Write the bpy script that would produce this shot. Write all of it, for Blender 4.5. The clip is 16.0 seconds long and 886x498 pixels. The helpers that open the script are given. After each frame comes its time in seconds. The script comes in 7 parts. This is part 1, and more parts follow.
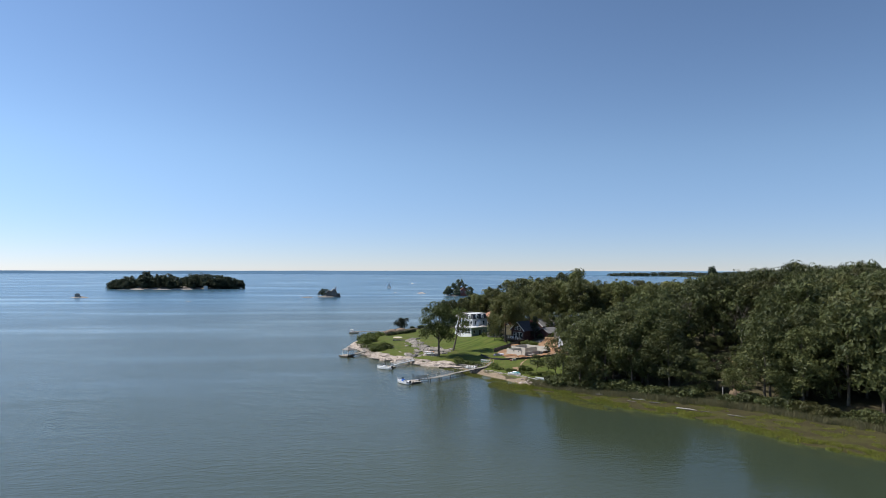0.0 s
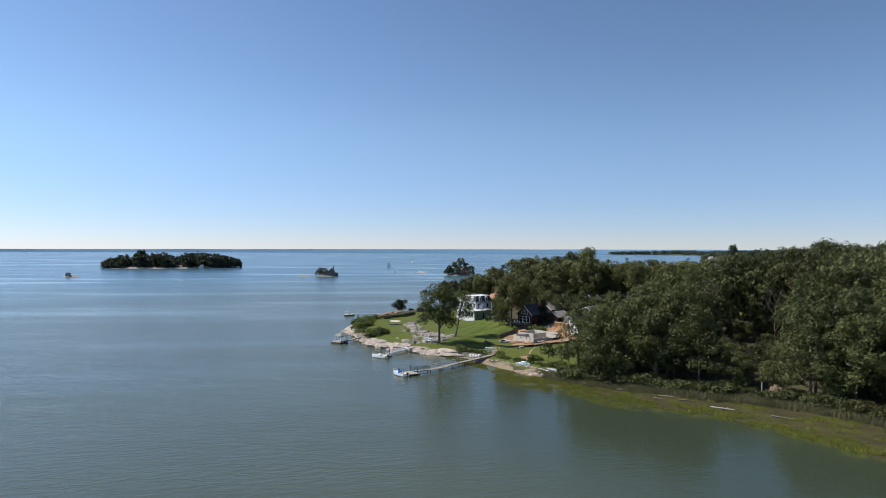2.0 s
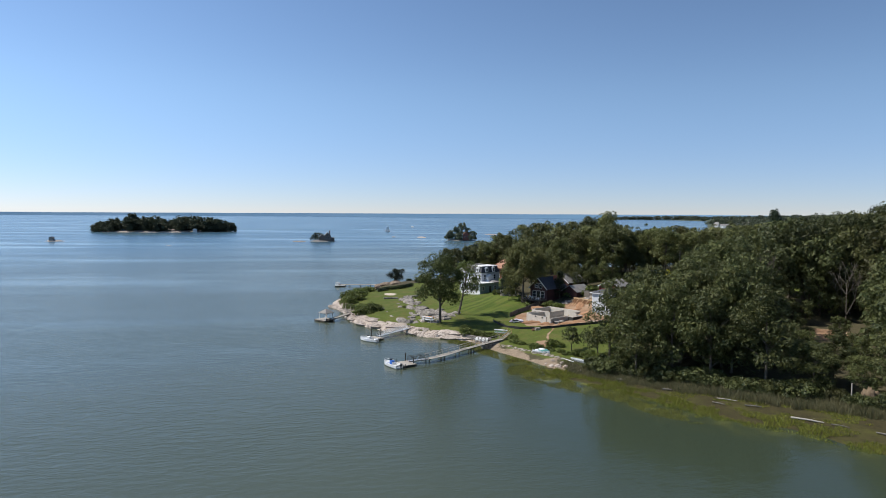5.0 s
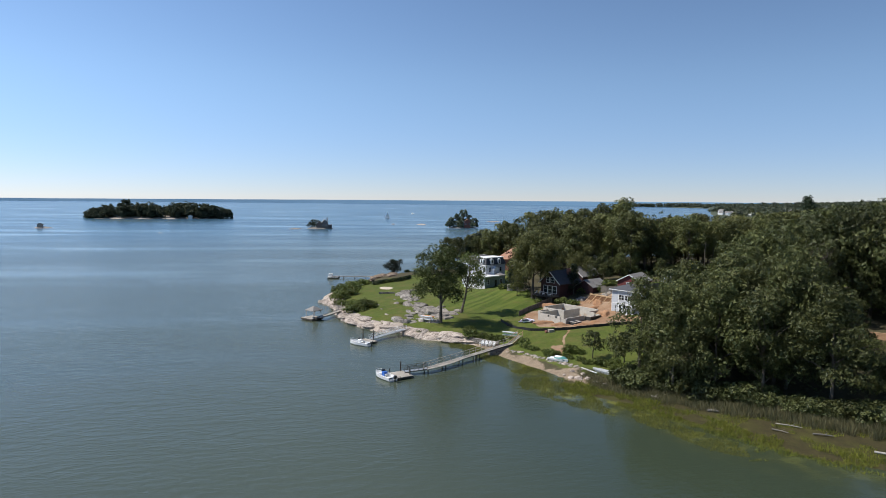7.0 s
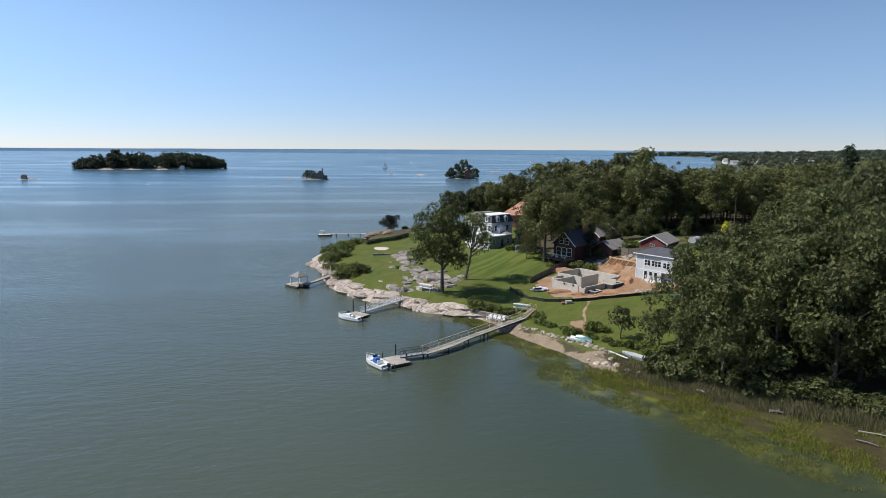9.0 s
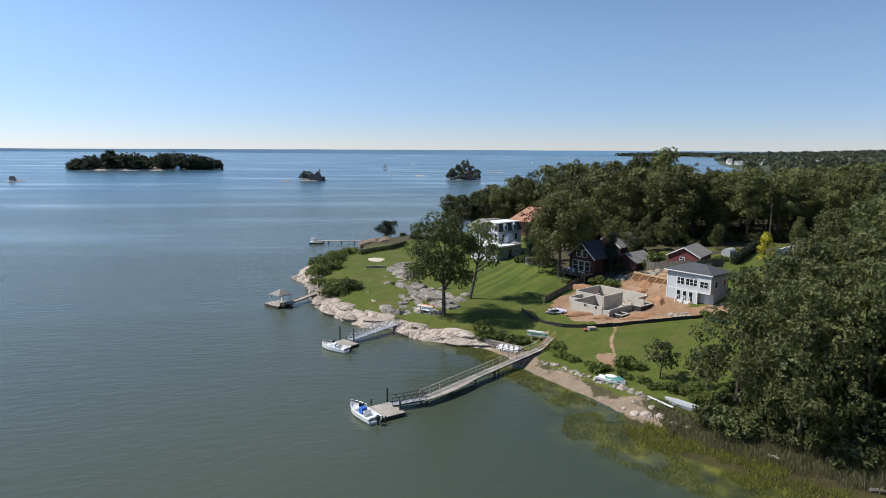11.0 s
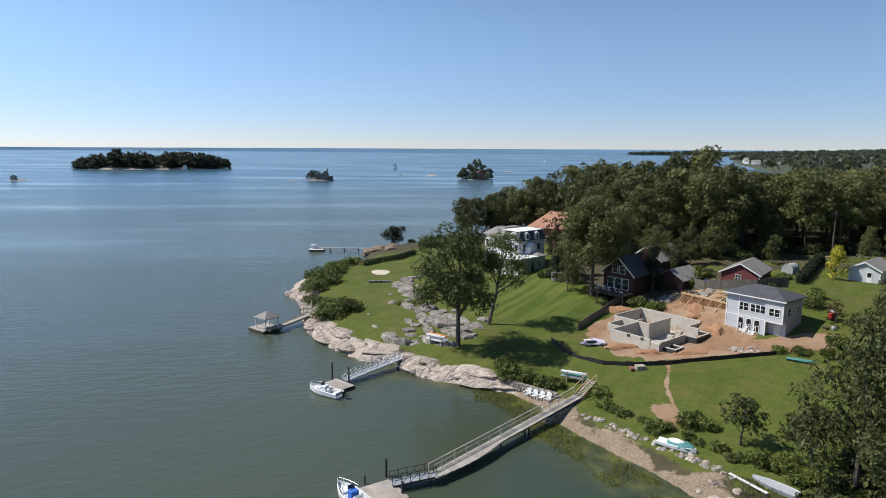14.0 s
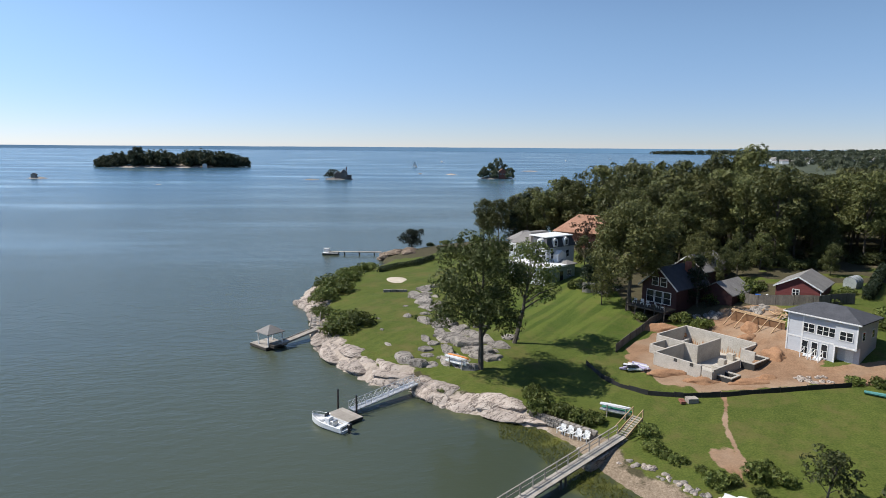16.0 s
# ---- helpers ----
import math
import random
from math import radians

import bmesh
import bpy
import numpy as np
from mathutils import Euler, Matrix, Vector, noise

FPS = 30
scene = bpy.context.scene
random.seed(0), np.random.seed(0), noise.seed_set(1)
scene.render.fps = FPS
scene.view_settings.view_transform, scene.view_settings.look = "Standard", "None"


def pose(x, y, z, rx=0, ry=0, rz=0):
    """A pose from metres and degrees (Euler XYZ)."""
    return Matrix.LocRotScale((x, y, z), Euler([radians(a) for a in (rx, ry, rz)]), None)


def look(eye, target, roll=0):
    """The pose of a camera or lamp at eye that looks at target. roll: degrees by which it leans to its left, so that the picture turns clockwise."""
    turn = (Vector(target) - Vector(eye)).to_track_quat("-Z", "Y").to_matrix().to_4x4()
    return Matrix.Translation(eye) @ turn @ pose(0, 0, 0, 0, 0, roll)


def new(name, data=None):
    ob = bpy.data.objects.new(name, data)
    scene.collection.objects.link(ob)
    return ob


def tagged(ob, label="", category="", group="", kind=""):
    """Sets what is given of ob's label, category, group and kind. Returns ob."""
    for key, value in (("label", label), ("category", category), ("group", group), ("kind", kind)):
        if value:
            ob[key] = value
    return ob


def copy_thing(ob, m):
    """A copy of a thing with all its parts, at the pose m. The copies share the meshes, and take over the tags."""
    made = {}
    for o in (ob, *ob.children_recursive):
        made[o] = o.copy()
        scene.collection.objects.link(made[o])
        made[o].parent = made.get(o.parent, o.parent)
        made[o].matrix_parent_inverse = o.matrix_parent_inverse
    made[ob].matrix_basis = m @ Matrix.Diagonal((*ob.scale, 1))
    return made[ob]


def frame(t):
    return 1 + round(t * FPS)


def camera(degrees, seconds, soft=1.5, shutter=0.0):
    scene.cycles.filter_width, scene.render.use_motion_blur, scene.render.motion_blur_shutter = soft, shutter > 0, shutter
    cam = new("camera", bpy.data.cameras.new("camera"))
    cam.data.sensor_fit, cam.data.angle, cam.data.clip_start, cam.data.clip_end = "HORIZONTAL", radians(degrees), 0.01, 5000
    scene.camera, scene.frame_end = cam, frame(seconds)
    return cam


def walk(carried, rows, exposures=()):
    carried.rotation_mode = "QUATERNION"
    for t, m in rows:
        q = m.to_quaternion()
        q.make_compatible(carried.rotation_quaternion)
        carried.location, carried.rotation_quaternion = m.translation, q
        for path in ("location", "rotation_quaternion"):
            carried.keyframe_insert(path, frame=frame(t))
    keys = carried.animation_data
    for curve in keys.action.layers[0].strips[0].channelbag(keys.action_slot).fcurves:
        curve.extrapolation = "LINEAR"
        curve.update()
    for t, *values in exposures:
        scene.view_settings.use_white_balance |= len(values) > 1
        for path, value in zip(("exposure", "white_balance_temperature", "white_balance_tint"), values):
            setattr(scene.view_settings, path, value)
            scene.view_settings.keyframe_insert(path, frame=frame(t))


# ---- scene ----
cam = camera(69.8, 16.0, soft=0.9)
PATH = [
    (0, (0.78, 1.335, 32.627), (0.79, 3.334, 32.694), 0.3),
    (0.5, (0.81, 6.212, 32.853), (0.82, 8.211, 32.919), 0.3),
    (1, (0.691, 10.998, 33.006), (0.702, 12.997, 33.068), 0.2),
    (1.5, (0.7, 16.004, 33.041), (0.71, 18.004, 33.071), 0.3),
    (2, (0.726, 21.171, 32.862), (0.735, 23.171, 32.861), 0.3),
    (2.5, (0.725, 26.374, 33.063), (0.733, 28.373, 33.027), 0.2),
    (3, (0.63, 31.3, 33.107), (0.638, 33.299, 33.037), 0.3),
    (3.5, (0.702, 36.413, 33.11), (0.711, 38.41, 33.006), 0.2),
    (4, (0.503, 41.887, 32.96), (0.512, 43.884, 32.847), 0.3),
    (6.5, (0.532, 67.62, 32.325), (0.539, 69.616, 32.213), 0.6),
    (7, (0.418, 72.56, 32.387), (0.425, 74.554, 32.233), 0.6),
    (7.5, (0.334, 77.446, 32.423), (0.343, 79.431, 32.183), 0.6),
    (8, (0.238, 82.464, 32.578), (0.248, 84.44, 32.269), 0.6),
    (8.5, (0.094, 87.456, 32.587), (0.104, 89.432, 32.277), 0.6),
    (9, (-0.022, 92.406, 32.818), (-0.011, 94.381, 32.507), 0.5),
    (11.5, (-0.206, 115.038, 32.821), (-0.198, 117.014, 32.511), 0.5),
    (12, (-0.485, 118.521, 32.793), (-0.478, 120.496, 32.482), 0.6),
    (12.5, (-0.575, 121.91, 32.796), (-0.575, 123.886, 32.484), 0.5),
    (13, (-0.64, 125.002, 32.684), (-0.647, 126.978, 32.373), 0.6),
    (13.5, (-0.69, 128.12, 32.643), (-0.703, 130.096, 32.33), 0.6),
    (14, (-0.697, 131.057, 32.758), (-0.721, 133.032, 32.444), 0.5),
    (14.5, (-0.778, 133.966, 32.712), (-0.813, 135.941, 32.396), 0.6),
    (15, (-0.936, 136.843, 32.698), (-0.983, 138.817, 32.381), 0.6),
    (15.5, (-0.975, 139.477, 32.772), (-1.04, 141.45, 32.454), 0.5),
    (16, (-1.145, 142.323, 32.643), (-1.23, 144.295, 32.325), 0.6),
]
walk(cam, [(t, look(eye, target, roll)) for t, eye, target, roll in PATH], [(0, 0.22), (16, 0.22)])

# ---- world, sun ----
SUN_EL, SUN_AZ = radians(51), math.atan2(-1.0, 0.06)
world = bpy.data.worlds.new("sky")
scene.world = world
world.use_nodes = True
wn = world.node_tree
sky = wn.nodes.new("ShaderNodeTexSky")
sky.sky_type, sky.sun_disc = "NISHITA", False
sky.sun_elevation, sky.sun_rotation = SUN_EL, SUN_AZ
sky.air_density, sky.dust_density, sky.ozone_density = 0.8, 0.0, 4.6
clear = wn.nodes.new("ShaderNodeMix")
clear.data_type, clear.blend_type = "RGBA", "MULTIPLY"
clear.inputs[0].default_value, clear.inputs[7].default_value = 1.0, (1.17, 1.135, 1.10, 1)
wn.links.new(sky.outputs["Color"], clear.inputs[6])
# the air near the horizon is a soft lavender haze
way = wn.nodes.new("ShaderNodeTexCoord")
up = wn.nodes.new("ShaderNodeSeparateXYZ")
wn.links.new(way.outputs["Generated"], up.inputs[0])
low = wn.nodes.new("ShaderNodeValToRGB")
low.color_ramp.interpolation = "EASE"
low.color_ramp.elements[0].position, low.color_ramp.elements[0].color = 0.0, (0.67, 0.70, 0.885, 1)
low.color_ramp.elements[1].position, low.color_ramp.elements[1].color = 0.2, (1, 1, 1, 1)
wn.links.new(up.outputs["Z"], low.inputs[0])
hazy = wn.nodes.new("ShaderNodeMix")
hazy.data_type, hazy.blend_type = "RGBA", "MULTIPLY"
hazy.inputs[0].default_value = 1.0
wn.links.new(clear.outputs[2], hazy.inputs[6])
wn.links.new(low.outputs[0], hazy.inputs[7])
# brighter towards the sun's side, deeper blue away from it
side = wn.nodes.new("ShaderNodeMapRange")
side.interpolation_type = "SMOOTHSTEP"
for key, value in (("From Min", -0.9), ("From Max", 0.9), ("To Min", 1.16), ("To Max", 0.80)):
    side.inputs[key].default_value = value
wn.links.new(up.outputs["X"], side.inputs["Value"])
glow = wn.nodes.new("ShaderNodeVectorMath")
glow.operation = "SCALE"
wn.links.new(hazy.outputs[2], glow.inputs[0])
wn.links.new(side.outputs[0], glow.inputs["Scale"])
wn.links.new(glow.outputs[0], wn.nodes["Background"].inputs["Color"])
wn.nodes["Background"].inputs["Strength"].default_value = 0.108
sun = new("sun", bpy.data.lights.new("sun", "SUN"))
sun.data.energy, sun.data.angle, sun.data.color = 5.0, radians(0.5), (1.0, 0.95, 0.87)
sun_dir = Vector((math.cos(SUN_EL) * math.sin(SUN_AZ), math.cos(SUN_EL) * math.cos(SUN_AZ), math.sin(SUN_EL)))
sun.matrix_world = look(sun_dir * 100, (0, 0, 0))

# ---- materials ----


def mat_nodes(name):
    m = bpy.data.materials.new(name)
    m.use_nodes = True
    nt = m.node_tree
    return m, nt, nt.nodes["Principled BSDF"]


def add(nt, kind, **values):
    n = nt.nodes.new(kind)
    for k, v in values.items():
        n.inputs[k].default_value = v
    return n


def ramp(nt, fac, stops):
    r = nt.nodes.new("ShaderNodeValToRGB")
    el = r.color_ramp.elements
    while len(el) < len(stops):
        el.new(0.5)
    for e, (p, c) in zip(el, stops):
        e.position, e.color = p, (*c, 1)
    nt.links.new(fac, r.inputs[0])
    return r.outputs[0]


def mix(nt, fac, a, b, blend="MIX"):
    n = nt.nodes.new("ShaderNodeMix")
    n.data_type, n.blend_type = "RGBA", blend
    for sock, v in ((n.inputs[0], fac), (n.inputs[6], a), (n.inputs[7], b)):
        if isinstance(v, (tuple, list)):
            sock.default_value = (*v, 1)
        elif isinstance(v, (int, float)):
            sock.default_value = v
        else:
            nt.links.new(v, sock)
    return n.outputs[2]


def noise_fac(nt, scale, detail=4, rough=0.6, stretch=None, space="Object"):
    n = add(nt, "ShaderNodeTexNoise", Scale=scale, Detail=detail, Roughness=rough)
    co = nt.nodes.new("ShaderNodeTexCoord").outputs[space] if space != "World" else nt.nodes.new("ShaderNodeNewGeometry").outputs["Position"]
    if stretch:
        mp = nt.nodes.new("ShaderNodeMapping")
        mp.inputs["Scale"].default_value = stretch[:3]
        if len(stretch) > 3:
            mp.vector_type = "TEXTURE"
            mp.inputs["Scale"].default_value = [1 / v for v in stretch[:3]]
            mp.inputs["Rotation"].default_value = (0, 0, radians(stretch[3]))
        nt.links.new(co, mp.inputs[0])
        co = mp.outputs[0]
    nt.links.new(co, n.inputs["Vector"])
    return n.outputs["Fac"]


def bump(nt, bsdf, height, strength=0.4, distance=0.05):
    b = add(nt, "ShaderNodeBump", Strength=strength, Distance=distance)
    nt.links.new(height, b.inputs["Height"])
    nt.links.new(b.outputs[0], bsdf.inputs["Normal"])


def plain(name, c1, c2, scale=3.0, rough=0.7, metal=0.0, grain=20.0, relief=0.3, vary=0.12, space="Object", stretch=None):
    """Two-scale mottled paint, wood, stone or metal."""
    m, nt, b = mat_nodes(name)
    big, fine = noise_fac(nt, scale, 4, 0.6, stretch, space), noise_fac(nt, grain, 3, 0.6, stretch, space)
    col = ramp(nt, big, [(0.3, c1), (0.7, c2)])
    col = mix(nt, 0.35, col, ramp(nt, fine, [(0.3, [v * 0.6 for v in c1]), (0.7, [min(1, v * 1.25) for v in c2])]))
    info = nt.nodes.new("ShaderNodeObjectInfo")
    hsv = nt.nodes.new("ShaderNodeHueSaturation")
    mr = add(nt, "ShaderNodeMapRange", **{"To Min": 0.88 - vary, "To Max": 0.88 + vary})
    nt.links.new(info.outputs["Random"], mr.inputs["Value"])
    nt.links.new(mr.outputs[0], hsv.inputs["Value"])
    nt.links.new(col, hsv.inputs["Color"])
    nt.links.new(hsv.outputs[0], b.inputs["Base Color"])
    b.inputs["Roughness"].default_value, b.inputs["Metallic"].default_value = rough, metal
    if relief:
        bump(nt, b, fine, relief, 0.03)
    return m


def leaf_mat(name, c1, c2, c3, autumn=(0.16, 0.09, 0.02), share=0.0, cut=0.0):
    """Foliage: hue by tree, tone by leaf clump, light shining through; sprays broken into leaflets of about 1/cut metres."""
    m, nt, b = mat_nodes(name)
    geo, info = nt.nodes.new("ShaderNodeNewGeometry"), nt.nodes.new("ShaderNodeObjectInfo")
    col = ramp(nt, geo.outputs["Random Per Island"], [(0.0, c1), (0.5, c2), (1.0, c3)])
    patch = noise_fac(nt, 0.35, 2, 0.5)
    col = mix(nt, ramp(nt, patch, [(0.35, (0, 0, 0)), (0.7, (0.55, 0.55, 0.55))]), col, c3)
    turn = ramp(nt, info.outputs["Random"], [(0.0, (0, 0, 0)), (max(0.01, 1 - share - 0.03), (0, 0, 0)), (min(0.99, 1.0 - share * 0.2), (share * 2.2,) * 3)])
    col = mix(nt, turn, col, autumn)
    hsv = nt.nodes.new("ShaderNodeHueSaturation")
    mr = add(nt, "ShaderNodeMapRange", **{"To Min": 0.56, "To Max": 1.22})
    sep = nt.nodes.new("ShaderNodeMath")
    sep.operation = "FRACT"
    mul = nt.nodes.new("ShaderNodeMath")
    mul.operation = "MULTIPLY"
    mul.inputs[1].default_value = 7.31
    nt.links.new(info.outputs["Random"], mul.inputs[0])
    nt.links.new(mul.outputs[0], sep.inputs[0])
    nt.links.new(sep.outputs[0], mr.inputs["Value"])
    nt.links.new(mr.outputs[0], hsv.inputs["Value"])
    nt.links.new(col, hsv.inputs["Color"])
    nt.links.new(hsv.outputs[0], b.inputs["Base Color"])
    b.inputs["Roughness"].default_value = 0.55
    b.inputs["Specular IOR Level"].default_value = 0.25
    tr = nt.nodes.new("ShaderNodeBsdfTranslucent")
    nt.links.new(hsv.outputs[0], tr.inputs["Color"])
    ms = add(nt, "ShaderNodeMixShader", Fac=0.25)
    nt.links.new(b.outputs[0], ms.inputs[1])
    nt.links.new(tr.outputs[0], ms.inputs[2])
    last = ms.outputs[0]
    if cut:
        gap = ramp(nt, noise_fac(nt, cut, 1, 0.5), [(0.45, (0, 0, 0)), (0.49, (1, 1, 1))])
        clear_air = nt.nodes.new("ShaderNodeBsdfTransparent")
        leafy = nt.nodes.new("ShaderNodeMixShader")
        nt.links.new(gap, leafy.inputs[0])
        nt.links.new(clear_air.outputs[0], leafy.inputs[1])
        nt.links.new(last, leafy.inputs[2])
        last = leafy.outputs[0]
    nt.links.new(last, nt.nodes["Material Output"].inputs["Surface"])
    return m


# oak tones carry painted light: darkest for shaded wood, brighter for sunlit woods
LEAF = leaf_mat("oak_leaves", (0.036, 0.050, 0.019), (0.064, 0.080, 0.028), (0.110, 0.120, 0.040), (0.12, 0.088, 0.028), 0.13, cut=5.0)
LEAF_NEAR = leaf_mat("oak_leaves_half_lit", (0.044, 0.060, 0.022), (0.080, 0.098, 0.033), (0.138, 0.146, 0.048), (0.13, 0.095, 0.03), 0.13, cut=5.0)
LEAF_BACK = leaf_mat("oak_leaves_painted_lit", (0.056, 0.070, 0.026), (0.092, 0.106, 0.036), (0.145, 0.148, 0.048), (0.15, 0.125, 0.036), 0.12, cut=4.0)
LEAF_BRIGHT = leaf_mat("maple_leaves", (0.05, 0.078, 0.022), (0.088, 0.118, 0.03), (0.145, 0.168, 0.045), cut=6.0)
LEAF_DARK = leaf_mat("conifer_needles", (0.012, 0.022, 0.012), (0.022, 0.036, 0.018), (0.035, 0.05, 0.022), cut=7.0)
LEAF_GOLD = leaf_mat("golden_needles", (0.22, 0.22, 0.02), (0.32, 0.30, 0.03), (0.42, 0.38, 0.04), cut=7.0)
LEAF_SHRUB = leaf_mat("shrub_leaves", (0.058, 0.082, 0.021), (0.105, 0.138, 0.032), (0.165, 0.19, 0.046), cut=7.0)
LEAF_RED = leaf_mat("russet_leaves", (0.03, 0.018, 0.012), (0.06, 0.03, 0.018), (0.09, 0.05, 0.025), cut=5.0)
REED = leaf_mat("reed_blades", (0.068, 0.076, 0.034), (0.115, 0.116, 0.056), (0.19, 0.172, 0.094))
CORDGRASS = leaf_mat("cordgrass_blades", (0.075, 0.098, 0.016), (0.125, 0.146, 0.022), (0.20, 0.205, 0.036))
EELGRASS = leaf_mat("shallow_weed", (0.14, 0.16, 0.03), (0.20, 0.215, 0.04), (0.27, 0.265, 0.055))
BARK = plain("bark", (0.05, 0.04, 0.03), (0.13, 0.11, 0.085), 1.5, 0.9, 0, 12, 0.6)
BARK_GREY = plain("grey_bark", (0.11, 0.10, 0.085), (0.2, 0.185, 0.16), 1.5, 0.9, 0, 12, 0.4)
BARK_PALE = plain("pale_dead_wood", (0.25, 0.23, 0.2), (0.42, 0.39, 0.34), 1.5, 0.9, 0, 12, 0.4)


def rock_mat(name, dark, light, grain=4.0):
    """Weathered stone: broad stains, mineral grain, long joints and lichen specks."""
    m, nt, b = mat_nodes(name)
    big, fine = noise_fac(nt, 0.55, 4, 0.65, None, "World"), noise_fac(nt, grain, 4, 0.7, None, "World")
    joint = noise_fac(nt, 0.8, 5, 0.7, (0.35, 2.2, 1.6, 38), "World")
    col = ramp(nt, big, [(0.28, dark), (0.5, [(p + q) / 2 for p, q in zip(dark, light)]), (0.72, light)])
    col = mix(nt, 0.45, col, ramp(nt, fine, [(0.3, [v * 0.5 for v in dark]), (0.7, [min(1, v * 1.2) for v in light])]))
    crack = ramp(nt, joint, [(0.40, (0, 0, 0)), (0.43, (1, 1, 1)), (0.445, (1, 1, 1)), (0.48, (0, 0, 0))])
    col = mix(nt, crack, col, [v * 0.32 for v in dark])
    stain = ramp(nt, noise_fac(nt, 0.22, 5, 0.75, None, "World"), [(0.54, (0, 0, 0)), (0.68, (0.6, 0.6, 0.6))])
    col = mix(nt, stain, col, [v * 0.55 for v in dark])
    info = nt.nodes.new("ShaderNodeObjectInfo")
    hsv = nt.nodes.new("ShaderNodeHueSaturation")
    mr = add(nt, "ShaderNodeMapRange", **{"To Min": 0.74, "To Max": 1.06})
    nt.links.new(info.outputs["Random"], mr.inputs["Value"])
    nt.links.new(mr.outputs[0], hsv.inputs["Value"])
    nt.links.new(col, hsv.inputs["Color"])
    nt.links.new(hsv.outputs[0], b.inputs["Base Color"])
    b.inputs["Roughness"].default_value = 0.88
    bump(nt, b, mix(nt, 0.5, fine, joint), 0.9, 0.16)
    return m


ROCK = rock_mat("pink_granite", (0.27, 0.205, 0.165), (0.56, 0.49, 0.425))
ROCK_BROWN = rock_mat("brown_ledge_stone", (0.13, 0.09, 0.06), (0.33, 0.25, 0.18))
ROCK_GREY = rock_mat("grey_ledge_stone", (0.16, 0.14, 0.12), (0.40, 0.36, 0.315))
CONCRETE = plain("poured_concrete", (0.38, 0.35, 0.3), (0.55, 0.51, 0.45), 0.7, 0.85, 0, 9, 0.2, 0.05)
CONCRETE_DARK = plain("tarred_concrete", (0.02, 0.02, 0.02), (0.06, 0.058, 0.055), 1.0, 0.7, 0, 9, 0.2)
WOOD_GREY = plain("weathered_boards", (0.24, 0.21, 0.175), (0.44, 0.40, 0.35), 0.8, 0.85, 0, 14, 0.4, 0.14, "Object", (1, 1, 1))
# dark grey fence boards; on the lawn fence the darkness is painted shade
WOOD_AGED_SHADED = plain("aged_boards_shaded", (0.085, 0.075, 0.062), (0.19, 0.17, 0.145), 0.8, 0.88, 0, 14, 0.4)
CLOUDY = plain("cloudy_plastic_sheet", (0.30, 0.33, 0.32), (0.50, 0.53, 0.51), 1.4, 0.5, 0, 6, 0.3)
WOOD_NEW = plain("new_lumber", (0.42, 0.27, 0.14), (0.62, 0.43, 0.25), 1.2, 0.75, 0, 14, 0.25)
WOOD_DARK = plain("dark_timber", (0.03, 0.026, 0.022), (0.085, 0.07, 0.055), 1.2, 0.85, 0, 14, 0.4)
METAL_PALE = plain("galvanised_metal", (0.5, 0.51, 0.52), (0.68, 0.69, 0.7), 2, 0.4, 0.6, 20, 0.1)
WHITE = plain("white_paint", (0.72, 0.72, 0.7), (0.82, 0.82, 0.8), 0.8, 0.55, 0, 8, 0.1, 0.04)
WHITE_HULL = plain("white_gelcoat", (0.74, 0.75, 0.75), (0.82, 0.83, 0.83), 0.8, 0.25, 0, 8, 0.0, 0.03)
SIDING = plain("pale_grey_clapboard", (0.5, 0.52, 0.55), (0.6, 0.62, 0.65), 0.5, 0.6, 0, 9, 0.25, 0.03, "Object", (0.3, 0.3, 8))
SIDING_GREEN = plain("sage_clapboard", (0.2, 0.26, 0.24), (0.28, 0.33, 0.31), 0.5, 0.6, 0, 9, 0.25, 0.03, "Object", (0.3, 0.3, 8))
SIDING_RED = plain("barn_red_boards", (0.12, 0.026, 0.026), (0.21, 0.05, 0.046), 0.6, 0.75, 0, 9, 0.3, 0.06, "Object", (0.3, 0.3, 8))
# dark red paint, darkened further to carry the shade of the trees
SIDING_OXBLOOD_SHADED = plain("oxblood_boards_shaded", (0.032, 0.011, 0.011), (0.065, 0.019, 0.017), 0.6, 0.75, 0, 9, 0.3, 0.06, "Object", (0.3, 0.3, 8))
SHINGLE_DARK = plain("charcoal_shingles", (0.045, 0.047, 0.055), (0.085, 0.088, 0.1), 0.7, 0.85, 0, 6, 0.4, 0.05)
SHINGLE_GREY = plain("weathered_grey_shingles", (0.17, 0.16, 0.15), (0.28, 0.265, 0.25), 0.7, 0.9, 0, 6, 0.4, 0.05)
SHINGLE_ORANGE = plain("terracotta_roof", (0.30, 0.145, 0.09), (0.45, 0.25, 0.165), 0.8, 0.85, 0, 3, 0.5, 0.05)
ROOF_WHITE = plain("white_membrane_roof", (0.72, 0.72, 0.7), (0.8, 0.8, 0.79), 0.6, 0.7, 0, 5, 0.1, 0.03)
GLASS = plain("dark_window_glass", (0.012, 0.016, 0.02), (0.025, 0.03, 0.036), 1.0, 0.08, 0, 3, 0.0)
BRICK_RED = plain("brick_red", (0.2, 0.07, 0.05), (0.32, 0.13, 0.09), 1.5, 0.85, 0, 12, 0.4)
BLACK_FABRIC = plain("black_silt_fabric", (0.012, 0.012, 0.012), (0.03, 0.03, 0.03), 1.5, 0.8, 0, 6, 0.4)
BLUE_COVER = plain("blue_canvas", (0.02, 0.11, 0.45), (0.04, 0.18, 0.6), 2, 0.7, 0, 10, 0.2)
TEAL_TARP = plain("teal_net_tarp", (0.05, 0.2, 0.2), (0.12, 0.34, 0.32), 1.4, 0.75, 0, 6, 0.6)
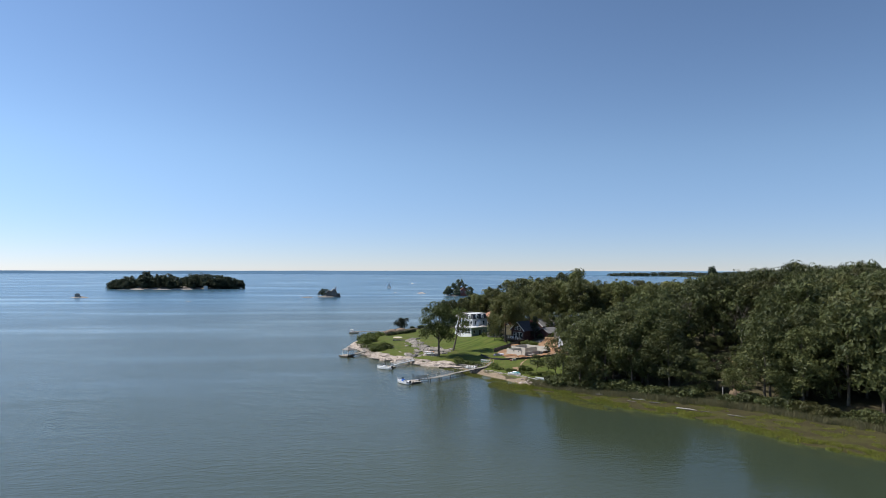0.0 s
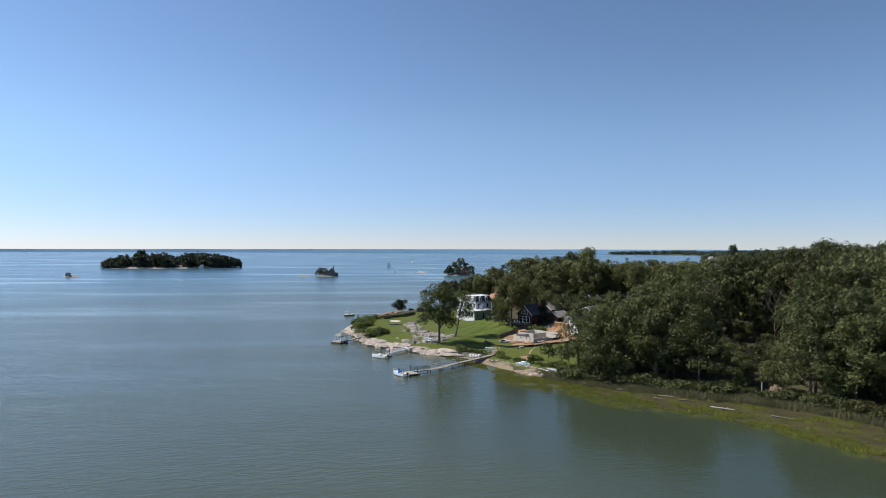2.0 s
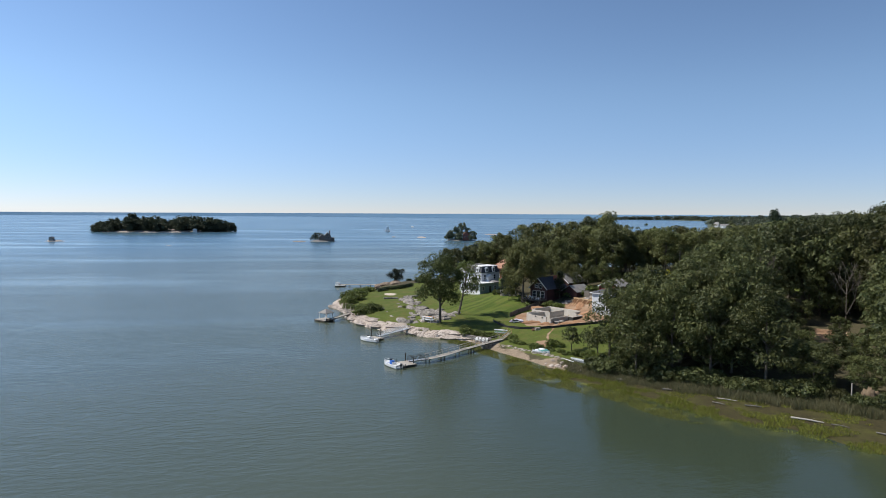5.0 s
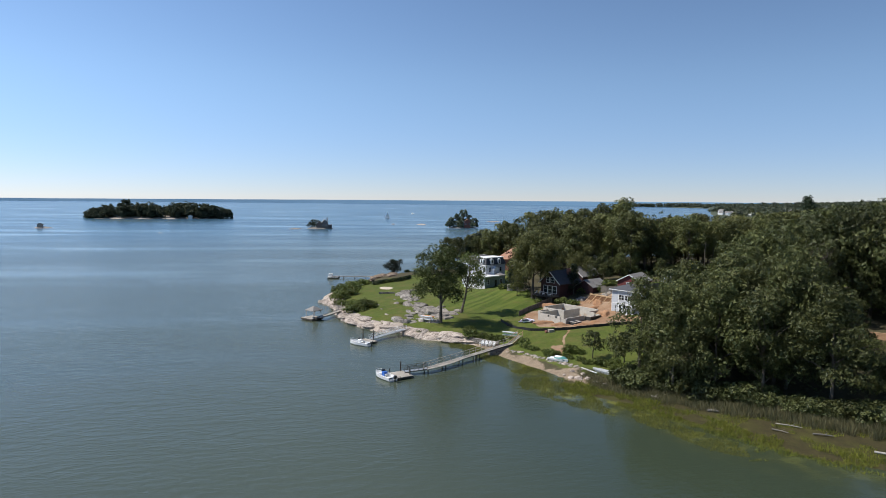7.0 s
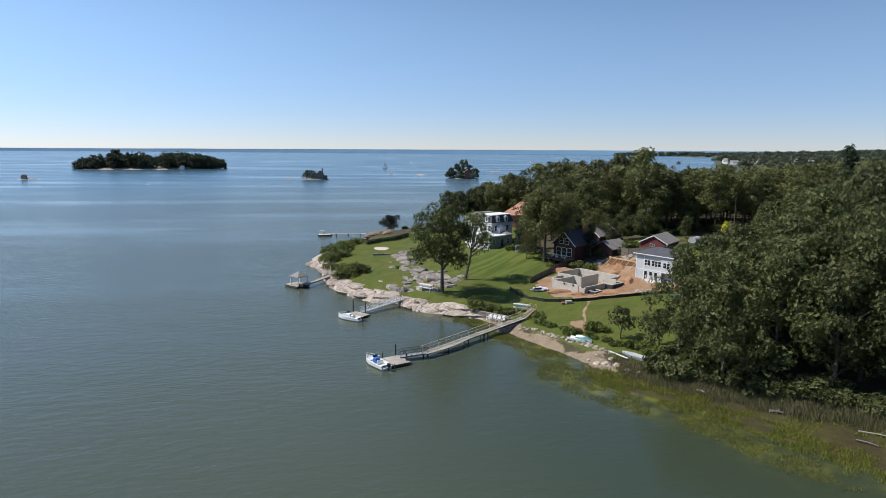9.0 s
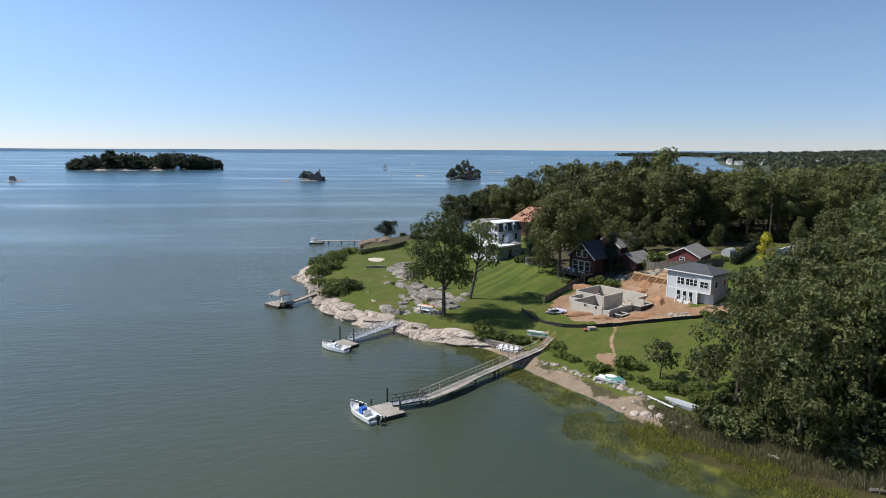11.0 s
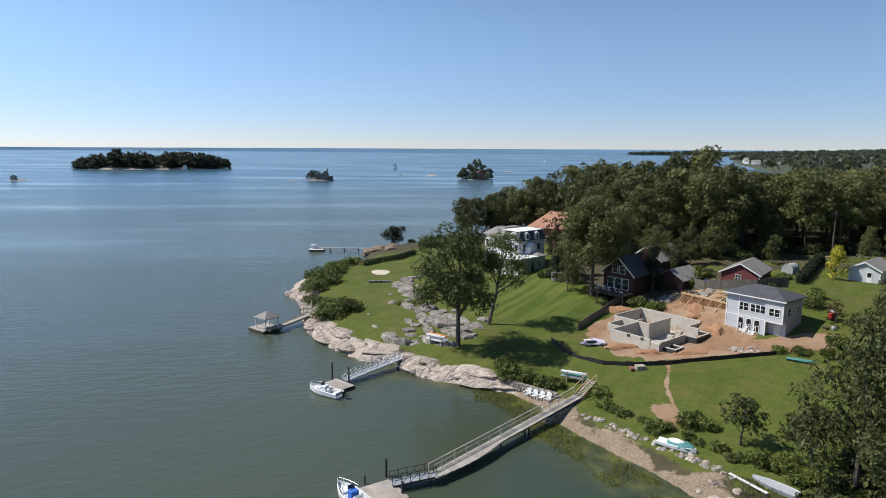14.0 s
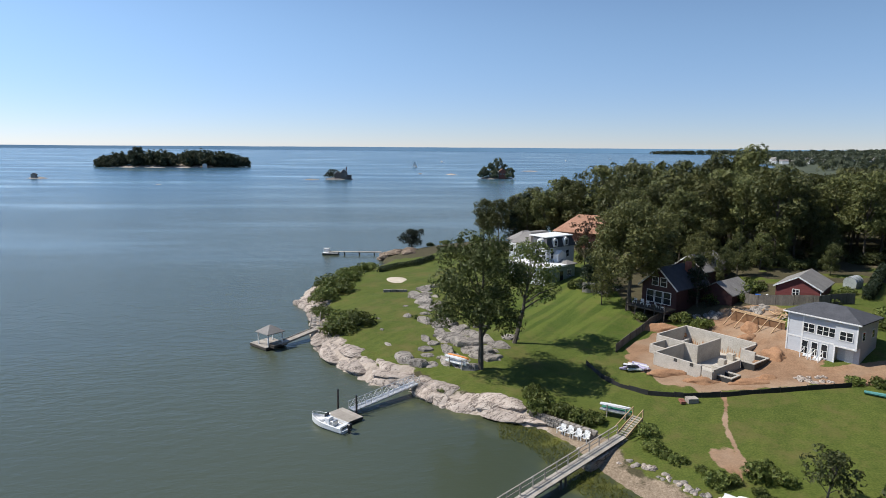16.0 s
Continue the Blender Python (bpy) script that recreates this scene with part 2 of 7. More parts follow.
ENGINE = plain("black_cowling", (0.015, 0.015, 0.016), (0.03, 0.03, 0.032), 2, 0.3, 0, 10, 0.0)
GREEN_PAINT = plain("green_paint", (0.03, 0.2, 0.11), (0.06, 0.3, 0.17), 2, 0.5, 0, 10, 0.1)
ORANGE_PAINT = plain("orange_plastic", (0.6, 0.2, 0.04), (0.75, 0.32, 0.08), 2, 0.45, 0, 10, 0.05)
PURPLE_WRAP = plain("lilac_wrap", (0.3, 0.26, 0.42), (0.5, 0.46, 0.6), 2, 0.6, 0, 8, 0.3)
GRAVEL = plain("gravel_road", (0.22, 0.2, 0.18), (0.36, 0.33, 0.3), 0.4, 0.9, 0, 6, 0.4)
SAND = plain("bare_sand", (0.5, 0.42, 0.32), (0.66, 0.58, 0.47), 0.4, 0.95, 0, 6, 0.5)


def water_mat():
    m, nt, b = mat_nodes("bay_water")
    streak = noise_fac(nt, 0.010, 4, 0.55, (0.45, 1.9, 1, 8), "World")
    shoal = noise_fac(nt, 0.004, 3, 0.5, None, "World")
    col = ramp(nt, shoal, [(0.3, (0.054, 0.067, 0.045)), (0.7, (0.068, 0.081, 0.055))])
    sh = nt.nodes.new("ShaderNodeAttribute")
    sh.attribute_name = "shallow"
    bed = ramp(nt, noise_fac(nt, 0.25, 4, 0.6, None, "World"), [(0.35, (0.028, 0.036, 0.018)), (0.52, (0.07, 0.075, 0.022)), (0.65, (0.15, 0.15, 0.03))])
    fade = nt.nodes.new("ShaderNodeMath")
    fade.operation = "MULTIPLY"
    fade.inputs[1].default_value = 0.95
    nt.links.new(sh.outputs["Fac"], fade.inputs[0])
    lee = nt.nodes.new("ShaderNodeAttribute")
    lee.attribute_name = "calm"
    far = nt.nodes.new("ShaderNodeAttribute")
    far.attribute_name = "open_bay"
    # this factor only darkens sheltered water, standing in for the trees' dark reflection
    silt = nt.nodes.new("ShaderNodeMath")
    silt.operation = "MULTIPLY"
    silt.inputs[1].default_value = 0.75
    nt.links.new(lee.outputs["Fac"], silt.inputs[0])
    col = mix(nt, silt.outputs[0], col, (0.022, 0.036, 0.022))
    # open-bay blue and pale streaks paint the reflected sky into the base colour
    sky_tint_col = ramp(nt, streak, [(0.42, (0.030, 0.082, 0.130)), (0.56, (0.046, 0.102, 0.145)), (0.66, (0.12, 0.19, 0.22))])
    col = mix(nt, far.outputs["Fac"], col, sky_tint_col)
    col = mix(nt, fade.outputs[0], col, bed)
    nt.links.new(col, b.inputs["Base Color"])
    b.inputs["IOR"].default_value = 1.34
    rg = ramp(nt, streak, [(0.40, (0.24,) * 3), (0.55, (0.21,) * 3), (0.68, (0.15,) * 3)])
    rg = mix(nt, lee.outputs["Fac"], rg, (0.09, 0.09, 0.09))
    nt.links.new(rg, b.inputs["Roughness"])
    w1 = noise_fac(nt, 0.55, 5, 0.62, (0.7, 1.35, 1, 15), "World")
    w2 = noise_fac(nt, 0.09, 3, 0.5, (0.7, 1.5, 1, -12), "World")
    amp = ramp(nt, streak, [(0.42, (1,) * 3), (0.66, (0.5,) * 3)])
    h = mix(nt, 0.5, w1, w2)
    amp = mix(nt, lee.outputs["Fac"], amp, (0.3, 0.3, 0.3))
    h = mix(nt, 1.0, h, amp, "MULTIPLY")
    bump(nt, b, h, 0.55, 0.5)
    return m


def ground_mat():
    """Lawn, sand and dirt, marsh mud and forest litter, by the masks of the sheet."""
    m, nt, b = mat_nodes("island_ground")
    at = nt.nodes.new("ShaderNodeAttribute")
    at.attribute_name = "zones"
    sep = nt.nodes.new("ShaderNodeSeparateColor")
    nt.links.new(at.outputs["Color"], sep.inputs[0])
    at2 = nt.nodes.new("ShaderNodeAttribute")
    at2.attribute_name = "ledge"
    big, mid, fine = noise_fac(nt, 0.12, 4, 0.6, None, "World"), noise_fac(nt, 0.7, 4, 0.6, None, "World"), noise_fac(nt, 5.0, 4, 0.7, None, "World")
    litter = mix(nt, 0.5, ramp(nt, mid, [(0.3, (0.045, 0.04, 0.022)), (0.7, (0.10, 0.085, 0.05))]), ramp(nt, fine, [(0.3, (0.03, 0.035, 0.015)), (0.7, (0.12, 0.10, 0.06))]))
    lawn = mix(nt, 0.5, ramp(nt, big, [(0.3, (0.075, 0.115, 0.02)), (0.55, (0.10, 0.138, 0.025)), (0.75, (0.16, 0.155, 0.045))]), ramp(nt, mid, [(0.32, (0.045, 0.082, 0.013)), (0.68, (0.14, 0.168, 0.036))]))
    lawn = mix(nt, 0.5, lawn, ramp(nt, fine, [(0.34, (0.02, 0.036, 0.006)), (0.66, (0.16, 0.178, 0.045))]))
    worn = noise_fac(nt, 0.22, 5, 0.7, None, "World")
    lawn = mix(nt, ramp(nt, worn, [(0.49, (0, 0, 0)), (0.68, (0.75, 0.75, 0.75))]), lawn, (0.155, 0.13, 0.05))
    stripe = noise_fac(nt, 0.5, 1, 0.4, (0.02, 1.3, 1, 56), "World")
    at4 = nt.nodes.new("ShaderNodeAttribute")
    at4.attribute_name = "mown"
    swath = ramp(nt, at4.outputs["Fac"], [(0.0, (0.10, 0.10, 0.10)), (0.7, (0.42, 0.42, 0.42))])
    lawn = mix(nt, swath, lawn, ramp(nt, stripe, [(0.42, (0.04, 0.088, 0.010)), (0.58, (0.135, 0.185, 0.032))]))
    lawn = mix(nt, 1.0, lawn, (0.90, 0.88, 0.86), "MULTIPLY")
    sand = mix(nt, 0.5, ramp(nt, mid, [(0.3, (0.15, 0.11, 0.072)), (0.7, (0.31, 0.235, 0.165))]), ramp(nt, fine, [(0.35, (0.10, 0.075, 0.05)), (0.65, (0.44, 0.36, 0.27))]))
    soil = mix(nt, 0.5, ramp(nt, mid, [(0.3, (0.17, 0.095, 0.055)), (0.7, (0.35, 0.215, 0.13))]), ramp(nt, fine, [(0.3, (0.14, 0.08, 0.05)), (0.7, (0.40, 0.26, 0.16))]))
    soil = mix(nt, ramp(nt, big, [(0.45, (0, 0, 0)), (0.65, (0.7, 0.7, 0.7))]), soil, (0.36, 0.27, 0.19))
    at3 = nt.nodes.new("ShaderNodeAttribute")
    at3.attribute_name = "soil"
    mud = mix(nt, 0.5, ramp(nt, mid, [(0.3, (0.020, 0.017, 0.009)), (0.7, (0.062, 0.048, 0.022))]), ramp(nt, fine, [(0.3, (0.022, 0.024, 0.010)), (0.7, (0.095, 0.082, 0.036))]))

    mud = mix(nt, ramp(nt, noise_fac(nt, 0.18, 4, 0.65, (1, 1, 1), "World"), [(0.45, (0, 0, 0)), (0.68, (0.5, 0.5, 0.5))]), mud, ramp(nt, fine, [(0.3, (0.06, 0.068, 0.014)), (0.7, (0.13, 0.13, 0.03))]))

    def edge(sock):
        j = nt.nodes.new("ShaderNodeMath")
        j.operation = "MULTIPLY_ADD"
        j.inputs[1].default_value = 1.4
        j.inputs[2].default_value = -0.7
        nt.links.new(mid, j.inputs[0])
        a = nt.nodes.new("ShaderNodeMath")
        nt.links.new(sock, a.inputs[0])
        nt.links.new(j.outputs[0], a.inputs[1])
        return ramp(nt, a.outputs[0], [(0.4, (0, 0, 0)), (0.6, (1, 1, 1))])
    col = mix(nt, edge(sep.outputs[0]), litter, lawn)
    col = mix(nt, edge(sep.outputs[2]), col, mud)
    col = mix(nt, edge(sep.outputs[1]), col, sand)
    col = mix(nt, edge(at3.outputs["Fac"]), col, soil)
    crack = noise_fac(nt, 0.9, 5, 0.75, (0.5, 1.6, 1, 35), "World")
    ledge = mix(nt, 0.5, ramp(nt, crack, [(0.38, (0.10, 0.08, 0.065)), (0.46, (0.36, 0.30, 0.25)), (0.7, (0.54, 0.47, 0.40))]), ramp(nt, fine, [(0.3, (0.26, 0.21, 0.17)), (0.7, (0.55, 0.48, 0.41))]))
    col = mix(nt, edge(at2.outputs["Fac"]), col, ledge)
    col = mix(nt, 1.0, col, (0.92, 0.92, 0.92), "MULTIPLY")
    nt.links.new(col, b.inputs["Base Color"])
    b.inputs["Roughness"].default_value = 0.95
    b.inputs["Specular IOR Level"].default_value = 0.15
    bump(nt, b, mix(nt, 0.5, fine, crack), 0.7, 0.15)
    return m


WATER, GROUND = water_mat(), ground_mat()

# ---- building helpers ----


def part(name, bm, material, parent=None, label="", smooth=False):
    me = bpy.data.meshes.new(name)
    if isinstance(bm, bmesh.types.BMesh):
        bm.normal_update()
        bm.to_mesh(me)
        bm.free()
    else:
        me.from_pydata(*bm)
    me.materials.append(material)
    if smooth:
        me.polygons.foreach_set("use_smooth", [True] * len(me.polygons))
    ob = new(name, me)
    if parent:
        ob.parent = parent
    if label:
        tagged(ob, label)
    return ob


def thing(name, m, label, category, group=""):
    ob = new(name)
    ob.empty_display_size = 0.3
    ob.matrix_world = m
    return tagged(ob, label, category, group)


def box(bm, x0, x1, y0, y1, z0, z1, m=None, bevel=0.0):
    g = bmesh.ops.create_cube(bm, size=1, matrix=Matrix.Translation(((x0 + x1) / 2, (y0 + y1) / 2, (z0 + z1) / 2)) @ Matrix.Diagonal((x1 - x0, y1 - y0, z1 - z0, 1)))
    vs = g["verts"]
    if bevel:
        es = list({e for v in vs for e in v.link_edges})
        out = bmesh.ops.bevel(bm, geom=es, offset=bevel, segments=1, affect="EDGES")
        vs = list({v for f in out["faces"] for v in f.verts} | {v for v in vs if v.is_valid})
    if m is not None:
        bmesh.ops.transform(bm, matrix=m, verts=[v for v in vs if v.is_valid])
    return bm


def boxes(*args, bevel=0.0):
    bm = bmesh.new()
    for a in args:
        box(bm, *a, bevel=bevel)
    return bm


def rod(bm, p, q, r0, r1=None, n=7):
    """A tapered round bar from p to q."""
    p, q = Vector(p), Vector(q)
    d = q - p
    m = Matrix.Translation((p + q) / 2) @ d.to_track_quat("Z", "Y").to_matrix().to_4x4()
    bmesh.ops.create_cone(bm, cap_ends=True, segments=n, radius1=r0, radius2=r0 if r1 is None else r1, depth=d.length, matrix=m)
    return bm


def beam(bm, p, q, w, h):
    """A squared timber from p to q."""
    p, q = Vector(p), Vector(q)
    d = q - p
    m = Matrix.Translation((p + q) / 2) @ d.to_track_quat("X", "Z").to_matrix().to_4x4() @ Matrix.Diagonal((d.length, w, h, 1))
    bmesh.ops.create_cube(bm, size=1, matrix=m)
    return bm


def prism(outline, z0, z1):
    """Upright walls over a plan outline, closed above and below."""
    n = len(outline)
    v = [(x, y, z0) for x, y in outline] + [(x, y, z1) for x, y in outline]
    f = [tuple(range(n))[::-1], tuple(range(n, 2 * n))] + [(i, (i + 1) % n, n + (i + 1) % n, n + i) for i in range(n)]
    return v, [], f


def lerp_line(pts, x):
    return float(np.interp(x, [p[0] for p in pts], [p[1] for p in pts]))


# ---- plan of the island ----
SHORE = [(-36.8, 270), (-32, 263), (-29.5, 251), (-24.5, 238), (-19, 230.5), (-14, 225.5), (-9, 224.5), (-6.5, 220.5), (-2, 217.8), (3.6, 215),
         (7.8, 213.2), (10.6, 209.5), (13, 203), (15.5, 199), (19.5, 193.5), (22.8, 188)]
MARSH_OUT = [(20.5, 182), (26, 174.8), (33, 169.5), (37.5, 163), (41, 156.5), (46, 151.8), (54, 147), (60, 139), (65, 131), (69.5, 121.5), (76, 114.5), (84, 108.5), (110, 96), (170, 80), (300, 60)]
MARSH_IN = [(22.8, 188), (30, 182.5), (36.5, 176.5), (43.5, 171.5), (51, 167.5), (60, 162), (69.5, 157), (78, 150.5), (85, 141), (100, 126), (130, 112), (180, 100), (300, 85)]
BACK_SHORE = [(900, 120), (900, 520), (500, 470), (220, 425), (120, 398), (60, 380), (20, 366), (0, 355), (-12, 345), (-21, 335), (-28, 327), (-24.5, 317), (-26.5, 307), (-32, 297), (-38, 283)]
LAND = SHORE + MARSH_OUT + BACK_SHORE
UPLAND = SHORE[:-1] + MARSH_IN + BACK_SHORE


def poly_dist(px, py, poly):
    """Signed distance to a plan outline, positive inside."""
    best, inside = np.full(px.shape, 1e9), np.zeros(px.shape, bool)
    for (ax, ay), (bx, by) in zip(poly, poly[1:] + poly[:1]):
        dx, dy = bx - ax, by - ay
        t = np.clip(((px - ax) * dx + (py - ay) * dy) / (dx * dx + dy * dy), 0, 1)
        best = np.minimum(best, np.hypot(px - ax - t * dx, py - ay - t * dy))
        inside ^= ((ay > py) != (by > py)) & (px < dx * (py - ay) / (dy if dy else 1e-9) + ax)
    return np.where(inside, best, -best)


def sstep(a, b, v):
    t = np.clip((v - a) / (b - a), 0, 1)
    return t * t * (3 - 2 * t)


def height(px, py):
    px, py = np.asarray(px, float), np.asarray(py, float)
    du, dl = poly_dist(px, py, UPLAND), poly_dist(px, py, LAND)
    rocky = 1 - sstep(4, 14, px)
    rise = np.interp(du, [-60, -8, -1, 0, 2.5, 6, 14, 30, 55, 90], [-6, -2.2, -0.5, 0, 0.75, 1.2, 2.0, 3.5, 4.6, 5.6])
    rise = rise + rocky * np.interp(du, [0, 1.5, 6, 12, 25, 60], [0, 0.7, 1.1, 1.0, 0.3, 0])
    rise = rise + 4.2 * sstep(30, 57, px) * sstep(206, 244, py)
    rise = rise + 1.2 * sstep(8, 24, px) * sstep(240, 262, py) * (1 - sstep(36, 50, px))
    pad = sstep(1.0, 0, np.abs(px - 33) / 12) * sstep(1.0, 0, np.abs(py - 233) / 14)
    rise = rise * (1 - pad) + 2.9 * pad
    ex, ey = (px - 25.0) * 0.643 - (py - 229.0) * 0.766, (px - 25.0) * 0.766 + (py - 229.0) * 0.643
    pit = ((ex > 0.0) & (ex < 8.5) & (ey > 0.0) & (ey < 7.3)) | ((ex > -4.5) & (ex < 8.5) & (ey > 7.2) & (ey < 11.2)) | ((ex > -4.5) & (ex < 6.6) & (ey > 7.2) & (ey < 15.0)) | ((ex > -3.0) & (ex < 0.1) & (ey > 3.4) & (ey < 7.3))
    rise = rise - 0.75 * np.exp(-((px - 47) ** 2 + (py - 225.5) ** 2) / 45)
    rise = np.where(pit, 1.7, rise)
    marsh = np.where(dl > 0, np.interp(dl, [0, 2, 8, 30], [-0.05, 0.06, 0.16, 0.35]), np.interp(dl, [-60, -10, 0], [-6, -1.2, -0.05]))
    return np.where(du > 0, np.maximum(rise, np.where(du < 3, marsh, -9)), np.maximum(marsh, np.where(px < 21, rise, -9)))


def gz(x, y):
    return float(height(np.array([x]), np.array([y]))[0])


def soft(mask):
    """A mask with its stepped edge smoothed over the neighbouring points."""
    m = mask.astype(float)
    for _ in range(2):
        p = np.pad(m, 1, mode="edge")
        m = (p[:-2, 1:-1] + p[2:, 1:-1] + p[1:-1, :-2] + p[1:-1, 2:] + 2 * m) / 6
    return m


def island_ground():
    xs = np.concatenate([np.linspace(-150, -62, 12), np.arange(-58, 22.6, 0.8), np.arange(22.8, 42.5, 0.24), np.arange(42.6, 66, 0.8), np.arange(66, 130, 2.0), np.linspace(132, 880, 46)])
    ys = np.concatenate([np.linspace(40, 108, 18), np.arange(110, 221.5, 0.9), np.arange(221.8, 243.4, 0.24), np.arange(243.7, 290, 0.9), np.linspace(291, 560, 90)])
    gx, gy = np.meshgrid(xs, ys)
    z = height(gx, gy)
    rough = np.array([noise.noise((x * 0.25, y * 0.25, 0)) for x, y in zip(gx.ravel(), gy.ravel())]).reshape(gx.shape)
    z = z + np.where(z > 0.4, 0.14, 0.05) * rough
    dsh = poly_dist(gx, gy, UPLAND)
    stony = ((dsh > -1) & (dsh < 5) & (gx < 8)).astype(float)
    z = z + stony * 0.32 * np.array([noise.noise((x * 0.55 + y * 0.2, y * 0.8, 4)) + 0.5 * noise.noise((x * 1.3, y * 1.3, 7)) for x, y in zip(gx.ravel(), gy.ravel())]).reshape(gx.shape)
    nx, ny = len(xs), len(ys)
    idx = np.arange(nx * ny).reshape(ny, nx)
    quads = np.stack([idx[:-1, :-1], idx[:-1, 1:], idx[1:, 1:], idx[1:, :-1]], -1).reshape(-1, 4)
    ob = part("ground", (np.stack([gx, gy, z], -1).reshape(-1, 3).tolist(), [], quads.tolist()), GROUND, smooth=True)
    du, dl = poly_dist(gx, gy, UPLAND), poly_dist(gx, gy, LAND)
    near_edge = np.interp(gx, [p[0] for p in NEAR_WOOD], [p[1] for p in NEAR_WOOD])
    back_edge = np.interp(gx, [p[0] for p in BACK_WOOD], [p[1] for p in BACK_WOOD])
    lawn = (du > 2.6) & (gy > np.where(gx > 30, near_edge - 1, 0)) & (gy < np.minimum(back_edge + 3, 320))
    # behind the houses dark litter with lawn patches stands in for dappled tree shade
    lawn &= ~((gx > 27) & (gy > 246) & (gx < 44)) & ~((gx >= 44) & (gx < 61) & (gy > 246) & (rough < 0.22)) & ~((gx >= 61) & (gy > 257) & (rough < 0.2))
    lawn &= ~((gx < -12) & (gy > 314))
    lawn |= (np.hypot((gx - 88) / 9, (gy - 268) / 3.5) < 1)
    wob = rough * 2.0
    dirt = (np.hypot((gx - 34.6) / 12.9, (gy - 230.5) / 12.5) + 0.06 * wob < 1) & (gy > 219.8)
    dirt |= (np.hypot((gx - 49) / 8, (gy - 221.5) / 3.2) < 1)
    dirt |= (np.hypot((gx - 25.4) / 1.7, (gy - 203.5) / 2.4) + 0.1 * wob < 1)
    dirt |= (np.hypot((gx - 43.5) / 5, (gy - 243.5) / 4.5) < 1)
    dirt |= (np.hypot((gx - 91) / 9, (gy - 203) / 6) < 1)
    beach = (du > -1.5) & (du < 2.1 + 1.6 * wob) & (gx > 7) & (gx < 27)
    road = np.abs(gy - (268 + 0.05 * gx + 1.5 * np.sin(gx * 0.06))) < 0.9
    road &= (gx > 78) & (gx < 200)
    sandy = beach | road
    sat = ob.data.attributes.new("soil", "FLOAT", "POINT")
    trail = np.where((gy > 200) & (gy < 219.5), np.clip(0.9 - np.abs(gx - (26 + (gy - 203) * 0.27 + 0.3 * np.sin(gy * 0.5))) / 0.62, 0, 1), 0)
    sat.data.foreach_set("value", np.maximum(soft(dirt), trail).astype(np.float32).ravel())
    marsh = (dl > -3) & (du < 1.5) & (gx > 15)
    cols = np.stack([soft(lawn & ~sandy), soft(sandy), soft(marsh & ~beach), np.ones(lawn.shape)], -1).astype(np.float32)
    ledge = ((du < np.where(gx > -9, 1.7, 2.7) + 1.3 * wob) & (du > -4) & (gx < 8.5) & (gy < 285))
    mown = ob.data.attributes.new("mown", "FLOAT", "POINT")
    mown.data.foreach_set("value", np.clip(1.6 - 1.3 * np.hypot((gx - 17) / 16, (gy - 253) / 18), 0, 1).astype(np.float32).ravel())
    lat = ob.data.attributes.new("ledge", "FLOAT", "POINT")
    lat.data.foreach_set("value", soft(ledge).astype(np.float32).ravel())
    at = ob.data.color_attributes.new("zones", "FLOAT_COLOR", "POINT")
    at.data.foreach_set("color", cols.reshape(-1))
    return tagged(ob, "low island of mown lawn, bare dirt, marsh mud and forest floor", "ground", kind="structure")


# edges of the woods in plan: near clump up to this line, back belt beyond that one
NEAR_WOOD = [(33, 183), (36, 187.5), (40, 191), (46, 197.5), (52, 204), (60, 213), (70, 222), (85, 230), (110, 246), (150, 262), (300, 300)]
BACK_WOOD = [(-10, 342), (10, 334), (20, 330), (31, 326), (36, 300), (40, 276), (48, 271), (64, 270), (90, 275), (120, 285), (200, 292), (300, 300)]

ground = island_ground()


def sea():
    """One sheet of water to the horizon, finer along the shallows."""
    xs = np.concatenate([[-4800, -2400, -1000, -400, -150, -90], np.arange(-60, 126, 2.0), [140, 180, 260, 420, 1000, 2400, 4800]])
    ys = np.concatenate([[-1500, -600, -200, 0, 20, 40, 50, 60, 70], np.arange(80, 352, 2.0), [370, 420, 520, 800, 1500, 2800, 4940]])
    gx, gy = np.meshgrid(xs, ys)
    nx, ny = len(xs), len(ys)
    idx = np.arange(nx * ny).reshape(ny, nx)
    quads = np.stack([idx[:-1, :-1], idx[:-1, 1:], idx[1:, 1:], idx[1:, :-1]], -1).reshape(-1, 4)
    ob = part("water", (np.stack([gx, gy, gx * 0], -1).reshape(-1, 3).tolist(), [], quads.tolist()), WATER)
    dl = poly_dist(gx, gy, LAND)
    shoal = sstep(-9, -0.5, dl) * sstep(2, 14, gx) * (1 - 0.7 * sstep(30, 45, gx)) * (gy < 222) + 0.5 * sstep(-5, -0.5, dl) * (gx <= 14) * (gy < 222)
    at = ob.data.attributes.new("shallow", "FLOAT", "POINT")
    at.data.foreach_set("value", np.clip(shoal, 0, 1).astype(np.float32).ravel())
    # calm smooths the water and also masks its painted dark tree reflection
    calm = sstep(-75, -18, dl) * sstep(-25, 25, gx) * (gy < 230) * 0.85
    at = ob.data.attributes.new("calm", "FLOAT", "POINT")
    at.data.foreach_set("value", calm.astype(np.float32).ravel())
    # open_bay masks the painted sky-blue, growing with distance from land
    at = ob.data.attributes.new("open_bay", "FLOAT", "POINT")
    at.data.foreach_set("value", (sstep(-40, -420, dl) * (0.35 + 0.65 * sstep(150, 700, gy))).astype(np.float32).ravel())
    return tagged(ob, "calm grey-green bay water with faint wind streaks", "water", kind="structure")


sea()

# ---- trees ----


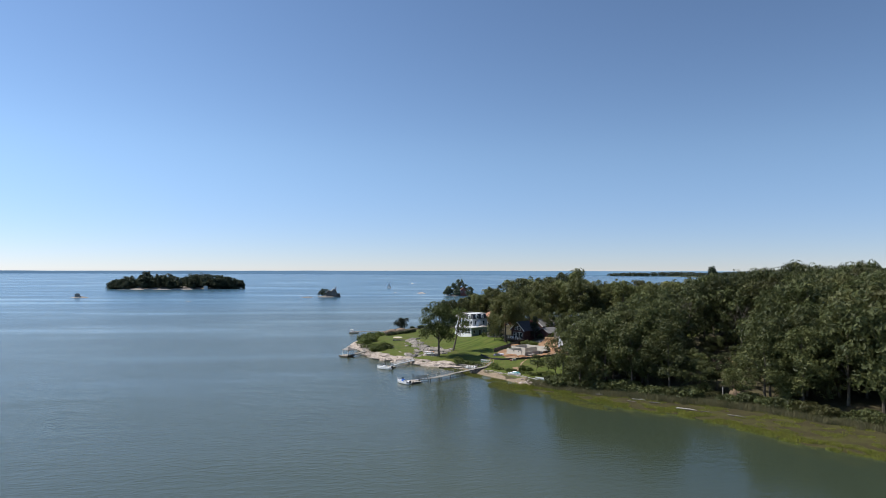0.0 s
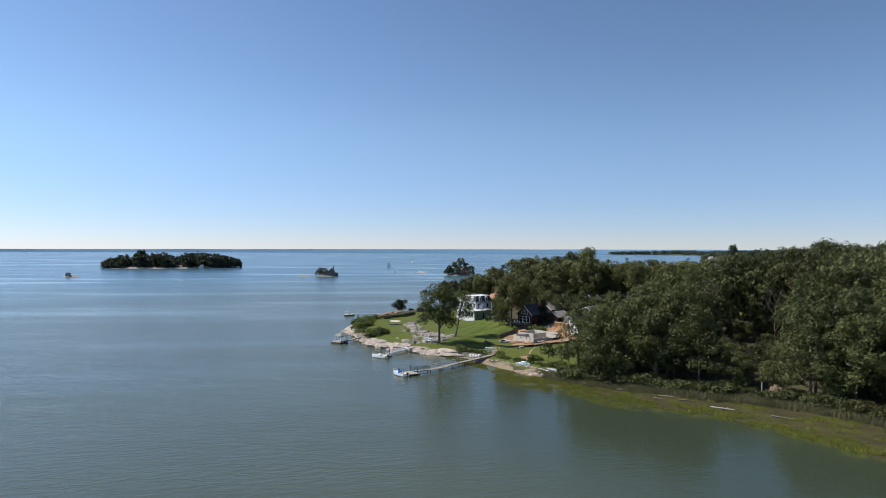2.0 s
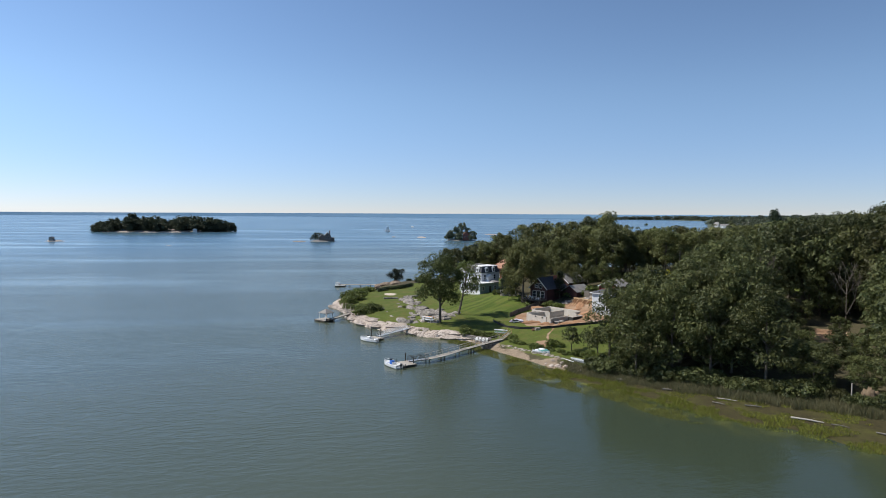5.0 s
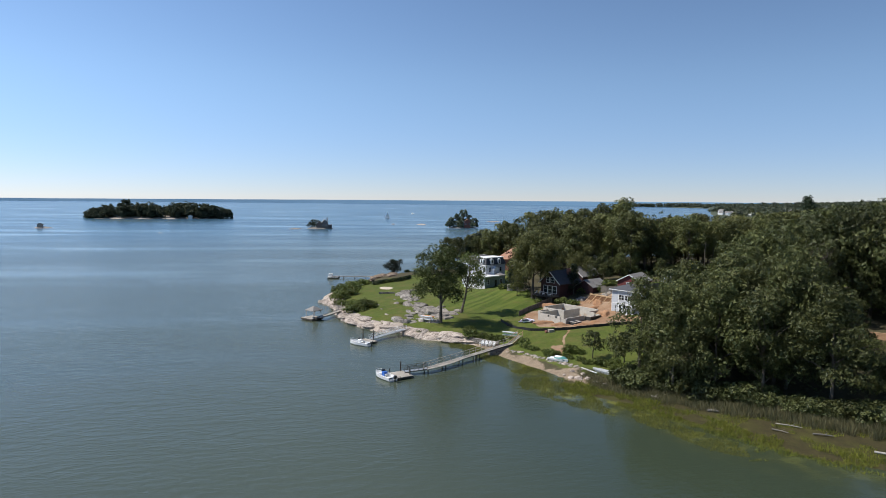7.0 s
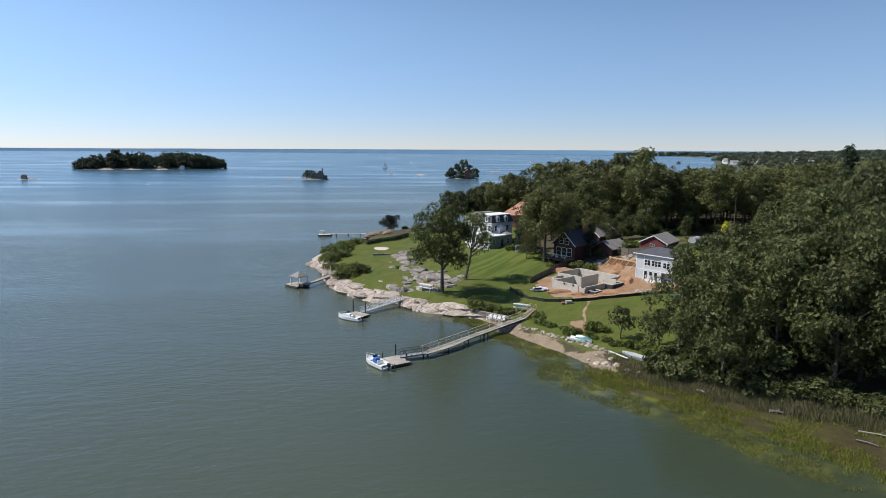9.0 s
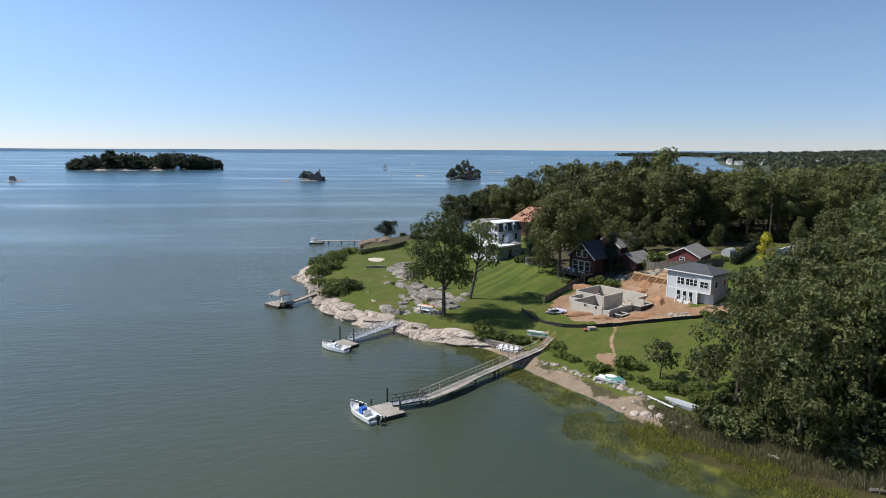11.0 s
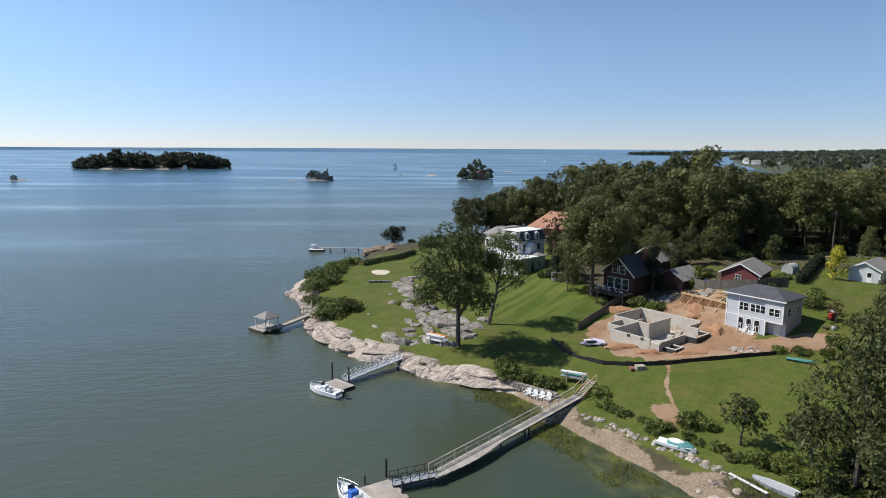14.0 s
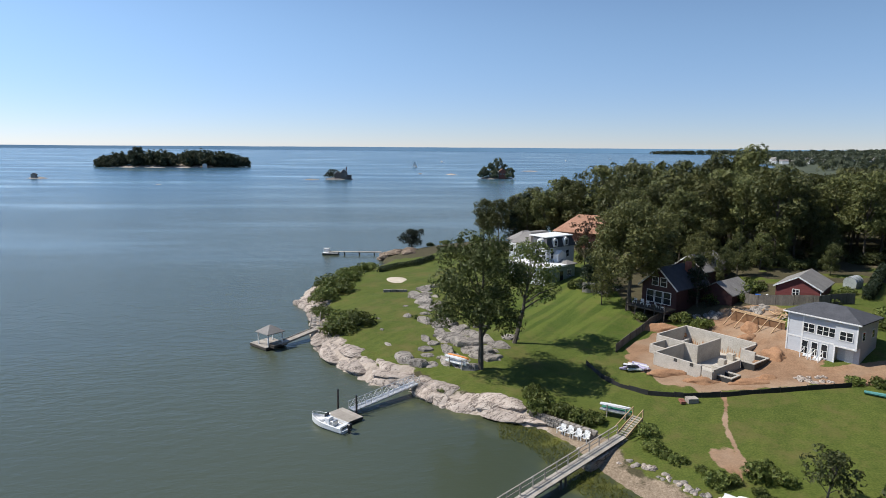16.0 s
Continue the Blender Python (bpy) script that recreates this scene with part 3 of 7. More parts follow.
def leaf_cards(rng, clumps, per_area, size, up=0.35, squash=0.8):
    """Small folded leaf sprays over the skins of round clumps: arrays of corners and quads."""
    pts, nrm = [], []
    for (cx, cy, cz), r in clumps:
        n = max(6, int(per_area * r * r))
        d = rng.normal(size=(n, 3))
        d[:, 2] += up
        d /= np.linalg.norm(d, axis=1)[:, None]
        rad = r * (0.72 + 0.36 * rng.random((n, 1)))
        pts.append(np.array((cx, cy, cz)) + d * rad * np.array((1, 1, squash)))
        nrm.append(d)
    p, n = np.concatenate(pts), np.concatenate(nrm)
    n = n + 0.34 * rng.normal(size=n.shape)
    n /= np.linalg.norm(n, axis=1)[:, None]
    a = np.cross(n, rng.normal(size=n.shape))
    a /= np.linalg.norm(a, axis=1)[:, None]
    b = np.cross(n, a)
    s = 1.25 * size * (0.6 + 0.8 * rng.random((len(p), 1)))
    v = np.stack([p + a * s, p + b * s * 0.55 + n * s * 0.18, p - a * s, p - b * s * 0.55 + n * s * 0.18], 1).reshape(-1, 3)
    return v, np.arange(len(v)).reshape(-1, 4)


def crown_clumps(rng, tall, low, radius, count, top=1.0):
    """Clump centres filling a domed, uneven crown."""
    out = []
    if top > 0.5:
        # boughs: a few big uneven lobes, each a cluster of clumps, with gaps between
        lobes = []
        n = 9
        for k in range(n):
            u = (k + rng.random()) / n
            ang = k * 2.4 + rng.normal() * 0.4
            prof = math.sqrt(max(0.05, 1 - (2 * u - 0.8) ** 2 / 1.5))
            r = radius * prof * (0.42 + 0.28 * rng.random()) * (0.25 if k == n - 1 else 1)
            lobes.append(((r * math.cos(ang), r * math.sin(ang), low + (tall - low) * (0.10 + 0.80 * u)), radius * (0.34 + 0.14 * rng.random())))
        for k in range(count):
            (lx, ly, lz), lr = lobes[k % n]
            d = rng.normal(size=3)
            d[2] = d[2] * 0.7 + 0.25
            d *= lr * (0.55 + 0.45 * rng.random()) / np.linalg.norm(d)
            z = min(max(lz + d[2], low), tall - 0.8)
            out.append(((lx + d[0], ly + d[1], z), radius * (0.15 + 0.13 * rng.random())))
        return out
    for _ in range(count):
        u = rng.random() ** 0.8
        ang = rng.random() * 2 * math.pi
        prof = math.sqrt(max(0.02, 1 - (2 * u - 0.85) ** 2 / 1.45)) if top > 0.5 else (1 - u) * 0.95 + 0.08
        r = radius * prof * (0.45 + 0.55 * math.sqrt(rng.random())) * (0.85 + 0.3 * rng.random())
        out.append(((r * math.cos(ang), r * math.sin(ang), low + (tall - low - 1.0) * u), radius * (0.20 + 0.14 * rng.random())))
    return out


def trunk_bm(rng, tall, low, radius, clumps, thick, limbs=9):
    bm = bmesh.new()
    pts = [Vector((0, 0, -0.4))]
    for k in range(1, 6):
        pts.append(Vector((0.25 * rng.normal() * k / 5, 0.25 * rng.normal() * k / 5, tall * 0.82 * k / 5)))
    for k in range(5):
        rod(bm, pts[k], pts[k + 1], thick * (1 - 0.17 * k), thick * (1 - 0.17 * (k + 1)), 7)
    order = rng.permutation(len(clumps))[:limbs]
    for k in order:
        c = Vector(clumps[k][0])
        zs = max(low * 0.75, c.z * 0.62)
        j = min(4, int(zs / (tall * 0.82) * 5))
        f = zs / (tall * 0.82) * 5 - j
        st = pts[j].lerp(pts[j + 1], f)
        mid = st.lerp(c, 0.5) + Vector((0, 0, 0.35))
        rod(bm, st, mid, thick * 0.38, thick * 0.24, 5)
        rod(bm, mid, c, thick * 0.24, thick * 0.08, 5)
    return bm


def tree_kind(name, seed, tall, low, radius, count, leaf, size=0.34, per_area=26, top=1.0, thick=0.28, label="", category="tree", bark=None, squash=0.8):
    """A tree with its crown and trunk, standing out of sight below until copied."""
    rng = np.random.default_rng(seed)
    clumps = crown_clumps(rng, tall, low, radius, count, top)
    ob = thing(name, pose(0, 0, -400), label, category)
    part("trunk", trunk_bm(rng, tall, low, radius, clumps, thick), bark or BARK, ob)
    v, f = leaf_cards(rng, clumps, per_area, size, squash=squash)
    part("crown", (v.tolist(), [], f.tolist()), leaf, ob)
    return ob


def drop_thing(ob):
    for o in (*ob.children_recursive, ob):
        bpy.data.objects.remove(o)


OAK_LABEL = "full-crowned broadleaf tree in dark late-summer green"
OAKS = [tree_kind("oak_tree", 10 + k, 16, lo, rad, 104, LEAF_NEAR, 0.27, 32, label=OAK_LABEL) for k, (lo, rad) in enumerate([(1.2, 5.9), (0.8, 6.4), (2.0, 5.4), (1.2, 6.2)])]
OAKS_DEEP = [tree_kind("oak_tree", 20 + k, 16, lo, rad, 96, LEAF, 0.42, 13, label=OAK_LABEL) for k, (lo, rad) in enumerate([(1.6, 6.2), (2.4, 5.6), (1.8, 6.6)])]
OAKS_BACK = [tree_kind("oak_tree", 25 + k, 16, lo, rad, 84, LEAF_BACK, 0.46, 11, label="full-crowned broadleaf tree with an olive crown painted as sunlit") for k, (lo, rad) in enumerate([(1.6, 6.2), (2.4, 5.6), (1.8, 6.6)])]
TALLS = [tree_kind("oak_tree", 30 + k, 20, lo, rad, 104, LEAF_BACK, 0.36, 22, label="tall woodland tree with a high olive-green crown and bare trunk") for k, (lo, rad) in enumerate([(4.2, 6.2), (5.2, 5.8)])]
MAPLE = tree_kind("maple_tree", 41, 18.5, 4.6, 6.7, 130, LEAF_BRIGHT, size=0.25, per_area=36, thick=0.42, label="big leafy shade tree beside the shore rocks")
SLIM = tree_kind("maple_tree", 43, 15.5, 6.0, 4.6, 74, LEAF_BRIGHT, size=0.24, per_area=34, thick=0.36, label="thin leaning tree with sparse foliage on the lawn")
CONIFERS = [tree_kind("spruce_tree", 50 + k, 15, 1.2, 3.6, 60, LEAF_DARK, 0.36, 24, top=0.0, label="dark conifer with drooping layered branches") for k in range(2)]
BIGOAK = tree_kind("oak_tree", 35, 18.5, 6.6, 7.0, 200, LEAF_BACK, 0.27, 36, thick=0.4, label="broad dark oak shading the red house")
GOLD = tree_kind("golden_cypress", 55, 6.0, 0.3, 1.9, 46, LEAF_GOLD, 0.22, 60, top=0.0, thick=0.12, label="bright yellow garden conifer on the lawn")
YOUNG = tree_kind("young_tree", 57, 5.8, 1.2, 2.6, 46, LEAF, 0.2, 70, thick=0.12, label="small dark-leaved tree on the lawn above the beach")
PINE = tree_kind("pine_tree", 59, 6.6, 1.2, 4.4, 60, LEAF_DARK, 0.24, 60, thick=0.22, label="wind-shaped dark pine on the point")
RUSSET = tree_kind("beech_tree", 61, 11, 1.2, 3.8, 40, LEAF_RED, 0.32, 26, label="dark purple-leaved tree beside the houses")


def shrub_kind(seed, w, h, leaf, label, size=0.2):
    rng = np.random.default_rng(seed)
    clumps = []
    for _ in range(34):
        a, r = rng.random() * 6.283, w * math.sqrt(rng.random())
        clumps.append(((r * math.cos(a), r * math.sin(a), h * (0.15 + 0.6 * rng.random()) * (1 - 0.5 * (r / w) ** 2)), h * (0.22 + 0.12 * rng.random())))
    ob = thing("shrub", pose(0, 0, -400), label, "shrub")
    bm = bmesh.new()
    for c, _ in clumps[:7]:
        rod(bm, (0, 0, -0.2), c, 0.06, 0.02, 5)
    part("stems", bm, BARK, ob)
    v, f = leaf_cards(rng, clumps, 130 / h, size)
    part("foliage", (v.tolist(), [], f.tolist()), leaf, ob)
    return ob


SHRUBS = [shrub_kind(70 + k, 1.2, 1.6, LEAF_SHRUB, "rounded leafy green shrub standing in the garden") for k in range(3)]
UNDERGROWTH = [shrub_kind(78 + k, 2.2, 2.2, LEAF, "leafy bush at the edge of the wood", 0.26) for k in range(2)]
BAYBERRY = [shrub_kind(75 + k, 2.3, 2.6, LEAF_SHRUB, "dense wind-clipped green thicket above the shore rocks", 0.24) for k in range(2)]


def plant(kind, x, y, s=1.0, turn=0.0, wide=1.0, lean=(0, 0), sink=0.0, label="", group=""):
    ob = copy_thing(kind, pose(x, y, gz(x, y) - sink, lean[0], lean[1], turn))
    ob.scale = (s * wide, s * wide, s)
    return tagged(ob, label, group=group)


def top_height(x, y):
    """How high the canopy stands above the water."""
    if y < lerp_line(NEAR_WOOD, x) + 6:
        return float(np.interp(x + 0.35 * (y - 170), [30, 38, 46, 56, 72, 84, 100, 130, 150, 165, 220], [13.5, 17.0, 20.5, 22.0, 23.5, 26.0, 29.5, 33.0, 34.5, 35.5, 36.5]))
    return float(np.interp(x, [0, 20, 30, 38, 62, 75, 110, 150, 220], [17, 20, 24, 28.5, 29.5, 27.5, 27.5, 29, 31]))


def woods():
    rng = random.Random(5)
    spots = []
    for gx in np.arange(6, 176, 7.5):
        for gy in np.arange(108, 372, 7.5):
            x, y = gx + rng.uniform(-3, 3), gy + rng.uniform(-3, 3)
            if poly_dist(np.array([x]), np.array([y]), UPLAND)[0] < 4.5:
                continue
            near = x > 33 and y < lerp_line(NEAR_WOOD, x)
            back = y > lerp_line(BACK_WOOD, x)
            if (x - 91) ** 2 / 110 + (y - 203) ** 2 / 80 < 1:
                continue
            if near and y < lerp_line(MARSH_IN, x) + 11 and x < 92 or near and x < 50:
                continue
            if near or back:
                spots.append((x, y, near))
    # those out of reach of the eye behind the first rows of the back belt go to the far wood
    for x, y, near in spots:
        depth = y - lerp_line(BACK_WOOD, x) if not near else 0
        if depth > 44 or x > 150 or (near and y < 116):
            FAR_SPOTS.append((x, y))
            continue
        g = gz(x, y)
        t = top_height(x, y) + rng.choice((-5.5, -3.5, -2.2, -1.2, -0.5, 0.3, 0.9)) + rng.uniform(-0.6, 0.6)
        if near and y < 215 and 0.47 < x / (y - 42) < 0.66:
            t = min(t, 10.5 + rng.uniform(-2, 1))
        if not near and depth < 12:
            kind, base = rng.choice(TALLS), 20
        else:
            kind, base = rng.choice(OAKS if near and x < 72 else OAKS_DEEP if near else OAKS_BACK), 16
        if rng.random() < 0.035:
            kind, base = rng.choice(CONIFERS), 15
        s = max(0.4, (t - g) / base)
        plant(kind, x, y, s, rng.uniform(0, 360), rng.uniform(0.88, 1.12) * min(1.0, 1.05 / s) ** 0.4, group="island woods")


FAR_SPOTS = []
woods()


def far_wood():
    """The depth of the wood behind, one leafy mass of separate crowns."""
    rng = np.random.default_rng(3)
    pr = random.Random(8)
    spots = list(FAR_SPOTS)
    for gx in np.arange(176, 620, 11):
        for gy in np.arange(120, 420, 11):
            x, y = gx + pr.uniform(-4, 4), gy + pr.uniform(-4, 4)
            if poly_dist(np.array([x]), np.array([y]), UPLAND)[0] > 6:
                spots.append((x, y))
    vs, fs, n = [], [], 0
    for x, y in spots:
        t = top_height(x, y) + pr.uniform(-3, 1)
        g = gz(x, y)
        clumps = [((x + a, y + b, g + c), r) for (a, b, c), r in crown_clumps(rng, t - g, (t - g) * 0.12, 6.0, 16)]
        v, f = leaf_cards(rng, clumps, 5.5, 0.8)
        vs.append(v)
        fs.append(f + n)
        n += len(v)
    ob = part("woodland", (np.concatenate(vs).tolist(), [], np.concatenate(fs).tolist()), LEAF)
    tagged(ob, "deep green broadleaf wood covering the island behind", "woodland", kind="stuff")


far_wood()

# ---- buildings ----
TURN = -51.5  # the houses share one bearing: fronts face the water to the south-west


def window(parent, x, z, w, h, panes=1, y=0.0, side="front", depth=0.0, trim=None):
    """A window on the front (y = 0) or on the right flank of a block."""
    holder = new("window")
    holder.parent = parent
    holder.matrix_basis = pose(x, y, z) if side == "front" else pose(depth, x, z, 0, 0, 90)
    t = 0.09
    fr = boxes((-w / 2 - t, w / 2 + t, -0.07, 0.02, -t, 0), (-w / 2 - t, w / 2 + t, -0.07, 0.02, h, h + t), (-w / 2 - t, -w / 2, -0.07, 0.02, 0, h), (w / 2, w / 2 + t, -0.07, 0.02, 0, h))
    for k in range(1, panes):
        box(fr, -w / 2 + w * k / panes - 0.05, -w / 2 + w * k / panes + 0.05, -0.06, 0.02, 0, h)
    box(fr, -w / 2, w / 2, -0.045, 0.02, h * 0.5 - 0.025, h * 0.5 + 0.025)
    part("window_frame", fr, trim or WHITE, holder)
    part("pane", boxes((-w / 2, w / 2, -0.03, 0.01, 0, h)), GLASS, holder)
    return holder


def gable_roof(w, d, z, rise, over=0.35, thick=0.16):
    """Two slabs meeting at a ridge that runs front to back."""
    bm = bmesh.new()
    s = rise / (w / 2)
    for sx in (-1, 1):
        e = sx * (w / 2 + over)
        pts = [(0, -over, z + rise), (e, -over, z - over * s), (e, d + over, z - over * s), (0, d + over, z + rise)]
        lo = [bm.verts.new(p) for p in pts]
        hi = [bm.verts.new((p[0], p[1], p[2] + thick)) for p in pts]
        bm.faces.new(lo), bm.faces.new(hi)
        for k in range(4):
            bm.faces.new((lo[k], lo[(k + 1) % 4], hi[(k + 1) % 4], hi[k]))
    bmesh.ops.recalc_face_normals(bm, faces=bm.faces)
    return bm


def gable_body(w, d, z0, z1, rise):
    v = [(-w / 2, 0, z0), (w / 2, 0, z0), (w / 2, 0, z1), (0, 0, z1 + rise), (-w / 2, 0, z1)]
    v += [(x, d, z) for x, _, z in v]
    f = [(0, 1, 2, 3, 4), (9, 8, 7, 6, 5), (0, 5, 6, 1), (1, 6, 7, 2), (2, 7, 8, 3), (3, 8, 9, 4), (4, 9, 5, 0)]
    return v, [], f


def hip_roof(x0, x1, y0, y1, z, rise, over=0.4, inset=None, thick=0.15):
    """A hipped roof with an eaves edge of some thickness."""
    x0, x1, y0, y1 = x0 - over, x1 + over, y0 - over, y1 + over
    k = inset or min(x1 - x0, y1 - y0) / 2 - 0.02
    v = [(x0, y0, z), (x1, y0, z), (x1, y1, z), (x0, y1, z), (x0, y0, z + thick), (x1, y0, z + thick), (x1, y1, z + thick), (x0, y1, z + thick)]
    v += [(x0 + k, y0 + k, z + rise), (x1 - k, y0 + k, z + rise), (x1 - k, y1 - k, z + rise), (x0 + k, y1 - k, z + rise)]
    f = [(0, 3, 2, 1), (0, 1, 5, 4), (1, 2, 6, 5), (2, 3, 7, 6), (3, 0, 4, 7), (4, 5, 9, 8), (5, 6, 10, 9), (6, 7, 11, 10), (7, 4, 8, 11), (8, 9, 10, 11)]
    return v, [], f


def rakes(parent, w, z, rise, over=0.35, y=-0.37, color=None):
    for sx in (-1, 1):
        bm = bmesh.new()
        s = rise / (w / 2)
        beam(bm, (0, y, z + rise + 0.02), (sx * (w / 2 + over), y, z - over * s + 0.02), 0.07, 0.22)
        part("rake_board", bm, color or WHITE, parent)


def guest_house():
    x, y = 43.6, 230.7
    z = 4.55
    ob = thing("guest_house", pose(x, y, z, 0, 0, -51.5), "pale grey two-storey clapboard house with a charcoal hip roof", "house")
    L, D, H = 8.9, 6.0, 5.95
    part("wall", boxes((0, 6.2, 0, D, -0.8, H), (6.2, L, 1.0, D, -0.8, 2.65), (6.2, L, -0.25, D, 2.65, H - 0.003)), SIDING, ob)
    part("roof", hip_roof(0, L, -0.1, D, H, 1.45, 0.45, 3.3), SHINGLE_DARK, ob, "charcoal asphalt shingle hip roof")
    for xx in (0.0, 2.0, 6.2):
        part("corner_board", boxes((xx - 0.07, xx + 0.12, -0.05, 0.04, -0.4, H)), WHITE, ob)
    part("corner_board", boxes((L - 0.12, L + 0.05, -0.3, -0.2, 2.65, H)), WHITE, ob)
    part("belt_board", boxes((0, 6.2, -0.04, 0.02, 2.55, 2.75)), WHITE, ob)
    part("belt_board", boxes((6.15, L + 0.04, -0.3, -0.2, 2.5, 2.72)), WHITE, ob)
    part("gutter", boxes((-0.5, L + 0.5, -0.66, -0.52, H - 0.02, H + 0.14)), WHITE, ob)
    for xx, w, n in ((2.75, 1.5, 2), (5.0, 2.2, 3)):
        window(ob, xx, 3.6, w, 1.15, n)
    window(ob, 7.6, 3.6, 1.5, 1.1, 2, y=-0.25)
    for xx in (2.5, 3.75, 5.0):
        window(ob, xx, 0.55, 0.72, 1.75, 1)
    for xx in (1.6, 4.6):
        window(ob, xx, 3.6, 0.8, 1.1, 1, side="flank", depth=L)
    part("door", boxes((7.2, 8.2, 0.93, 0.99, 0, 2.1)), WHITE, ob, "white side entrance door")
    for sx in (3.0, 4.4):
        bm = bmesh.new()
        for k in range(4):
            box(bm, sx - 0.5, sx + 0.5, -0.3 * (k + 1), -0.3 * k, -0.4, 0.5 - 0.16 * k)
        s = part("entry_stair", bm, WHITE, ob)
        for side in (-0.5, 0.5):
            rb = bmesh.new()
            beam(rb, (sx + side, -0.05, 1.35), (sx + side, -1.25, 0.85), 0.07, 0.09)
            beam(rb, (sx + side, -1.2, -0.1), (sx + side, -1.2, 0.95), 0.09, 0.09)
            beam(rb, (sx + side, -0.05, 0.4), (sx + side, -0.05, 1.4), 0.09, 0.09)
            part("handrail", rb, WHITE, s)
    return ob


guest_house()


def red_garage():
    x, y = 52.3, 245.8
    z = gz(x + 1, y + 1) - 0.4
    ob = thing("garage", pose(x, y, z, 0, 0, TURN + 13), "barn-red garage with white trim and a weathered grey gable roof", "garage")
    w, d, h, r = 6.6, 8.6, 2.4, 1.75
    part("wall", gable_body(w, d, -0.8, h, r), SIDING_RED, ob)
    part("roof", gable_roof(w, d, h, r), SHINGLE_GREY, ob, "weathered grey shingle roof")
    rakes(ob, w, h, r)
    window(ob, -0.3, 1.0, 0.9, 1.0, 2)
    window(ob, 2.5, 0.1, 0.8, 1.0, 1)
    part("corner_board", boxes((w / 2 - 0.1, w / 2 + 0.04, -0.04, 0.05, -0.4, h)), WHITE, ob)
    return ob


red_garage()


def red_house():
    x, y = 31.4, 250.4
    z = 5.7
    ob = thing("red_house", pose(x, y, z - 0.1, 0, 0, TURN + 3), "dark red gabled house with charcoal roof and glazed front", "house")
    w, d, h, r = 6.6, 9.5, 4.0, 3.0
    part("wall", gable_body(w, d, -1.0, h, r), SIDING_OXBLOOD_SHADED, ob)
    part("roof", gable_roof(w, d, h, r, 0.5), SHINGLE_DARK, ob, "charcoal shingle roof")
    rakes(ob, w, h, r, 0.5, -0.52)
    for xx, w2 in ((-1.6, 1.3), (0, 1.3), (1.6, 1.3)):
        window(ob, xx, 0.9, w2, 2.0, 1)
    for xx in (-0.8, 0.8):
        window(ob, xx, 3.9, 1.1, 1.4, 1)
    part("chimney", boxes((1.0, 1.8, 6.0, 6.9, 4, 7.6), bevel=0.03), BRICK_RED, ob)
    part("deck", boxes((-4.2, 3.4, -3.4, -0.02, 0.2, 0.45)), WOOD_DARK, ob, "dark timber deck")
    for px in np.linspace(-4.1, 3.3, 5):
        part("deck_post", boxes((px - 0.08, px + 0.08, -3.4, -3.25, -2.4, 1.35)), WOOD_DARK, ob)
    part("deck_rail", boxes((-4.2, 3.4, -3.4, -3.28, 1.28, 1.38), (-4.2, 3.4, -3.37, -3.31, 0.8, 0.86)), WOOD_DARK, ob)
    part("shed_wing", gable_body(5.5, 7.0, -1, 2.9, 1.7), SIDING_OXBLOOD_SHADED, ob).matrix_basis = pose(6.3, 7.5, 0)
    part("wing_roof", gable_roof(5.5, 7.0, 2.9, 1.7), SHINGLE_GREY, ob, "weathered grey shingle roof").matrix_basis = pose(6.3, 7.5, 0)
    # white patio chairs on the deck
    for k, px in enumerate((-3.2, -1.9, -0.5, 0.9, 2.2)):
        c = thing("patio_chair", ob.matrix_basis @ pose(px, -2.2 + 0.3 * (k % 2), 0.45, 0, 0, 30 * k), "white patio chair on the timber deck", "chair", "chairs on the deck")
        part("seat", boxes((-0.28, 0.28, -0.28, 0.28, 0.38, 0.45)), WHITE, c)
        part("backrest", boxes((-0.28, 0.28, 0.22, 0.3, 0.45, 0.98)), WHITE, c)
        for lx in (-0.25, 0.25):
            for ly in (-0.25, 0.25):
                part("leg", boxes((lx - 0.03, lx + 0.03, ly - 0.03, ly + 0.03, 0, 0.38)), WHITE, c)
    return ob


red_house()


def rear_cottage():
    ob = thing("cottage", pose(40.5, 263.5, gz(40.5, 263.5) - 0.2, 0, 0, TURN + 3), "small house with a weathered grey roof half hidden by trees", "house")
    part("wall", gable_body(7, 9, -0.8, 3.2, 2.6), SIDING_OXBLOOD_SHADED, ob)
    part("roof", gable_roof(7, 9, 3.2, 2.6), SHINGLE_GREY, ob)
    rakes(ob, 7, 3.2, 2.6)
    window(ob, 0, 0.9, 1.6, 1.3, 2)
    return ob


rear_cottage()


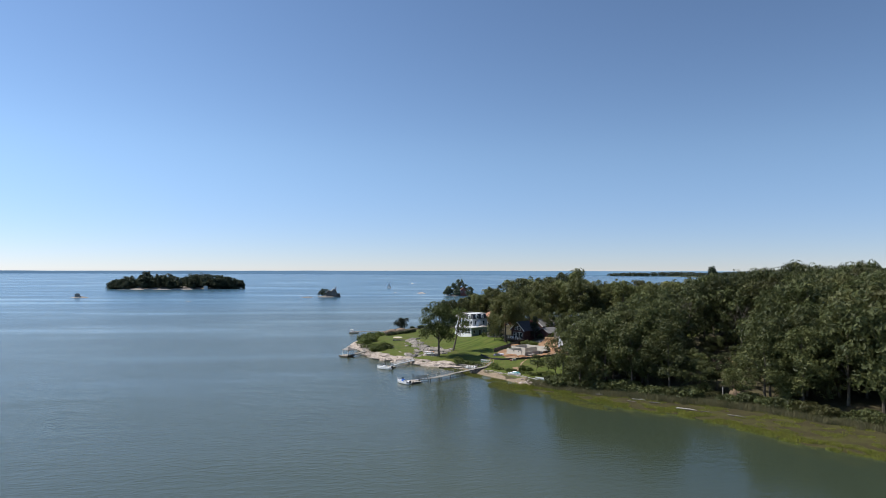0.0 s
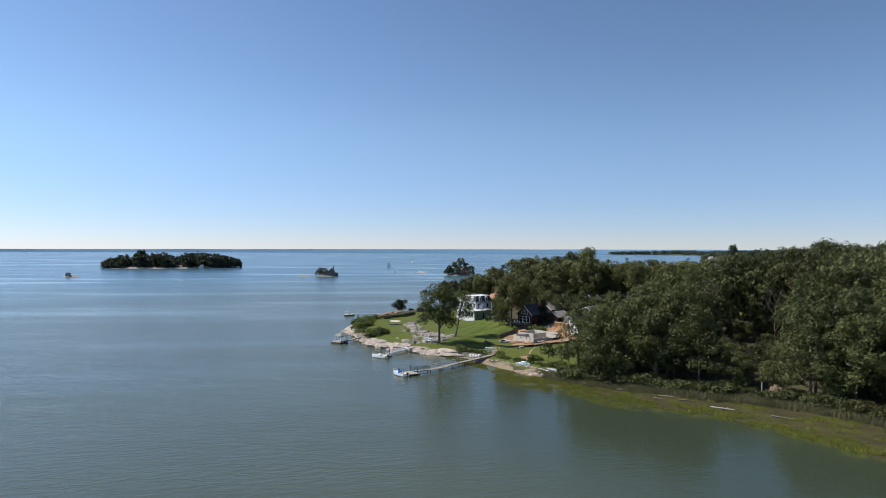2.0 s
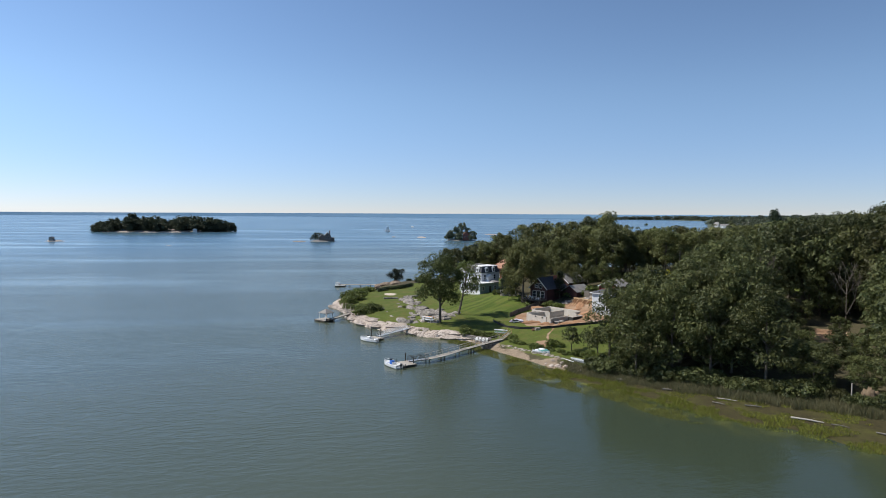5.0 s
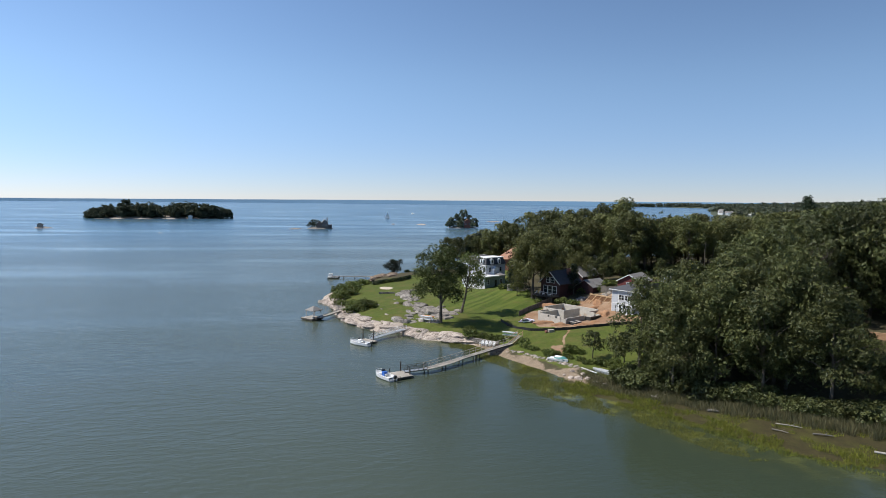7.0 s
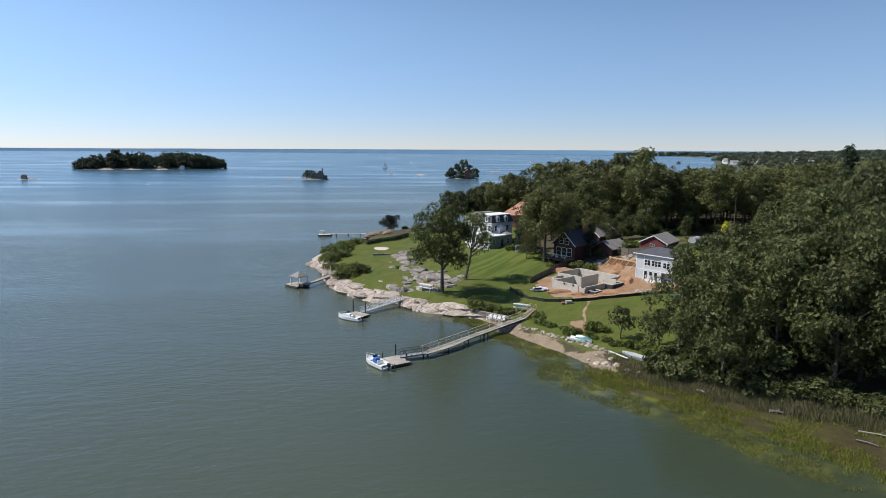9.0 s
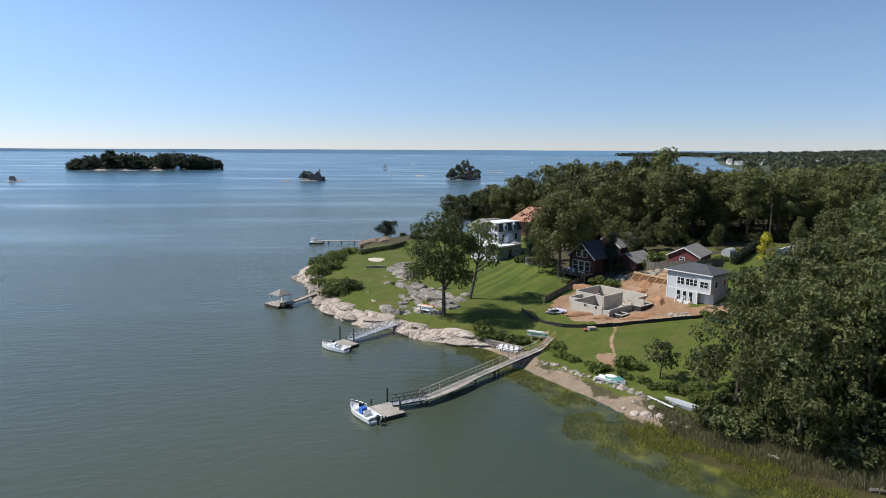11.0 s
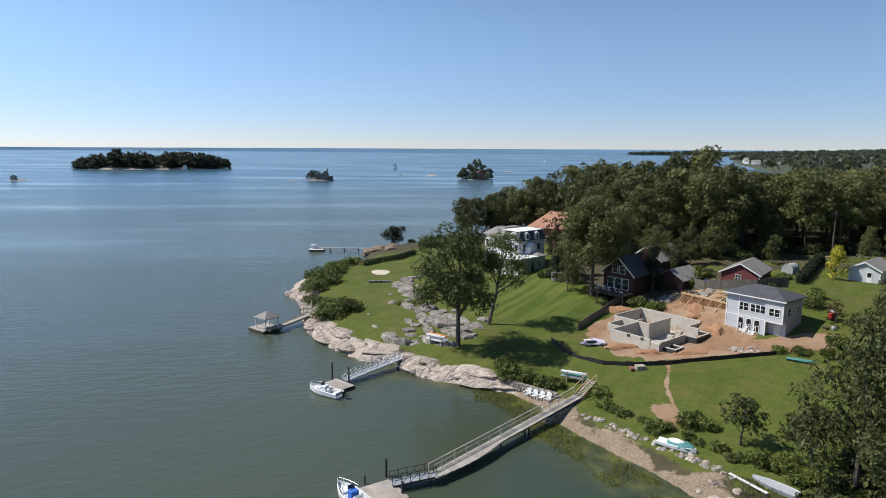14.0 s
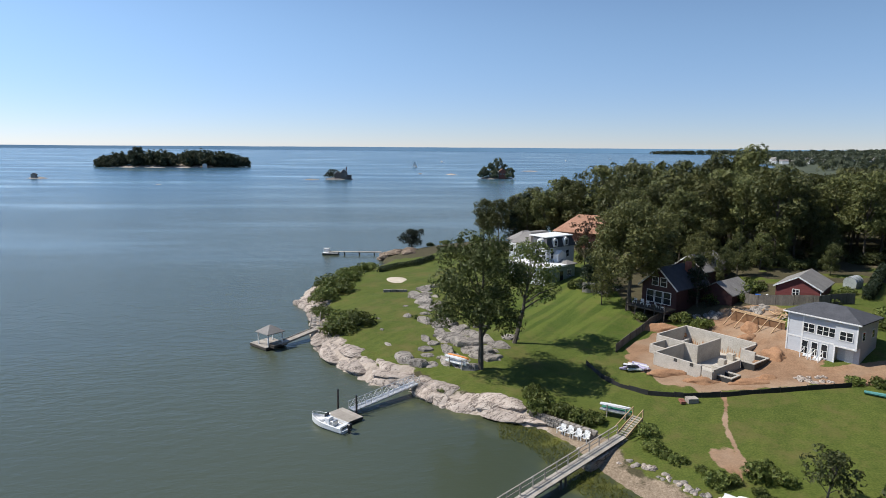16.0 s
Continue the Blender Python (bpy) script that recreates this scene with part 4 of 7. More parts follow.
def shore_house():
    """White mansard house with a low flat-roofed porch wing."""
    x, y = 8.2, 277.8
    z = 5.0
    ob = thing("shore_house", pose(x, y, z, 0, 0, -49.5), "white mansard house with a flat-roofed sage-green porch wing", "house")
    part("wall", boxes((0, 9.5, 0, 9, -1.6, 3.3)), SIDING_GREEN, ob, "sage clapboard porch wing")
    part("flat_roof", boxes((-0.4, 9.9, -0.5, 6.2, 3.3, 3.52), bevel=0.03), ROOF_WHITE, ob, "bright white flat roof")
    part("grey_roof", hip_roof(4.0, 9.5, 6.4, 9.2, 3.3, 0.9, 0.3), SHINGLE_GREY, ob)
    part("fascia", boxes((-0.45, 9.95, -0.56, -0.5, 3.18, 3.5)), WHITE, ob)
    part("fascia", boxes((9.9, 9.96, -0.5, 6.2, 3.18, 3.5)), WHITE, ob)
    for k in range(5):
        window(ob, 0.9 + 1.75 * k, 0.9, 1.45, 1.7, 2)
    for k in range(6):
        part("porch_post", boxes((0.0 + 1.78 * k, 0.16 + 1.78 * k, -0.1, 0.03, -0.6, 3.2)), WHITE, ob)
    part("skirting", boxes((0, 9.5, -0.06, 0.0, -1.0, 0.7)), WHITE, ob)
    window(ob, 1.5, 1.0, 0.9, 1.3, 1, side="flank", depth=9.5)
    window(ob, 7.2, 1.0, 1.1, 1.3, 2, side="flank", depth=9.5)
    part("door", boxes((9.5, 9.56, 4.4, 5.3, 0.1, 2.2)), GLASS, ob)
    part("upper_wall", boxes((-3.1, 5.7, 4.2, 13, 3.0, 6.6)), SIDING, ob, "pale grey-white upper storey")
    for k in range(5):
        window(ob, -2.1 + 1.75 * k, 4.2, 0.95, 1.5, 1, y=4.2)
    for k in range(3):
        window(ob, 6.0 + 2.4 * k, 4.2, 0.95, 1.5, 1, side="flank", depth=5.7)
    v = [(1.4, 3.9, 6.6), (6.0, 3.9, 6.6), (6.0, 13.3, 6.6), (1.4, 13.3, 6.6), (1.4, 4.8, 8.7), (5.2, 4.8, 8.7), (5.2, 12.4, 8.7), (1.4, 12.4, 8.7)]
    part("mansard", (v, [], [(3, 2, 1, 0), (0, 1, 5, 4), (1, 2, 6, 5), (2, 3, 7, 6), (3, 0, 4, 7), (4, 5, 6, 7)]), SHINGLE_DARK, ob, "dark shingled mansard slope")
    part("flat_roof", boxes((0.2, 5.5, 4.5, 12.7, 8.7, 8.92), bevel=0.03), ROOF_WHITE, ob, "bright white flat roof")
    part("grey_roof", hip_roof(-4.4, 1.2, 4.0, 13.0, 6.62, 2.5, 0.4, 2.2), SHINGLE_GREY, ob, "weathered grey hipped roof")
    part("eaves_board", boxes((-4.8, 6.05, 3.5, 3.62, 6.42, 6.62)), WHITE, ob)
    dm = part("dormer", gable_body(1.3, 1.2, 6.75, 8.2, 0.45), WHITE, ob, "white gabled dormer")
    dm.matrix_basis = pose(3.9, 3.85, 0)
    window(dm, 0, 7.0, 0.7, 1.05, 1)
    for k in range(2):
        dm = part("dormer", gable_body(1.3, 1.2, 6.75, 8.2, 0.45), WHITE, ob, "white gabled dormer")
        dm.matrix_basis = pose(6.05, 6.6 + 3.4 * k, 0, 0, 0, 90)
        window(dm, 0, 7.0, 0.7, 1.05, 1)
    part("tower_wall", boxes((-4.6, -3.2, 6.5, 12.5, -1, 6.5)), SIDING, ob)
    part("wall", boxes((-3.1, -0.01, 4.2, 9.0, -1.6, 3.0), (-3.1, 5.7, 9.0, 13, -1.6, 3.0)), SIDING, ob)
    part("tower", boxes((-7.2, -3.1, 5.6, 11.6, -1.6, 6.9)), SIDING, ob, "pale grey corner tower")
    part("tower_roof", hip_roof(-7.2, -3.1, 5.6, 11.6, 6.9, 2.0, 0.5), SHINGLE_GREY, ob, "weathered grey hipped roof")
    for k in range(2):
        window(ob, -6.2 + 1.9 * k, 4.2, 0.95, 1.5, 1, y=5.6)
    part("bay", gable_body(2.6, 1.4, 3.2, 5.2, 0.8), WHITE, ob).matrix_basis = pose(7.1, 7.6, 0, 0, 0, 90)
    return ob


shore_house()


def orange_house():
    ob = thing("tiled_house", pose(23.5, 319, gz(22, 316) - 0.8, 0, 0, -25), "large house with a weathered orange tiled roof among trees", "house")
    part("wall", boxes((-1, 15, 0, 10, -1, 5.2)), BRICK_RED, ob)
    part("roof", hip_roof(-1, 15, 0, 10, 5.2, 4.6, 0.7), SHINGLE_ORANGE, ob, "weathered orange tile roof")
    for k in range(4):
        window(ob, 1.5 + 3.4 * k, 1.2, 1.2, 1.6, 2)
    return ob


orange_house()


def garden_shed(x, y, label):
    ob = thing("garden_shed", pose(x, y, gz(x + 2, y + 1) - 0.15, 0, 0, TURN + 4), label, "shed", "sheds beside the hedge")
    w, d, h, r = 5.0, 8.2, 2.4, 1.3
    part("wall", gable_body(w, d, -0.8, h, r), SIDING, ob)
    part("roof", gable_roof(w, d, h, r), SHINGLE_GREY, ob)
    rakes(ob, w, h, r)
    dr = part("door", boxes((0.3, 1.25, -0.06, 0.02, 0, 2.05)), WHITE, ob, "white half-glazed door")
    part("pane", boxes((0.45, 1.1, -0.075, -0.05, 1.05, 1.85)), GLASS, dr)
    part("corner_board", boxes((w / 2 - 0.12, w / 2 + 0.05, -0.05, 0.05, -0.3, h)), WHITE, ob)
    part("corner_board", boxes((-w / 2 - 0.05, -w / 2 + 0.12, -0.05, 0.05, -0.3, h)), WHITE, ob)
    window(ob, 4.0, 0.9, 0.9, 1.0, 1, side="flank", depth=w / 2)
    return ob


garden_shed(74.6, 245.4, "pale grey garden shed with white door and grey roof")
garden_shed(80.6, 237.6, "second pale grey garden shed beside its twin")


def greenhouse():
    ob = thing("greenhouse", pose(64.4, 252.6, gz(64.4, 252.6), 0, 0, TURN + 90), "small cloudy grey hooped polytunnel in the garden", "greenhouse")
    bm, n, L, R = bmesh.new(), 10, 2.8, 1.05
    rows = [[bm.verts.new((x, R * math.cos(math.pi * k / n), 0.9 + R * math.sin(math.pi * k / n))) for k in range(n + 1)] for x in (0, L)]
    rows = [[bm.verts.new((x, R, -0.2))] + r + [bm.verts.new((x, -R, -0.2))] for x, r in zip((0, L), rows)]
    for k in range(n + 2):
        bm.faces.new((rows[0][k], rows[0][k + 1], rows[1][k + 1], rows[1][k]))
    for r in rows:
        bm.faces.new(r)
    bmesh.ops.recalc_face_normals(bm, faces=bm.faces)
    part("cover", bm, CLOUDY, ob, "cloudy grey plastic cover")
    for x in (0.0, 0.93, 1.87, 2.8):
        hb = bmesh.new()
        pts = [(x, (R + 0.03) * math.cos(math.pi * k / n), 0.9 + (R + 0.03) * math.sin(math.pi * k / n)) for k in range(n + 1)]
        for p, q in zip(pts, pts[1:]):
            rod(hb, p, q, 0.035, n=5)
        part("hoop", hb, METAL_PALE, ob)
    return ob


greenhouse()


def foundation():
    """New house's poured walls, open to the sky."""
    z = 2.5
    ob = thing("house_foundation", pose(25.0, 229.0, z, 0, 0, -50), "open poured-concrete house foundation on bare orange earth", "foundation")
    H, T = 2.15, 0.28

    def run(x0, y0, x1, y1, h0=H, mat=None, name="foundation_wall"):
        bm = bmesh.new()
        if abs(x1 - x0) > abs(y1 - y0):
            box(bm, x0, x1, y0 - T / 2, y0 + T / 2, -0.6, h0, bevel=0.015)
        else:
            box(bm, x0 - T / 2, x0 + T / 2, min(y0, y1), max(y0, y1), -0.6, h0, bevel=0.015)
        part(name, bm, mat or CONCRETE, ob)
    run(0.14, 0, 7.0, 0)
    run(7.2, 0, 8.6, 0, H - 0.45)
    run(0, -0.14, 0, 7.1)
    run(-3.1, 3.3, -0.14, 3.3, H - 0.3)
    run(-3.1, 3.44, -3.1, 7.1, H - 0.3)
    run(-4.6, 7.2, 2.0, 7.2, H + 0.1)
    run(-4.6, 7.34, -4.6, 15.0, H + 0.2)
    run(-4.74, 15.1, 6.7, 15.1, H + 0.2)
    run(2.1, 7.06, 2.1, 13.4, H + 0.1)
    run(8.5, 0.14, 8.5, 7.0, H - 0.2)
    run(6.6, 11.34, 6.6, 14.96, H)
    run(6.46, 11.2, 8.5, 11.2, H)
    run(-1.6, 7.34, -1.6, 11.0, H - 0.5)
    # dark plates stand in for window gaps in the front wall's top
    for x in (3.0, 5.4):
        part("form_strap", boxes((x, x + 0.5, -0.17, -0.145, H - 0.5, H - 0.05)), CONCRETE_DARK, ob)
    # tar-coated bump-outs, hollow inside
    for x0, x1, y0, y1, h in ((8.66, 10.5, 7.0, 11.2, H - 0.25), (8.66, 10.7, 0.9, 3.2, 1.25)):
        bm = boxes((x0, x1, y0, y0 + T, -0.6, h - 0.14), (x1 - T, x1, y0 + T, y1, -0.6, h - 0.14), (x0, x1 - T, y1 - T, y1, -0.6, h - 0.14))
        part("tarred_footing", bm, CONCRETE_DARK, ob, "tar-coated black concrete")
        part("footing_cap", boxes((x0, x1 + 0.02, y0 - 0.02, y0 + T, h - 0.14, h), (x1 - T, x1 + 0.02, y0 + T, y1, h - 0.14, h), (x0, x1 - T, y1 - T, y1 + 0.02, h - 0.14, h), bevel=0.01), CONCRETE, ob)
    part("floor_slab", boxes((0.15, 8.35, 0.15, 7.0, -0.62, -0.45), (-4.45, 6.45, 7.35, 14.95, -0.62, -0.45), (6.47, 8.4, 7.0, 11.0, -0.62, -0.455)), CONCRETE, ob)
    for x, y in ((-0.4, 12.6), (1.0, 10.2), (-3.0, 9.6), (4.8, 9.4), (5.9, 6.0), (4.2, 12.9), (7.4, 4.2)):
        part("concrete_pier", boxes((x - 0.5, x + 0.5, y - 0.4, y + 0.4, -0.5, 0.5), bevel=0.02), CONCRETE, ob)
    for k, (x, y, a) in enumerate(((3.2, 3.0, 20), (5.0, 2.2, 70), (1.8, 4.6, -30), (5.6, 10.8, 15), (-2.6, 13.4, 60))):
        bd = part("form_board", boxes((-1.2, 1.2, -0.12, 0.12, -0.45, -0.40)), WOOD_NEW, ob)
        bd.matrix_basis = pose(x, y, 0, 0, 0, a)
    return ob


foundation()


def form_wall():
    """Plywood retaining form with raking props."""
    p, q = Vector((40.9, 243.2)), Vector((45.7, 235.6))
    z = 5.75
    d = q - p
    ob = thing("plywood_form", pose(p.x, p.y, z, 0, 0, math.degrees(math.atan2(d.y, d.x))), "raw plywood form wall held by slanted timber props", "formwork")
    L = d.length
    for k in range(4):
        part("plywood_sheet", boxes((k * L / 4 + 0.01, (k + 1) * L / 4 - 0.01, 0, 0.05, -0.6, 1.7)), plain("plywood_brown", (0.15, 0.075, 0.035), (0.25, 0.13, 0.06), 0.9, 0.8, 0, 10, 0.2) if k == 0 else bpy.data.materials["plywood_brown"], ob)
    part("top_rail", boxes((0, L, -0.12, 0.0, 1.55, 1.72)), WOOD_NEW, ob)
    part("top_rail", boxes((0, L, 0.06, 0.2, 1.75, 1.85)), WOOD_NEW, ob)
    for k in range(5):
        x = 0.7 + k * (L - 1.4) / 4
        bm = bmesh.new()
        beam(bm, (x, -0.1, 1.6), (x - 0.4, -2.2, -0.5), 0.1, 0.16)
        part("prop", bm, WOOD_NEW, ob)
    rng = random.Random(4)
    for k in range(34):
        a, y = rng.uniform(0, 180), rng.uniform(238.5, 247)
        x = 43.2 + (243.2 - y) * 0.62 + rng.uniform(0.3, 4.5)
        s = thing("loose_board", pose(x, y, gz(x, y) + 0.12 + 0.1 * (k % 3), 0, rng.uniform(-4, 4), a), "loose offcut of new lumber on the ground", "board", "loose boards")
        part("board", boxes((-1.1, 1.1, -0.09, 0.09, -0.1, 0.03)), WOOD_NEW if k % 3 else WOOD_GREY, s)
    return ob


form_wall()


def plan_fence(name, pts, h, label, material, category, wobble=0.0, step=0.6, post=1.8, thick=0.05, sink=0.15):
    """A fence that follows the ground along a plan line: panels and posts."""
    ob = thing(name, pose(pts[0][0], pts[0][1], 0), label, category)
    rng = random.Random(int(pts[0][0] * 10))
    line = []
    for (ax, ay), (bx, by) in zip(pts, pts[1:]):
        n = max(1, round(math.hypot(bx - ax, by - ay) / step))
        line += [(ax + (bx - ax) * k / n, ay + (by - ay) * k / n) for k in range(n)]
    line.append(pts[-1])
    run, o = 0.0, ob.location
    for (ax, ay), (bx, by) in zip(line, line[1:]):
        za, zb = gz(ax, ay) - sink, gz(bx, by) - sink
        w = [rng.uniform(-wobble, wobble) for _ in range(2)]
        d = Vector((bx - ax, by - ay, 0)).normalized()
        nrm = Vector((-d.y, d.x, 0)) * thick / 2
        a, b = Vector((ax - o.x, ay - o.y, za)), Vector((bx - o.x, by - o.y, zb))
        b = b - d * 0.012 if not wobble else b
        up1, up2 = Vector((0, 0, h + sink + w[0])), Vector((0, 0, h + sink + w[0]))
        vs = [a - nrm, b - nrm, b + nrm, a + nrm, a - nrm + up1, b - nrm + up2, b + nrm + up2, a + nrm + up1]
        part("panel", ([tuple(v) for v in vs], [], [(3, 2, 1, 0), (4, 5, 6, 7), (0, 1, 5, 4), (1, 2, 6, 5), (2, 3, 7, 6), (3, 0, 4, 7)]), material, ob)
        run += (b - a).length
        if run > post:
            run = 0
            part("post", boxes((b.x - 0.04, b.x + 0.04, b.y - 0.04, b.y + 0.04, zb - 0.1, zb + h + sink + 0.1)), WOOD_DARK, ob)
    return ob


plan_fence("silt_fence", [(15.6, 229.5), (16.8, 225), (18.6, 221.8), (21.5, 219.4), (25.5, 218.2), (31, 217.9), (37, 217.9), (45.6, 218.2)], 0.62, "low black fabric silt fence round the building site", BLACK_FABRIC, "silt fence", 0.06, 1.1, 2.2)
plan_fence("board_fence", [(20.6, 233.6), (24.5, 239), (28.5, 244.8), (31.5, 248)], 1.25, "weathered board fence beside the lawn, painted dark for shade", WOOD_AGED_SHADED, "fence", 0.0, 0.24, 2.4)
plan_fence("board_fence", [(45.4, 249.2), (46.4, 247.0), (50.2, 244.2), (53.6, 241.8), (59.5, 242.5)], 1.7, "weathered dark grey board fence behind the guest house", WOOD_AGED_SHADED, "fence", 0.0, 0.24, 2.4)
plan_fence("board_fence", [(20.5, 262.5), (25.5, 260.2)], 1.9, "weathered tall board screen beside the porch", WOOD_GREY, "fence", 0.0, 0.24, 2.4)

# ---- docks and boats ----


def hull_bm(L, B, H, flare=0.55, n=14):
    """An open boat hull, stern at x = 0, bow at x = L, with a gunwale and an inner deck well."""
    bm = bmesh.new()
    rows = []
    for k in range(n + 1):
        t = k / n
        half = B / 2 * (1 - max(0, (t - 0.45) / 0.55) ** 2.2) * (0.94 + 0.06 * min(1, t * 4)) + 0.015
        sheer = H * (0.82 + 0.32 * t * t)
        keel = -0.22 + 0.34 * max(0, (t - 0.6) / 0.4) ** 2
        x = L * t
        sec = [(x, 0, keel), (x, half * flare * 1.2, keel + 0.16), (x, half * 0.92, 0.18), (x, half, sheer), (x, half * 0.86, sheer + 0.03), (x, half * 0.82, 0.32 + 0.25 * t), (x, 0, 0.30 + 0.25 * t)]
        full = sec[::-1] + [(px, -py, pz) for px, py, pz in sec[1:]]
        full = [(a, -b, c) for a, b, c in full]
        rows.append([bm.verts.new(p) for p in full])
    m = len(rows[0])
    for a, b in zip(rows, rows[1:]):
        for k in range(m - 1):
            bm.faces.new((a[k], a[k + 1], b[k + 1], b[k]))
    for r in (rows[0], rows[-1]):
        bm.faces.new(r)
    bmesh.ops.remove_doubles(bm, verts=bm.verts, dist=0.004)
    bmesh.ops.recalc_face_normals(bm, faces=bm.faces)
    return bm


def motor_boat(name, m, L, B, label, cover=True):
    ob = thing(name, m, label, "boat")
    part("hull", hull_bm(L, B, 0.85), WHITE_HULL, ob, "white glassfibre hull")
    part("rub_rail", boxes((0, 0.06, -B / 2, B / 2, 0.62, 0.72)), ENGINE, ob)
    con = part("console", boxes((L * 0.42, L * 0.56, -0.4, 0.4, 0.35, 1.25), bevel=0.06), BLUE_COVER if cover else WHITE_HULL, ob, "blue canvas console cover" if cover else "white steering console")
    part("windscreen", boxes((L * 0.55, L * 0.565, -0.36, 0.36, 1.25, 1.6), bevel=0.005), GLASS, con)
    part("helm_seat", boxes((L * 0.3, L * 0.38, -0.45, 0.45, 0.35, 1.0), bevel=0.05), METAL_PALE, ob)
    part("bow_cushion", boxes((L * 0.66, L * 0.82, -0.5, 0.5, 0.45, 0.68), bevel=0.06), WHITE_HULL, ob)
    part("bench", boxes((0.35, 0.95, -B * 0.36, B * 0.36, 0.33, 0.7), bevel=0.04), WHITE_HULL, ob)
    bm = boxes((-0.75, -0.2, -0.24, 0.24, 0.55, 1.2), bevel=0.1)
    mo = part("outboard_motor", bm, ENGINE, ob, "black outboard motor")
    part("motor_leg", boxes((-0.55, -0.3, -0.09, 0.09, -0.5, 0.6), bevel=0.03), ENGINE, mo)
    rail = bmesh.new()
    for s in (-1, 1):
        pts = [(L * (0.6 + 0.385 * k / 5), s * (B / 2 * (1 - max(0, (0.6 + 0.385 * k / 5 - 0.45) / 0.55) ** 2.2) * 0.9), 1.15 + 0.12 * k / 5) for k in range(6)]
        for a, b in zip(pts, pts[1:]):
            rod(rail, a, b, 0.022, n=5)
        for a in pts[::2]:
            rod(rail, (a[0], a[1], 0.75), a, 0.018, n=5)
    part("bow_rail", rail, METAL_PALE, ob)
    return ob


def float_dock(name, m, sx, sy, label, freeboard=0.5, mat=None):
    ob = thing(name, m, label, "floating dock")
    n = max(3, round(sy / 0.7))
    for k in range(n):
        part("deck_panel", boxes((0, sx, sy * k / n + 0.006, sy * (k + 1) / n - 0.006, freeboard - 0.07, freeboard)), mat or WOOD_GREY, ob)
    for y0 in (0.0, sy - 0.16):
        part("edge_beam", boxes((-0.06, sx + 0.06, y0 - 0.05, y0 + 0.15, 0.1, freeboard - 0.075)), WOOD_DARK, ob)
    for x0 in (0.0, sx - 0.14):
        part("edge_beam", boxes((x0 - 0.06, x0 + 0.15, 0.16, sy - 0.2, 0.1, freeboard - 0.075)), WOOD_DARK, ob)
    for x0 in (0.3, sx - 1.1):
        part("float_drum", boxes((x0, x0 + 0.8, 0.3, sy - 0.3, -0.35, freeboard - 0.08), bevel=0.05), ENGINE, ob)
    return ob


def pile(x, y, top, r=0.14, label="dark round mooring pile standing in the water"):
    ob = thing("mooring_pile", pose(x, y, 0), label, "pile", "mooring piles")
    bm = bmesh.new()
    rod(bm, (0, 0, -3), (0, 0, top - 0.12), r, r * 0.93, 10)
    part("shaft", bm, WOOD_DARK, ob)
    cap = bmesh.new()
    rod(cap, (0, 0, top - 0.12), (0, 0, top), r * 1.05, r * 0.5, 10)
    part("cap", cap, ENGINE, ob)
    return ob


def gangway(p, q, w, label, mat, deck, rail_h=0.95, truss=True):
    p, q = Vector(p), Vector(q)
    d = q - p
    L = d.length
    m = Matrix.Translation(p) @ d.to_track_quat("X", "Z").to_matrix().to_4x4()
    ob = thing("gangway", m, label, "gangway")
    n = max(3, round(L / 0.9))
    for k in range(n):
        part("tread_panel", boxes((L * k / n + 0.008, L * (k + 1) / n - 0.008, -w / 2, w / 2, -0.03, 0.03)), deck, ob)
    for s in (-1, 1):
        bm = bmesh.new()
        beam(bm, (0, s * (w / 2 + 0.03), -0.06), (L, s * (w / 2 + 0.03), -0.06), 0.06, 0.16)
        part("stringer", bm, mat, ob)
        bm = bmesh.new()
        beam(bm, (0, s * w / 2, rail_h), (L, s * w / 2, rail_h), 0.06, 0.06)
        beam(bm, (0, s * w / 2, rail_h * 0.5), (L, s * w / 2, rail_h * 0.5), 0.04, 0.04)
        part("handrail", bm, mat, ob)
        for k in range(n + 1):
            bm = bmesh.new()
            beam(bm, (L * k / n, s * w / 2, 0), (L * k / n, s * w / 2, rail_h), 0.05, 0.05)
            part("rail_post", bm, mat, ob)
            if truss and k < n:
                bm = bmesh.new()
                beam(bm, (L * k / n, s * w / 2, 0), (L * (k + 1) / n, s * w / 2, rail_h), 0.035, 0.035)
                part("brace", bm, mat, ob)
    return ob


# the long pier with its float and boat
float_dock("floating_dock", pose(-9.2, 187.5, 0, 0, 0, -57), 3.9, 3.3, "weathered timber float at the end of the long pier")
motor_boat("motor_boat", pose(-7.75, 183.7, 0.0, 0, 0, 129.5), 5.7, 2.1, "white centre-console motor boat with blue canvas covers")
pile(-6.95, 190.6, 1.9)
pile(-5.0, 186.7, 1.7)
for x, y in ((-8.9, 189.1), (-6.6, 183.9)):
    pile(x, y, 0.95, 0.09, "short dark post at the float's edge")
gangway((-6.2, 188.2, 0.62), (-2.0, 189.8, 0.82), 1.1, "short dark-railed gangway between float and pier", WOOD_DARK, METAL_PALE, 1.0)


